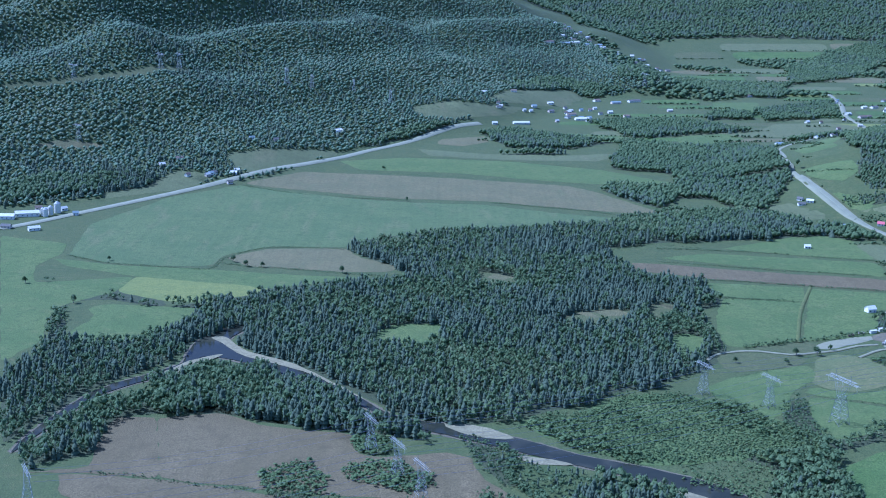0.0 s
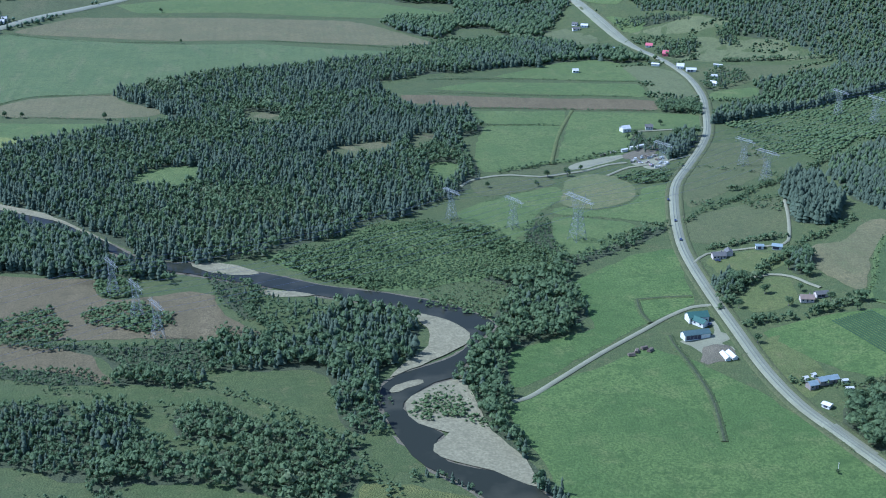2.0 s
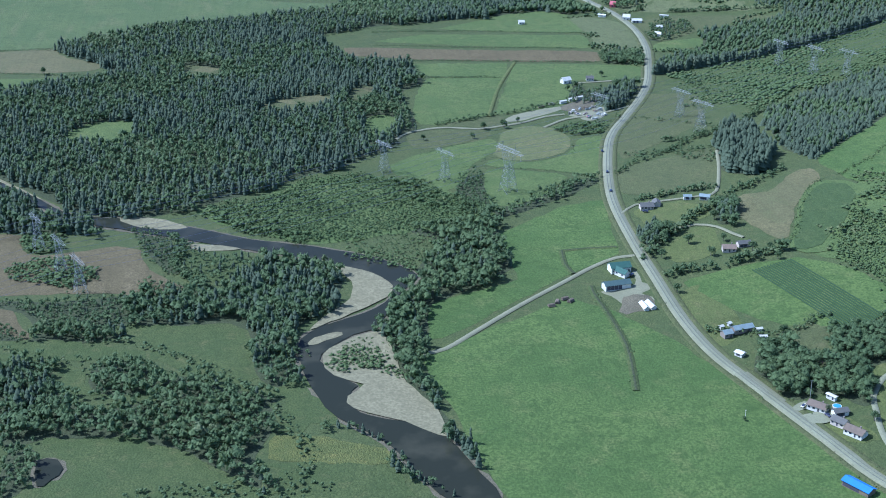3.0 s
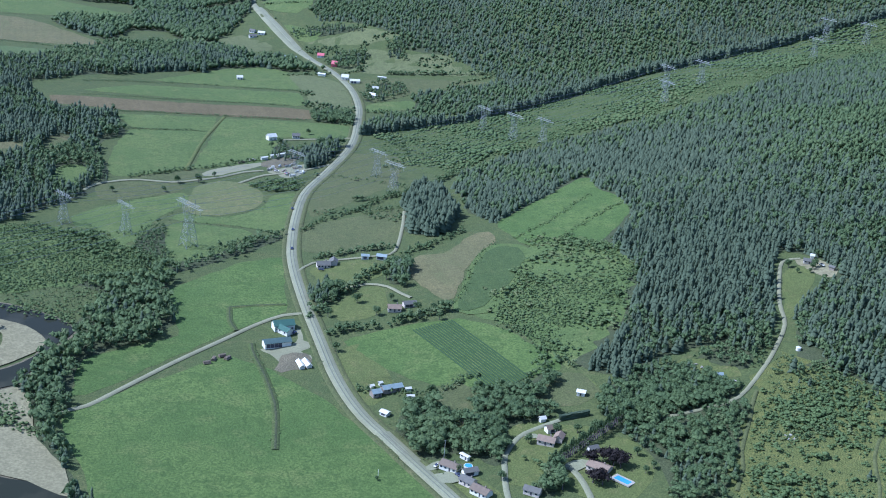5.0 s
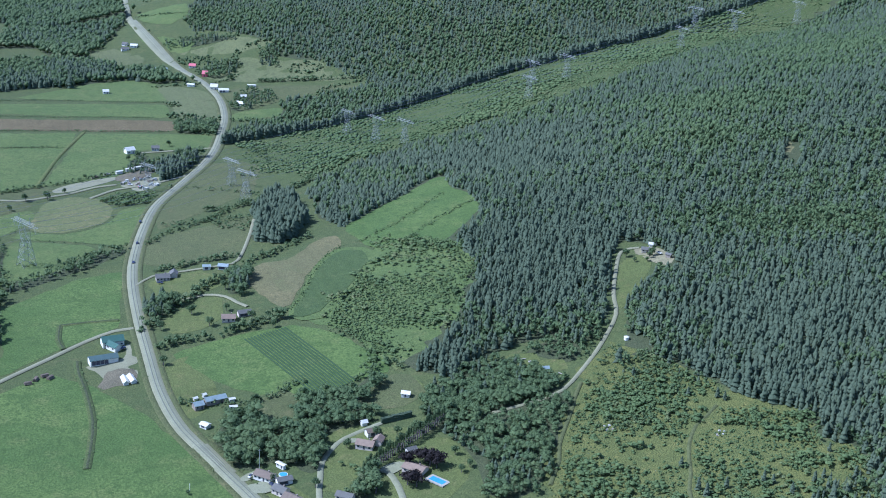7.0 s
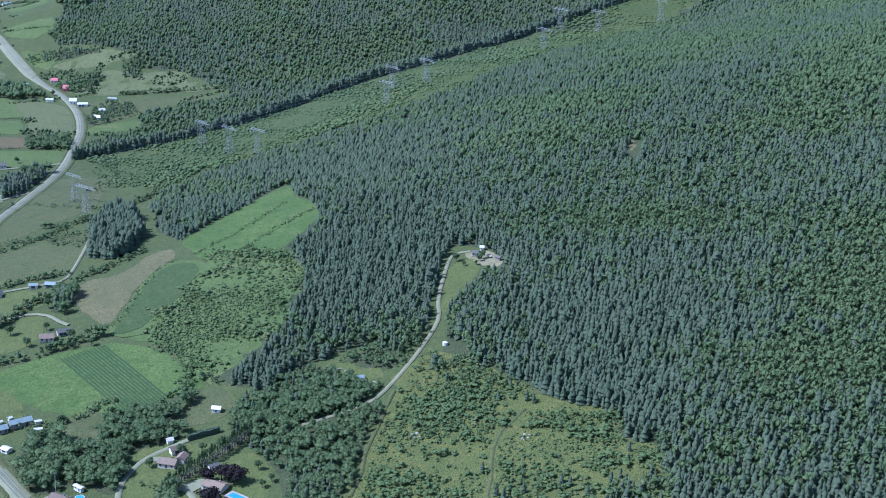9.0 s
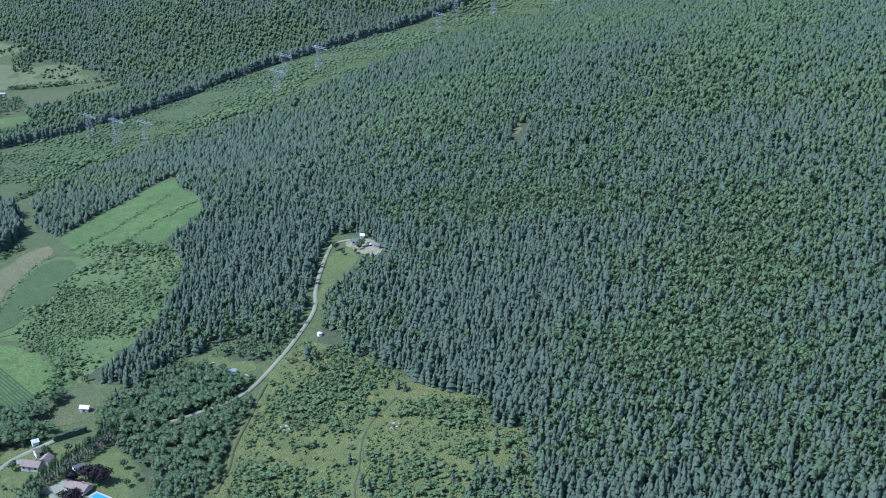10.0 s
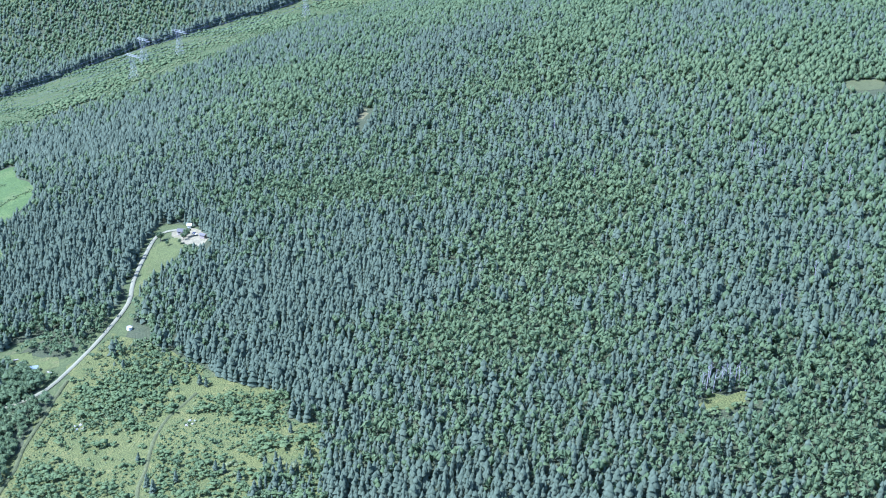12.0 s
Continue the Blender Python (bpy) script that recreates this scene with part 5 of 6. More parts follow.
# bushes in thin ragged lines over the rough pastures
for region in ([(430, 1350), (800, 1500), (760, 2250), (480, 2300), (420, 1700)], [(345, 985), (455, 985), (520, 1330), (390, 1330)], [(-150, 600), (60, 560), (60, 760), (-150, 800)]):
    bx, by = scatter(region, 4.2, rng, road_strips, 0.6, 7, (0,))
    keep = (np.abs(stand(bx / 1.7, by / 1.7)) < 0.07) | (stand(bx * 1.5, by * 1.5) > 0.86)
    tagged(plant("pasture_bushes", bx[keep], by[keep], CLUMP if region[0][1] > 1200 else BUSH, BROADLEAF, (1.2, 4.8), rng, (0.8, 1.4)), "scattered bushes over rough pasture", "scrub", kind="stuff")

# hedgerows: bushes and small trees along the field edges
TALL_HEDGE = {"h1": 3.2, "h3": 3.4, "h4": 3, "f7": 3, "h19": 2.4, "h13": 2.6, "h14": 2.6, "h15": 3, "h18": 3, "h7": 5, "h11": 7, "h12": 3, "h24": 7, "h26": 6, "h8": 4, "h25": 4, "h5": 4, "h9": 5, "h10": 6, "h28": 5, "h29": 6, "h2": 3, "h31": 3.4, "h33": 2.8, "h22": 3.2, "h23": 3.0, "h30": 4, "h34": 5}
for key, line in HEDGE_PLAN.items():
    top = TALL_HEDGE.get(key, 2.2)
    c = curve(line, 1.2)
    rows = 2 if key in TALL_HEDGE else 1
    p = np.repeat(c, rows, 0) + rng.normal(0, 1.7 if key in TALL_HEDGE else 0.8, (len(c) * rows, 2))
    p = p[rng.uniform(0, 1, len(p)) < 0.8 + 0.25 * stand(p[:, 0] * 1.7, p[:, 1] * 1.7)]
    high = rng.uniform(0, 1, len(p)) < (0.45 if top >= 4 else 0.0)
    skin = SCRUB if key in ("h22", "h23", "h31", "h33", "h19") else BROADLEAF
    for sel, shapes, tall in ((~high, BUSH, (top * 0.3, top * 0.75)), (high, MAPLE, (top * 0.8, top * 1.35))):
        if sel.any():
            tagged(plant("hedgerow", p[sel, 0], p[sel, 1], shapes, skin, tall, rng, (0.8, 1.4)), "uneven green hedgerow along a field edge", "hedge", kind="stuff")

spots = np.concatenate([np.linspace(a, b, int(math.dist(a, b) / 4)) for a, b in STRIP_HEDGES])
spots = spots + rng.normal(0, 2.5, spots.shape)
spots = spots[stand(spots[:, 0] * 1.5, spots[:, 1] * 1.5) > -0.3]
tagged(plant("far_hedgerow", spots[:, 0], spots[:, 1], CLUMP, BROADLEAF, (2.5, 6.5), rng, (0.9, 1.6)), "far dark hedgerows between narrow fields", "hedge", kind="stuff")

gx2, gy2 = scatter([(330, 2950), (1500, 2700), (1600, 4150), (260, 4150)], 15, rng, [], clear=(0,))
keep = stand(gx2 / 3.2, gy2 / 2.2) + 0.4 * stand(gx2, gy2) > 0.25
tagged(plant("far_grove", gx2[keep], gy2[keep], CLUMP, BROADLEAF, (8, 13), rng, (1.3, 1.9)), "far dark groves across the upper valley", "woodland", kind="stuff")

# the far mountain woods
FACE = [(-640, 1480), (-430, 1780), (-230, 2120), (-80, 2400), (80, 2750), (300, 2950), (480, 3060), (480, 3250), (250, 3550), (-50, 3750), (-300, 3800), (-800, 3600), (-1150, 3250), (-1200, 2700), (-950, 2300)]
mx, my = scatter(FACE, 7.8, rng, OPEN, clear=(0,))
far = ridges(mx, my) > 3.5
mx, my = mx[far], my[far]
pick = rng.uniform(0, 1, len(mx)) < 0.25 + 0.3 * stand(mx / 2, my / 2)
# tone set high, lightening the leaf colour in place of haze
tone = np.clip(0.62 - 0.3 * stand(mx / 2, my / 2) + rng.normal(0, 0.2, len(mx)), 0, 1)
tagged(plant("mountain_conifers", mx[pick], my[pick], SPRUCE_FAR, CONIFER, (6.5, 9.5), rng, (0.95, 1.25), tone[pick], vary=(0.8, 1.12)), "far dark conifers on the mountain", "woodland", kind="stuff")
tagged(plant("mountain_leaf_trees", mx[~pick], my[~pick], CLUMP, HAZED_LEAF, (5.5, 8), rng, (1.1, 1.4), tone[~pick], vary=(0.8, 1.12)), "far leafy trees on the mountain, leaf colour paled for haze", "woodland", kind="stuff")


# ---- things ----
def plain(name, colour, rough=0.7, metal=0.0, wear=0.75, size=2.0):
    """Paint, roofing or metal with weathering at two scales."""
    m, nodes, links, p = shader(name, rough, metal)
    col = blend(nodes, links, speckle(nodes, links, size, 0.4, 0.75), colour, [v * wear for v in colour])
    col = blend(nodes, links, speckle(nodes, links, size * 0.15, 0.45, 0.8), col, [v * 0.88 for v in colour])
    links.new(col, p.inputs["Base Color"])
    return m


WHITE = plain("white_siding", (0.67, 0.67, 0.45))
CREAM = plain("cream_siding", (0.52, 0.47, 0.30))
BRICKY = plain("brick_veneer", (0.24, 0.21, 0.13))
GREY_ROOF = plain("grey_shingles", (0.112, 0.114, 0.072), 0.9)
BROWN_ROOF = plain("brown_shingles", (0.145, 0.116, 0.060), 0.9)
PINK_ROOF = plain("faded_red_shingles", (0.205, 0.158, 0.082), 0.9)
GREEN_ROOF = plain("green_metal_roof", (0.035, 0.10, 0.052), 0.85)
BLUE_ROOF = plain("blue_metal_roof", (0.21, 0.27, 0.20), 0.55)
SLATE_ROOF = plain("slate_green_roof", (0.06, 0.105, 0.07), 0.85)
RED_ROOF = plain("red_metal_roof", (0.5, 0.12, 0.1), 0.6)
TIN = plain("bright_tin", (0.56, 0.57, 0.38), 0.5)
GLASS_DARK = plain("dark_window_glass", (0.03, 0.04, 0.05), 0.15)
DOOR_DARK = plain("dark_door", (0.06, 0.06, 0.06), 0.6)
STEEL = plain("galvanised_steel", (0.27, 0.30, 0.21), 0.6)
CABLE = plain("cable", (0.16, 0.17, 0.18), 0.6)
BARK = plain("bark", (0.12, 0.1, 0.08), 0.95)
PALE_BARK = plain("pale_bark", (0.30, 0.29, 0.23), 0.9)
CONCRETE = plain("pale_concrete", (0.31, 0.30, 0.19), 0.9)
RUBBER = plain("rubber", (0.03, 0.03, 0.03), 0.8)
POOL_BLUE = plain("pool_water", (0.07, 0.27, 0.33), 0.1, wear=0.9)
TIMBER = plain("stacked_timber", (0.17, 0.14, 0.07), 0.9)


def empty(name, m, label, category, group=""):
    ob = new(name)
    ob.matrix_world = m
    return tagged(ob, label, category, group)


def part(name, bm, material, parent, label=""):
    """Links a bmesh as one mesh under a thing or a part."""
    bmesh.ops.recalc_face_normals(bm, faces=bm.faces)
    me = bpy.data.meshes.new(name)
    bm.to_mesh(me)
    bm.free()
    me.materials.append(material)
    ob = new(name, me)
    ob.parent = parent
    return tagged(ob, label) if label else ob


def box(bm, x0, x1, y0, y1, z0, z1):
    v = [bm.verts.new(p) for p in ((x0, y0, z0), (x1, y0, z0), (x1, y1, z0), (x0, y1, z0), (x0, y0, z1), (x1, y0, z1), (x1, y1, z1), (x0, y1, z1))]
    for f in ((3, 2, 1, 0), (4, 5, 6, 7), (0, 1, 5, 4), (1, 2, 6, 5), (2, 3, 7, 6), (3, 0, 4, 7)):
        bm.faces.new([v[i] for i in f])
    return bm


def strut(bm, a, b, w):
    """A slim square bar from a to b."""
    a, b = Vector(a), Vector(b)
    d = (b - a).normalized()
    s = d.orthogonal().normalized() * w / 2
    t = d.cross(s)
    v = [bm.verts.new(p + q) for p in (a, b) for q in (s + t, t - s, -s - t, s - t)]
    for i in range(4):
        bm.faces.new((v[i], v[(i + 1) % 4], v[4 + (i + 1) % 4], v[4 + i]))
    bm.faces.new(v[3::-1])
    bm.faces.new(v[4:])


def drum(bm, r, z0, z1, sides=14, r2=None):
    low = [bm.verts.new((r * math.cos(6.2832 * i / sides), r * math.sin(6.2832 * i / sides), z0)) for i in range(sides)]
    k = r if r2 is None else r2
    top = [bm.verts.new((k * math.cos(6.2832 * i / sides), k * math.sin(6.2832 * i / sides), z1)) for i in range(sides)]
    for i in range(sides):
        bm.faces.new((low[i], low[(i + 1) % sides], top[(i + 1) % sides], top[i]))
    bm.faces.new(top)
    bm.faces.new(low[::-1])
    return bm


def gable_walls(bm, L, W, h, rise):
    """Walls with gable ends, ridge along x, sunk a little into the ground."""
    pts = [(-W / 2, -0.6), (W / 2, -0.6), (W / 2, h), (0, h + rise), (-W / 2, h)]
    a = [bm.verts.new((-L / 2, y, z)) for y, z in pts]
    b = [bm.verts.new((L / 2, y, z)) for y, z in pts]
    bm.faces.new(a)
    bm.faces.new(b[::-1])
    for i in range(5):
        bm.faces.new((a[i], a[(i + 1) % 5], b[(i + 1) % 5], b[i]))
    return bm


def roof_slabs(bm, L, W, h, rise, over=0.5, thick=0.18):
    """Two roof slopes with eaves and thickness."""
    run = W / 2 + over
    drop = rise * over / (W / 2)
    for s in (-1, 1):
        low, top = (s * run, h - drop + 0.06), (0, h + rise + 0.06)
        ring = [low, top, (0, top[1] + thick), (low[0], low[1] + thick)]
        a = [bm.verts.new((-L / 2 - over, y, z)) for y, z in ring]
        b = [bm.verts.new((L / 2 + over, y, z)) for y, z in ring]
        bm.faces.new(a)
        bm.faces.new(b[::-1])
        for i in range(4):
            bm.faces.new((a[i], a[(i + 1) % 4], b[(i + 1) % 4], b[i]))
    return bm


def window(parent, x, y, z, w, h, side):
    """A framed window on the long wall; side is -1 or 1."""
    frame_ob = part("window", box(bmesh.new(), x - w / 2 - 0.1, x + w / 2 + 0.1, y - 0.04, y + 0.06, z - 0.1, z + h + 0.1), WHITE, parent, "white window frame")
    yy = y + side * 0.055
    part("pane", box(bmesh.new(), x - w / 2, x + w / 2, yy - 0.03, yy + 0.03, z, z + h), GLASS_DARK, frame_ob, "dark glass pane")


def building(x, y, turn, L, W, h, rise, wall, roof, label, category="house", name="house", windows=3, door=True, chimney=False, big_doors=0, group=""):
    L, W, h, rise = L * 0.84, W * 0.8, h * 0.9, rise * 0.85
    ob = empty(name, pose(x, y, float(height(x, y)) + 0.5, 0, 0, turn), label, category, group)
    part("wall", gable_walls(bmesh.new(), L, W, h, rise), wall, ob)
    r = part("roof", roof_slabs(bmesh.new(), L, W, h, rise), roof, ob)
    for side in (-1, 1):
        for k in range(windows):
            wx = -L / 2 + L * (k + 0.5) / windows
            if door and side == -1 and k == windows // 2:
                part("door", box(bmesh.new(), wx - 0.5, wx + 0.5, -W / 2 - 0.06, -W / 2 + 0.05, 0, 2.05), DOOR_DARK, ob, "dark entrance door")
            else:
                window(ob, wx, side * W / 2, 0.95, 1.4, 1.1, side)
    for k in range(big_doors):
        wx = -L / 2 + L * 0.6 * (k + 0.8) / big_doors
        part("barn_door", box(bmesh.new(), wx - 1.3, wx + 1.3, -W / 2 - 0.06, -W / 2 + 0.05, 0, h * 0.85), DOOR_DARK, ob, "tall dark open barn doorway")
    if chimney:
        part("chimney", box(bmesh.new(), L * 0.2 - 0.4, L * 0.2 + 0.4, 0.3, 1.0, h, h + rise + 1.0), BRICKY, r, "brick chimney")
    return ob


# the white and green farm
building(281, 840, 6, 17, 11, 4.2, 3.0, WHITE, GREEN_ROOF, "white farm barn with a dark green metal roof", "barn", "barn", 4, True)
building(281, 832, -58, 12, 7, 3.2, 2.2, WHITE, GREEN_ROOF, "white barn wing with a dark green roof", "barn", "barn", 2, False)
building(272, 813, 9, 22, 9, 3.8, 2.2, WHITE, SLATE_ROOF, "long white machine shed with green roof and dark doorways", "shed", "machine_shed", 0, False, False, 4)
for x, y, s in ((282, 779, -86), (286.5, 779.5, -82)):
    building(x, y, s, 12, 4.2, 1.4, 1.5, TIN, TIN, "white plastic-covered shelter beside the farm road", "shelter", "farm_shelter", 0, False, group="white shelters")
for x, y, w, c in ((331, 730, 16, BLUE_ROOF), (320, 726.5, 7, BLUE_ROOF)):
    building(x, y, 13, w, 7, 3.0, 1.8, BRICKY, c, "old barn with a pale blue metal roof", "barn", "barn", 2, True)
building(320, 701.5, -53, 6.2, 5.2, 1.9, 0.9, WHITE, TIN, "small garage with a bright white metal roof", "garage", "garage", 0, False, False, 1)
for x, y, s, l in ((320, 737, 20, 2.6), (326, 739.5, 25, 2.4), (341, 727, 7, 4), (340, 717, -5, 5)):
    building(x, y, s, l, 2.4, 1.8, 0.6, TIN, TIN, "small pale garden shed behind the barn", "shed", "garden_shed", 0, False, group="garden sheds")
# houses along the road
building(331, 949, -2, 12, 8.5, 2.8, 2.6, CREAM, GREY_ROOF, "large grey-roofed farmhouse with cream walls", "house", "house", 4, True, True)
building(340, 953, 80, 9, 7, 2.8, 2.2, CREAM, GREY_ROOF, "grey-roofed wing of the farmhouse", "house", "house", 2, False)
building(366, 957, -12, 7, 5, 2.6, 1.2, WHITE, BLUE_ROOF, "outbuilding with a pale blue roof", "shed", "outbuilding", 0, False, False, 1)
building(378, 951, -25, 9, 6, 2.8, 1.6, WHITE, BLUE_ROOF, "workshop with a pale blue roof", "shed", "outbuilding", 0, False, False, 2)
building(362, 847, -10, 11, 8, 2.8, 2.4, CREAM, PINK_ROOF, "bungalow with a faded pinkish roof in a garden", "house", "house", 3, True, True)
building(374, 851, 5, 11, 6.5, 2.6, 1.8, CREAM, GREY_ROOF, "long low garage wing with a grey roof", "garage", "garage", 1, False, False, 2)
building(409, 652, 8, 8, 6, 2.8, 1.8, WHITE, BROWN_ROOF, "white garage with a brown shingle roof", "garage", "garage", 1, False, False, 1)
building(402, 640, -35, 12, 8.5, 2.9, 2.2, CREAM, PINK_ROOF, "bungalow with a faded red shingle roof", "house", "house", 3, True, True)
building(408, 664.5, 8, 4, 3.2, 2.2, 1.3, WHITE, WHITE, "small white garden shed on a lawn", "shed", "garden_shed", 0, True)
building(341, 631, -47, 13, 8.5, 2.9, 2.0, WHITE, BROWN_ROOF, "white bungalow with a brown shingle roof", "house", "house", 4, True, True)
building(350, 622.5, 7, 10, 6, 2.7, 1.5, WHITE, GREY_ROOF, "white garage with a grey roof", "garage", "garage", 1, False, False, 2)
building(346, 613, -55, 10, 7.5, 2.8, 2.0, CREAM, GREY_ROOF, "bungalow with a grey shingle roof", "house", "house", 3, True, True)
building(350, 601, -55, 13, 8.5, 2.9, 2.2, WHITE, BROWN_ROOF, "white house with a brown roof beside the road", "house", "house", 4, True, True)
building(420, 603, -50, 15, 10.5, 2.9, 2.0, CREAM, PINK_ROOF, "house with a faded pink roof under dark trees", "house", "house", 3, True, True)
building(377, 593, -40, 11, 7, 2.7, 1.9, CREAM, GREY_ROOF, "low house with a grey roof among trees", "house", "house", 3, True)
building(410, 641, 55, 8, 6.5, 2.8, 1.9, CREAM, PINK_ROOF, "short wing of a bungalow with a faded red roof", "house", "house", 1, False)
building(424, 623, 13, 7, 5, 2.5, 1.4, WHITE, GREY_ROOF, "small garage with a dark grey roof", "garage", "garage", 0, False, False, 1)
building(441, 686, -30, 6, 4.5, 2.4, 1.4, WHITE, TIN, "small cabin with a pale tin roof in a clearing", "cabin", "cabin", 1, True)
building(663, 805, -30, 6.5, 5, 2.4, 1.6, CREAM, GREY_ROOF, "small house with a pale roof in a hillside clearing", "house", "house", 2, True)
building(671, 812, -30, 3.2, 2.8, 2.3, 1.2, WHITE, TIN, "small pale shed in the hillside clearing", "shed", "garden_shed", 0, False)
building(672, 786, -60, 5, 3, 2.2, 0.9, BRICKY, GREY_ROOF, "low grey-roofed shed on bare ground", "shed", "garden_shed", 0, False)
building(528, 674, -7, 5, 4, 2.4, 1.2, CREAM, BLUE_ROOF, "small shed with a blue roof in a clearing", "shed", "garden_shed", 0, True)
BRIGHT_BLUE = plain("bright_blue_roof", (0.03, 0.17, 0.42), 0.5)
building(331, 553, -60, 19, 8, 3.0, 1.6, TIMBER, BRIGHT_BLUE, "timber open shed with a bright blue metal roof", "shed", "open_shed", 0, False, False, 4)
# the farm yard by the bend, and the hamlet beyond it
building(354, 1335, 19, 11, 9, 4, 3, WHITE, TIN, "white barn with a bright tin roof", "barn", "barn", 2, True)
building(381, 1341, -9, 9, 7, 3, 2.2, WHITE, GREY_ROOF, "white farmhouse with a grey roof", "house", "house", 3, True, True)
for x, y, s, l in ((335, 1262, 22, 8), (345, 1269, 20, 7), (354, 1273, 24, 10)):
    building(x, y, s, l, 3.2, 2.6, 0.5, TIN, TIN, "pale parked trailer in the gravel yard", "trailer", "trailer", 0, False, group="yard trailers")
junk = np.random.default_rng(31)
for x, y in [(347, 1236), (352, 1238), (354, 1234), (360, 1241), (359, 1227), (359, 1215), (349, 1209), (348, 1219), (365, 1231), (364, 1213), (339, 1231), (334, 1226), (339, 1223), (311, 1252), (323, 1260), (352, 1203)]:
    heap = empty("scrap_heap", pose(x, y, float(height(x, y)) + 0.5, 0, 0, float(junk.uniform(0, 90))), "low heap of scrap and old timber in a yard", "scrap heap", "scrap heaps in the yard")
    stuff_of = (TIMBER, CONCRETE, STEEL, BRICKY, TIN)[int(junk.integers(5))]
    for _ in range(6):
        a, b, w = junk.uniform(-2.6, 2.6), junk.uniform(-2.0, 2.0), junk.uniform(0.5, 1.4)
        bm = box(bmesh.new(), a - w, a + w, b - 0.6 * w, b + 0.6 * w, -0.4, junk.uniform(0.5, 1.8))
        for v in bm.verts:
            v.co += Vector(junk.normal(0, 0.14, 3))
        part("piece", bm, stuff_of, heap)
building(488, 1595, -20, 10, 9, 4, 3.4, WHITE, TIN, "white barn with a tin roof by the road", "barn", "barn", 2, True)
building(496, 1577, -8, 14, 7, 3, 2, WHITE, TIN, "long white farm shed", "shed", "machine_shed", 0, False, False, 2)
building(464, 1621, -30, 11, 5, 2.6, 1.0, WHITE, TIN, "low white farm shed by the road", "shed", "machine_shed", 0, False)
building(533, 1588, -23, 12, 3.4, 2.8, 0.5, TIN, TIN, "long white parked trailer on a field", "trailer", "trailer", 0, False)
for x, y, s, l, r in ((512, 1538, 3, 9, TIN), (503, 1509, -40, 11, TIN), (411, 1842, 3, 12, GREY_ROOF), (424, 1848, -20, 11, TIN), (360, 1608, -1, 8, TIN), (414, 1863, -40, 9, GREY_ROOF)):
    building(x, y, s, l, 7, 3, 2.2, WHITE, r, "white country house near the road", "house", "house", 2, True, group="houses along the road")
building(490, 1669, -26, 8, 7, 4, 4, RED_ROOF, RED_ROOF, "small bright red barn", "barn", "barn", 1, True)
building(483, 1723, -22, 10, 7, 3, 3, WHITE, RED_ROOF, "white house with a red roof", "house", "house", 2, True)
building(443, 1724, -11, 18, 8, 3.2, 1.6, WHITE, BLUE_ROOF, "long building with a pale blue roof", "shed", "machine_shed", 0, False, False, 3)
# the grain farm and houses at the foot of the mountain
building(-592, 1663, 19, 34, 11, 4.5, 3, WHITE, TIN, "long white cattle barn", "barn", "barn", 5, True)
building(-611, 1646, 5, 20, 10, 4, 3, WHITE, TIN, "white barn beside grain silos", "barn", "barn", 3, True)
building(-562, 1590, 30, 16, 8, 3.2, 2.4, WHITE, TIN, "pale farmhouse at the grain farm", "house", "house", 3, True)
building(-597, 1597, -9, 14, 8, 3.2, 2.4, CREAM, GREY_ROOF, "farmhouse with a grey roof", "house", "house", 3, True)
for x, y, r, h in ((-570, 1665, 3.2, 9), (-561, 1686, 4.2, 12), (-566, 1674, 3.2, 10), (-574, 1668, 2.6, 9)):
    ob = empty("grain_silo", pose(x, y, float(height(x, y))), "round pale steel grain silo with a domed cap", "silo", "grain silos")
    part("shell", drum(bmesh.new(), r, -0.5, h), TIN, ob)
    part("cap", drum(bmesh.new(), r * 1.02, h, h + r * 0.6, 14, r * 0.25), STEEL, ob, "domed steel cap")
FAR = ((-404, 1917, 41, 10), (-478, 1920, 44, 11), (-460, 1952, 43, 13), (-255, 2246, 44, 17), (-374, 2085, 33, 10), (-340, 2111, 32, 10), (62, 2524, 13, 36), (165, 2652, 16, 22), (181, 2596, 13, 32), (274, 2840, 20, 24), (316, 2874, 30, 34), (12, 2495, 14, 11), (237, 2867, 30, 16), (-5, 2676, 26, 14))
FAR2 = ((568, 2360, 38, 18), (591, 2352, 30, 16), (627, 2363, 30, 14), (757, 2725, 29, 36), (733, 2760, 40, 18), (482, 2284, 27, 16), (820, 2873, 30, 20), (371, 2743, 19, 12), (586, 3007, 36, 18), (759, 2608, 9, 10), (95, 2686, 21, 12), (381, 3408, 2, 26), (415, 3427, 18, 22), (165, 3343, 40, 40), (235, 3433, 40, 40), (209, 3391, 10, 30))
FAR3 = []
lots = np.random.default_rng(17)
for x0, x1, y0, y1, count, sizes in ((20, 330, 2560, 2780, 26, (7, 8, 9, 11, 14)), (225, 300, 2500, 2600, 6, (7, 9)), (180, 330, 3440, 3640, 22, (9, 11, 14)), (330, 480, 3420, 3520, 12, (9, 11, 14)),
                                     (590, 720, 2400, 2700, 10, (7, 9, 11)), (750, 900, 2700, 3050, 10, (8, 10, 13)), (-615, -515, 1665, 1700, 5, (8, 10)), (-440, -350, 1885, 1960, 6, (8, 9, 12))):
    for _ in range(count):
        FAR3.append((float(lots.uniform(x0, x1)), float(lots.uniform(y0, y1)), float(lots.uniform(0, 60)), int(lots.choice(sizes))))
for i, (x, y, s, l) in enumerate(FAR + FAR2 + tuple(FAR3)):
    building(x, y, s, l, min(11, l * 0.7), 3.2, 2.4, CREAM if i % 4 == 1 else WHITE, (GREY_ROOF, TIN, BROWN_ROOF, TIN, BLUE_ROOF)[i % 5], "far white village building among fields", "house", "house", 2, False, group="village buildings")

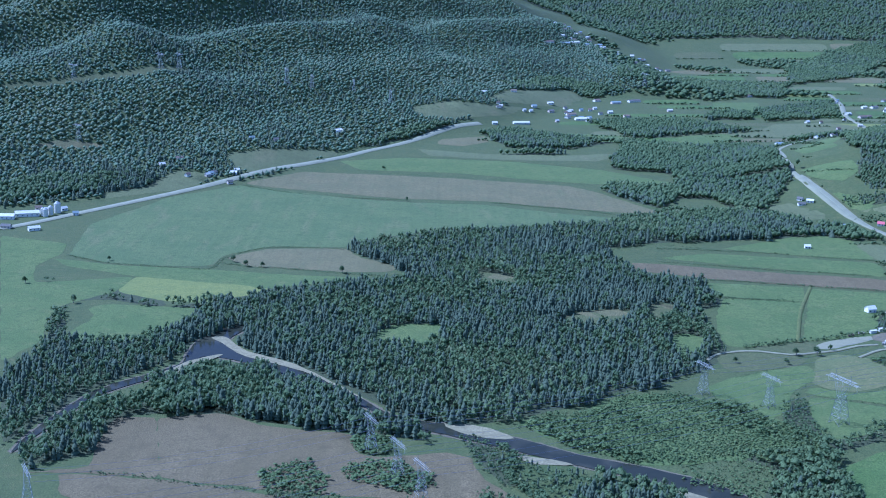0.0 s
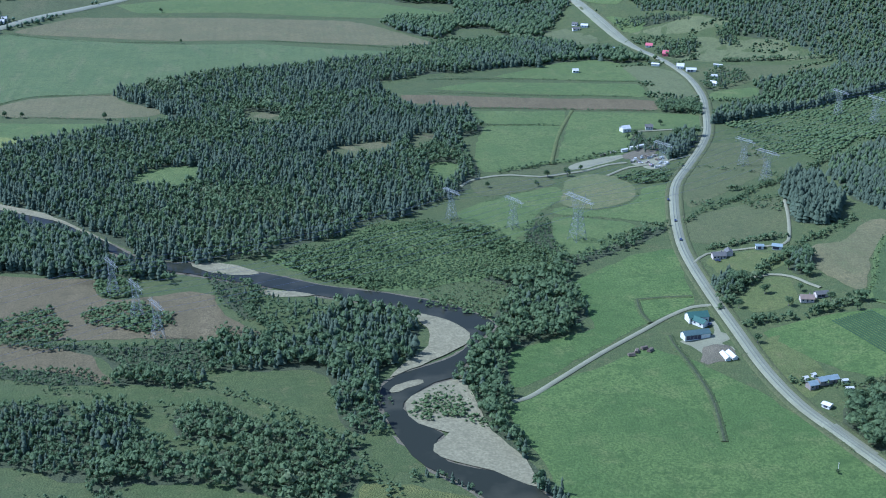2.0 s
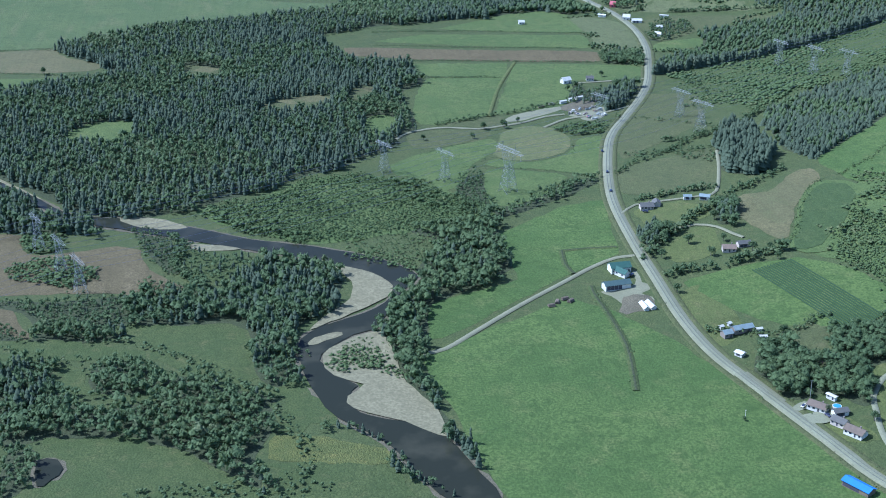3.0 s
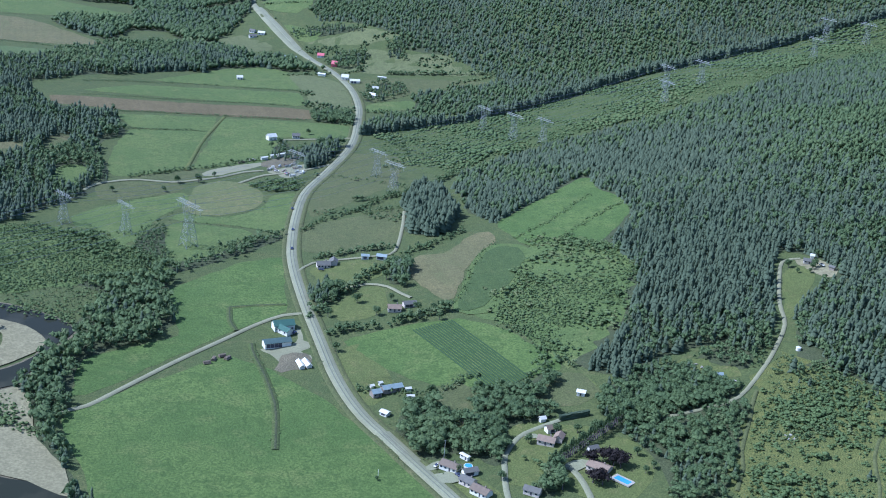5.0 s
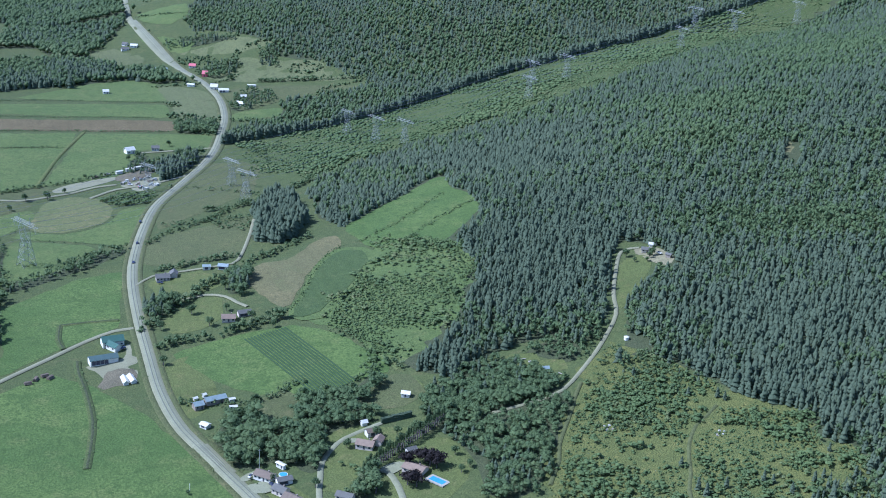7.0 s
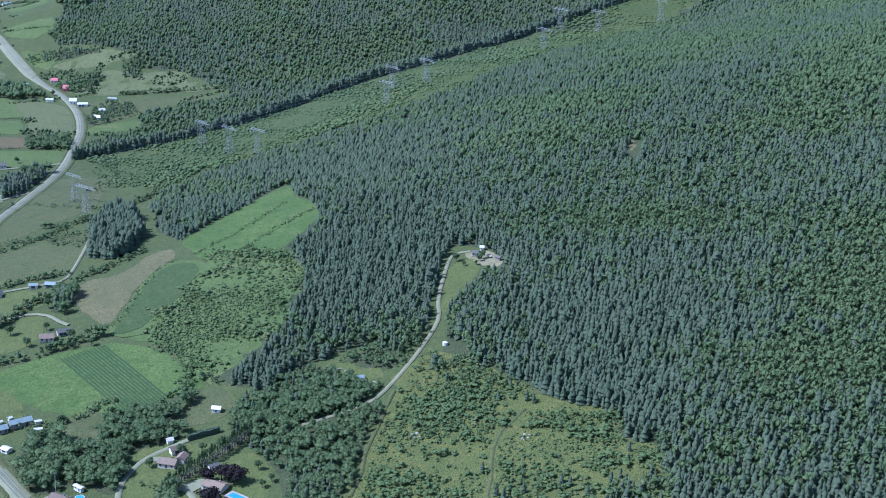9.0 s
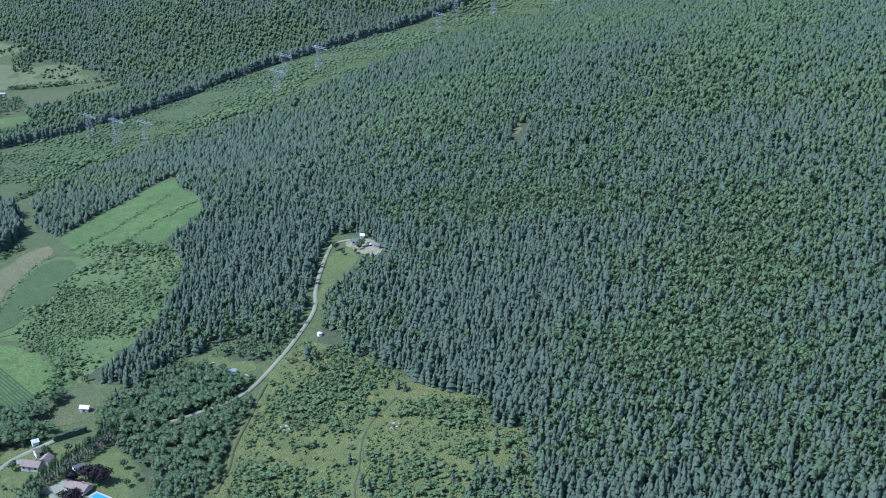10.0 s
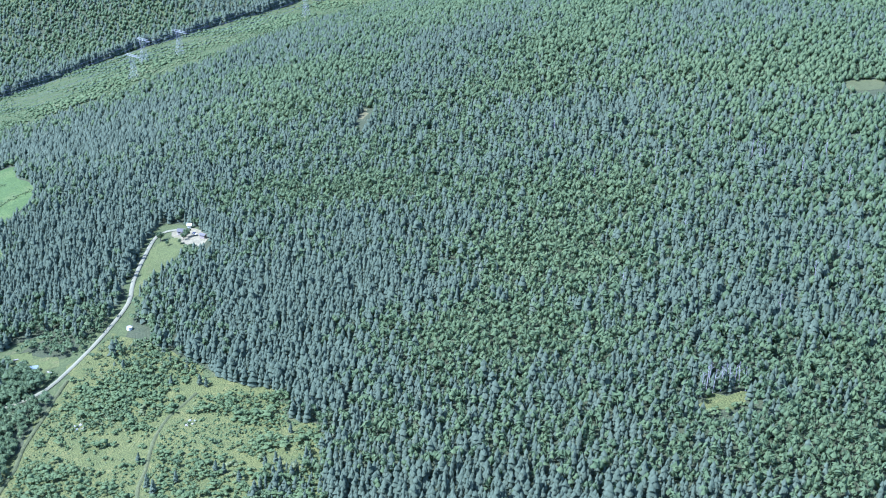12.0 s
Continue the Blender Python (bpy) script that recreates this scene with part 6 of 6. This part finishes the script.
# pools
ob = empty("round_pool", pose(351, 629, float(height(351, 629)) + 0.6), "round above-ground pool with blue water and white wall", "pool")
part("wall", drum(bmesh.new(), 2.6, -0.4, 1.2, 20), WHITE, ob)
part("water", drum(bmesh.new(), 2.35, 1.1, 1.24, 20), POOL_BLUE, ob, "bright blue pool water")
ob = empty("swimming_pool", pose(428, 588, float(height(428, 588)) + 0.9, 0, 0, -58), "bright blue in-ground swimming pool with concrete deck", "pool")
part("deck", box(bmesh.new(), -6.4, 6.4, -3.6, 3.6, -0.5, 0.15), CONCRETE, ob, "pale concrete deck")
part("water", box(bmesh.new(), -4.8, 4.8, -2.2, 2.2, 0.0, 0.2), POOL_BLUE, ob, "bright blue pool water")
# the camper, mast, log heap and pale tank
building(352, 639, -60, 7, 2.6, 2.4, 0.3, WHITE, TIN, "white camper trailer beside a house", "camper", "camper", 2, True)
ob = empty("antenna_mast", pose(340, 641, float(height(340, 641)) + 0.4), "tall thin grey antenna mast by a house", "mast")
bm = bmesh.new()
strut(bm, (0, 0, -0.5), (0, 0, 13), 0.22)
part("pole", bm, STEEL, ob)
bm = bmesh.new()
strut(bm, (-0.9, 0, 12.4), (0.9, 0, 12.4), 0.14)
part("aerial", bm, STEEL, ob)
ob = empty("water_tank", pose(589, 685, float(height(589, 685)) + 0.4), "squat white round tank at the wood's edge", "tank")
part("shell", drum(bmesh.new(), 1.7, -0.5, 1.6), WHITE, ob)
part("lid", drum(bmesh.new(), 1.78, 1.6, 2.0, 14, 0.9), TIN, ob)


# ---- power line towers ----
def lattice_tower():
    """A waisted lattice tower 30 m high with a long cross-beam along y and two earth-wire peaks."""
    ob = empty("power_tower", pose(0, 0, 0), "grey steel lattice power tower with a long cross-beam", "power tower", "power towers")
    base, waist, beam, high = 4.2, 1.9, 26.0, 17.0
    corners = ((1, 1), (1, -1), (-1, -1), (-1, 1))

    def ring(z):
        k = base + (waist - base) * z / high
        return [Vector((a * k, b * k, z)) for a, b in corners]
    for i in range(4):
        bm = bmesh.new()
        strut(bm, ring(-0.8)[i], ring(high)[i], 0.17)
        part("leg", bm, STEEL, ob)
    bm = bmesh.new()
    levels = (0, 5, 9.5, 13.5, high)
    for a, b in zip(levels, levels[1:]):
        p, q = ring(a), ring(b)
        for i in range(4):
            j = (i + 1) % 4
            for s, e in ((p[i], q[j]), (p[j], q[i]), (q[i], q[j])):
                strut(bm, s, e, 0.10)
    part("bracing", bm, STEEL, ob)
    for side in (-1, 1):
        bm = bmesh.new()
        for a in (-1, 1):
            strut(bm, (a * waist, side * waist, high), (a * 0.9, side * 6.2, beam), 0.15)
            strut(bm, (a * waist, side * 0.2, high), (a * 0.9, side * 4.4, beam), 0.11)
            for k in (0.25, 0.5, 0.75):
                z = high + (beam - high) * k
                strut(bm, (a * (waist - k), side * (waist + 4.3 * k), z), (-a * (waist - k), side * (0.2 + 4.2 * k), z), 0.08)
        part("horn", bm, STEEL, ob)
        bm = bmesh.new()
        strut(bm, (0.8, side * 5.6, beam), (0, side * 6.0, beam + 5), 0.13)
        strut(bm, (-0.8, side * 6.4, beam), (0, side * 6.0, beam + 5), 0.13)
        part("peak", bm, STEEL, ob)
    bm = bmesh.new()
    for a in (-0.9, 0.9):
        strut(bm, (a, -13, beam), (a, 13, beam), 0.15)
        strut(bm, (a * 0.6, -10.5, beam + 1.7), (a * 0.6, 10.5, beam + 1.7), 0.13)
        for k in range(-6, 6, 2):
            strut(bm, (a, k * 2.0, beam), (a * 0.6, k * 2.0 + (1 if k % 2 else -1), beam + 1.7), 0.08)
            strut(bm, (a, k * 2.0, beam), (-a, k * 2.0 + 2, beam), 0.07)
    part("crossbeam", bm, STEEL, ob)
    for y in (-11.5, 0, 11.5):
        bm = bmesh.new()
        strut(bm, (0, y - 0.9, beam), (0, y, beam - 3.6), 0.08)
        strut(bm, (0, y + 0.9, beam), (0, y, beam - 3.6), 0.08)
        part("insulator", bm, TIN, ob)
    return ob


# three lines side by side along the cutting; each stop: x, y, height
LINES = (
    ((-340, 830, 28), (-125, 938, 28), (140, 1078, 28), (354, 1195, 28), (585, 1340, 28), (809, 1368, 30), (1082, 1490, 30), (1300, 1590, 30)),
    ((-330, 775, 28), (-104, 893, 28), (188, 1051, 28), (430, 1186, 28), (600, 1284, 30), (846, 1356, 30), (1117, 1453, 30), (1330, 1550, 30)),
    ((-313, 735, 28), (-87, 856, 28), (235, 1017, 40), (432, 1130, 30), (621, 1252, 28), (779, 1306, 28), (1020, 1411, 28), (1191, 1428, 30)),
)
first = lattice_tower()
used = False
for line in LINES:
    stops = []
    for i, (x, y, h) in enumerate(line):
        x0, y0, _ = line[max(0, i - 1)]
        x1, y1, _ = line[min(len(line) - 1, i + 1)]
        turn = math.degrees(math.atan2(y1 - y0, x1 - x0))
        k = h / 30
        m = pose(x, y, float(height(x, y)) + 0.5, 0, 0, turn) @ Matrix.Diagonal((k, k, k, 1))
        stops.append((m, k))
        if not used:
            first.matrix_world = m
            used = True
        else:
            copy_thing(first, m) if abs(first.scale.x - 1) < 1e-6 else copy_thing(first, m @ Matrix.Diagonal((1 / first.scale.x, 1 / first.scale.y, 1 / first.scale.z, 1)))
    for (m0, _), (m1, _) in zip(stops, stops[1:]):
        for y in (-11.5, 0, 11.5):
            a, b = m0 @ Vector((0, y, 22.4)), m1 @ Vector((0, y, 22.4))
            pts = [a.lerp(b, t) - Vector((0, 0, 26 * t * (1 - t))) for t in np.linspace(0, 1, 11)]
            across = (b - a).cross(Vector((0, 0, 1))).normalized() * 0.07
            bm = bmesh.new()
            rings = [[bm.verts.new(p + q) for q in (across, Vector((0, 0, 0.07)), -across, Vector((0, 0, -0.07)))] for p in pts]
            for r, s in zip(rings, rings[1:]):
                for i in range(4):
                    bm.faces.new((r[i], r[(i + 1) % 4], s[(i + 1) % 4], s[i]))
            me = bpy.data.meshes.new("power_cable")
            bm.to_mesh(me)
            bm.free()
            me.materials.append(CABLE)
            tagged(new("power_cable", me), "dark sagging power cable strung between lattice towers", "cable", "power cables")
for x, y, turn, k in ((-664, 2161, 50, 0.9), (-552, 2281, 40, 1), (-529, 2322, 40, 1), (-357, 2398, 20, 1.1), (-314, 2412, 20, 0.9), (-244, 2465, 10, 0.8), (-178, 2464, 10, 1), (-608, 1970, 50, 0.9), (353, 2991, 30, 1.1)):
    m = pose(x, y, float(height(x, y)), 0, 0, turn) @ Matrix.Diagonal((k, k, k, 1))
    copy_thing(first, m @ Matrix.Diagonal((1 / first.scale.x, 1 / first.scale.y, 1 / first.scale.z, 1)))


# bushes left standing round the tower feet
feet = np.array([(x, y) for line in LINES for x, y, _ in line if y < 1500], float)
feet = np.repeat(feet, 12, 0) + np.random.default_rng(5).normal(0, 3.2, (len(feet) * 12, 2))
tagged(plant("tower_scrub", feet[:, 0], feet[:, 1], BUSH, BROADLEAF, (1.0, 2.8), np.random.default_rng(6), (0.9, 1.5)), "low bushes round the feet of power towers", "scrub", kind="stuff")


# ---- single trees ----
def single_tree(kind, label, seed):
    r = np.random.default_rng(seed)
    ob = empty("tree", pose(0, 0, 0), label, "tree")
    bm = bmesh.new()
    drum(bm, 0.035, -0.03, 0.35, 7, 0.022)
    for k in range(3):
        a = 2.1 * k
        strut(bm, (0, 0, 0.25), (0.12 * math.cos(a), 0.12 * math.sin(a), 0.45), 0.02)
    part("trunk", bm, BARK, ob)
    if kind == "conifer":
        v, f = conifer_shape(r, 9, 7)
    elif kind == "poplar":
        v, f = broadleaf_shape(r, 170, 0.085, 5)
    else:
        v, f = broadleaf_shape(r, 260, 0.5 if kind == "purple" else 0.44, 7)
    me = bpy.data.meshes.new("crown")
    me.from_pydata(v.tolist(), [], f.tolist())
    att = me.attributes.new("tint", "FLOAT", "POINT")
    att.data.foreach_set("value", np.clip(r.normal(0.35, 0.2, len(v)), 0, 1).astype(np.float32))
    me.materials.append({"conifer": CONIFER, "purple": PURPLE}.get(kind, BROADLEAF))
    crown = new("crown", me)
    crown.parent = ob
    return ob


def set_trees(first, spots, r):
    for i, (x, y, h) in enumerate(spots):
        m = pose(x, y, float(height(x, y)) + 0.3, 0, 0, r.uniform(0, 360)) @ Matrix.Diagonal((h * r.uniform(0.9, 1.1), h * r.uniform(0.9, 1.1), h, 1))
        if i == 0:
            keep = m
        else:
            copy_thing(first, m)
    first.matrix_world = keep


rr = np.random.default_rng(21)
set_trees(single_tree("leaf", "rounded leafy green tree standing alone", 3), [(340, 870, 8), (348, 844, 7), (364, 865, 6), (371, 907, 8), (379, 901, 7), (381, 891, 6), (317, 877, 8), (309, 795, 7), (315, 852, 7), (395, 1060, 5), (411, 968, 4), (298, 630, 3), (377, 841, 7), (388, 837, 6), (392, 644, 6), (411, 648, 7), (423, 645, 6), (433, 644, 7), (394, 592, 9), (344, 627, 5), (365, 611, 6), (446, 610, 6), (443, 591, 5), (363, 666, 9), (449, 594, 5), (388, 821, 6), (354, 720, 6), (342, 702, 9), (344, 666, 10), (362, 677, 10)], rr)
set_trees(single_tree("leaf", "rounded leafy green tree standing alone", 4), [(-307, 1467, 8), (-290, 1449, 8), (-271, 1446, 7), (-184, 1431, 9), (-440, 1458, 6), (-127, 1812, 6), (-168, 2032, 7), (-435, 1292, 9), (-502, 1359, 8), (-45, 2558, 9), (184, 1162, 6), (229, 1162, 6), (244, 1189, 8), (263, 1190, 9), (279, 1207, 6), (349, 1306, 7), (360, 1315, 8), (302, 1251, 5), (514, 1634, 9), (397, 1354, 7)], rr)
set_trees(single_tree("conifer", "dark pointed spruce standing alone", 13), [(412, 969, 5), (460, 673, 9), (452, 662, 8), (549, 537, 7), (546, 513, 8), (559, 507, 7), (578, 502, 7), (581, 498, 6), (584, 485, 7), (547, 506, 8), (599, 488, 7), (605, 489, 6), (621, 508, 6), (572, 641, 6), (588, 602, 6), (601, 591, 7), (603, 586, 6), (528, 660, 6)], rr)
set_trees(single_tree("purple", "dark purple-leaved tree beside a house", 23), [(418, 611, 10), (425, 610, 11), (429, 604, 11), (432, 601, 10), (412, 592, 10), (416, 588, 10)], rr)
set_trees(single_tree("poplar", "tall slender poplar in a row", 33), [(393 + 1.69 * i, 612 + 1.03 * i, 10 + 3.2 * math.sin(i * 2.4) ** 2) for i in range(36)], rr)
set_trees(single_tree("leaf", "leafy green tree beside the hillside house", 5), [(647, 804, 7), (664, 797, 7), (674, 835, 8), (675, 811, 7), (659, 774, 4), (656, 788, 4), (660, 793, 5), (669, 829, 6), (648, 793, 4)], rr)


PALE_STONE = plain("pale_stone", (0.30, 0.31, 0.22), 0.9)
for x, y in [(532, 597), (532, 593), (535, 596), (534, 589), (536, 592), (531, 592), (584, 558), (584, 554), (586, 556)]:
    bm = bmesh.new()
    bmesh.ops.create_icosphere(bm, subdivisions=2, radius=1)
    size = rr.uniform(0.5, 1.1)
    for v in bm.verts:
        v.co *= size * (0.75 + 0.45 * rr.uniform())
        v.co.z = max(v.co.z * 0.7, -0.2)
    tagged(part("boulder", bm, PALE_STONE, None), "pale weathered boulder in a rough meadow", "boulder", "boulders in the meadow").matrix_world = pose(x, y, float(height(x, y)) + 0.3)

# ---- rows in the crop field, cars, bales ----
ROW_A0 = (366, 810)
ROW_A1 = (395, 816)
ROW_B0 = (392, 706)
ROW_B1 = (418, 719)
ROW_GREEN = turf("crop_row_leaves", (0.042, 0.080, 0.026), (0.050, 0.090, 0.029), (0.062, 0.096, 0.032), 12, 1.5)
ROW_W = 0.30 * math.dist(ROW_A0, ROW_A1) / 13
bed = empty("crop_bed", pose(0, 0, 0), "dark green drilled crop across a field", "crop")
for i in range(14):
    a, b = np.array(ROW_A0) + (np.array(ROW_A1) - ROW_A0) * i / 13, np.array(ROW_B0) + (np.array(ROW_B1) - ROW_B0) * i / 13
    strip = ribbon("crop_row", [tuple(a), tuple((a + b) / 2), tuple(b)], ROW_W, ROW_GREEN, 0.95, 8, skirt=0.1)
    strip.parent = bed


def car(x, y, turn, paint, label):
    ob = empty("car", pose(x, y, float(height(x, y)) + 0.85, 0, 0, turn), label, "car", "cars")
    bm = box(bmesh.new(), -2.2, 2.2, -0.9, 0.9, 0.35, 0.95)
    bmesh.ops.bevel(bm, geom=list(bm.edges), offset=0.12, segments=1, affect="EDGES")
    part("body", bm, paint, ob)
    bm = box(bmesh.new(), -1.4, 1.0, -0.78, 0.78, 0.95, 1.5)
    for v in bm.verts:
        if v.co.z > 1.2:
            v.co.x *= 0.72
            v.co.y *= 0.85
    part("cabin", bm, GLASS_DARK, ob, "dark glass cabin")
    for wx in (-1.4, 1.4):
        for wy in (-0.85, 0.85):
            wheel = part("wheel", drum(bmesh.new(), 0.33, -0.12, 0.12, 12), RUBBER, ob)
            wheel.matrix_local = pose(wx, wy, 0.33, 90)
    return ob


# heaps of logs by the farm
for k, (x, y, turn) in enumerate(((234, 802, 20), (228, 798, 70), (237, 798, 45), (223, 793, 10))):
    ob = empty("log_pile", pose(x, y, float(height(x, y)) + 0.4, 0, 0, turn), "heap of weathered brown logs beside the farm", "log pile", "log piles")
    n = 0
    for layer in range(3):
        for j in range(5 - layer):
            bm = drum(bmesh.new(), 0.32, -2.4, 2.4, 8)
            log = part("log", bm, TIMBER, ob)
            log.matrix_local = pose(0.1 * (j % 2), (j - (4 - layer) / 2) * 0.66, 0.3 + 0.55 * layer, 0, 90, 0)


RED = plain("red_paint", (0.35, 0.05, 0.05), 0.3)
DARK = plain("dark_paint", (0.05, 0.06, 0.08), 0.3)
car(287, 829, 48, DARK, "dark parked car on the farm gravel")
car(334, 635, 42, WHITE, "white car parked on a drive")
car(343, 622, -72, DARK, "dark car parked by a house")
car(334, 1100, 81, DARK, "dark car driving along the country road")
car(324, 1043, 78, DARK, "dark car driving along the country road")
car(315, 996, 78, DARK, "dark car driving along the country road")
car(348, 1209, 36, RED, "red car in the gravel yard")
car(340, 1218, -13, WHITE, "white van in the gravel yard")
car(669, 795, -72, WHITE, "white car by the hillside house")
car(328, 941, -19, DARK, "blue-grey car by the farmhouse")


# dead pale trees standing in the hillside woods
snag = empty("dead_tree", pose(0, 0, 0), "bare pale dead tree standing in woods", "tree", "dead trees")
part("trunk", drum(bmesh.new(), 0.26, -0.5, 14.0, 7, 0.06), PALE_BARK, snag)
for k, (z, turn, long) in enumerate(((7, 0.4, 2.2), (8.5, 2.6, 2.0), (10, 4.4, 1.8), (11.5, 1.3, 1.5), (12.6, 3.6, 1.1))):
    bm = bmesh.new()
    strut(bm, (0, 0, z), (long * math.cos(turn), long * math.sin(turn), z + 0.8 * long), 0.09)
    part("limb", bm, PALE_BARK, snag)
DEAD = [(802, 401), (805, 403), (803, 397), (807, 396), (811, 398), (810, 393), (813, 393), (817, 394), (796, 398), (817, 389), (951, 663), (970, 657), (1017, 622), (1012, 608), (1024, 579), (945, 763), (1004, 573), (948, 835), (1034, 546), (1013, 667), (1030, 662), (1053, 588), (959, 655), (1020, 613), (1022, 623), (912, 662), (907, 555), (926, 459), (961, 470), (883, 439), (832, 515)]
for i, (x, y) in enumerate(DEAD):
    m = pose(x, y, float(height(x, y)), 2.5 * math.sin(i * 2.1), 2.5 * math.cos(i * 1.7), 77 * i)
    if i:
        copy_thing(snag, m)
    else:
        snag.matrix_world = m

# heaps of pale boards in the clearings
for i, (x, y) in enumerate([(522, 695), (524, 690), (525, 687), (533, 595), (535, 591), (581, 555), (535, 666)]):
    ob = empty("board_pile", pose(x, y, float(height(x, y)) + 0.5, 0, 0, 50 * i), "low pile of pale boards lying on grass", "board pile", "board piles")
    for k in range(7):
        part("board", box(bmesh.new(), -1.6, 1.5, -0.14, 0.14, 0, 0.08), CONCRETE, ob).matrix_local = pose(0.2 * math.sin(k * 5), 0.32 * (k % 4) - 0.5, 0.02 + 0.1 * (k // 4), 0, 0, 9 * math.sin(k * 3))


# a clipped hedge beside the lane
hx, hy, turn, long = 417.9, 662.0, -0, 19.0
ob = empty("clipped_hedge", pose(hx, hy, float(height(hx, hy)) + 0.4, 0, 0, turn), "tall clipped dark green hedge beside a lane", "hedge")
bm = box(bmesh.new(), 0, long, -1.1, 1.1, -0.4, 3.0)
bmesh.ops.subdivide_edges(bm, edges=list(bm.edges), cuts=9, use_grid_fill=True)
for v in bm.verts:
    v.co += Vector((rr.normal(0, 0.12), rr.normal(0, 0.16), rr.normal(0, 0.12) if v.co.z > 0 else 0))
    spot = ob.matrix_world @ v.co
    v.co.z += float(height(spot.x, spot.y) - height(hx, hy))
part("leaves", bm, CONIFER, ob)

# a pale post standing in the green field
ob = empty("field_post", pose(299.4, 632.9, float(height(299.4, 632.9)) + 0.4), "pale post standing beside a bush in a field", "post")
part("pole", drum(bmesh.new(), 0.16, -0.6, 4.6, 8, 0.12), WHITE, ob)
part("cap", drum(bmesh.new(), 0.3, 4.6, 4.9, 8, 0.1), TIN, ob)
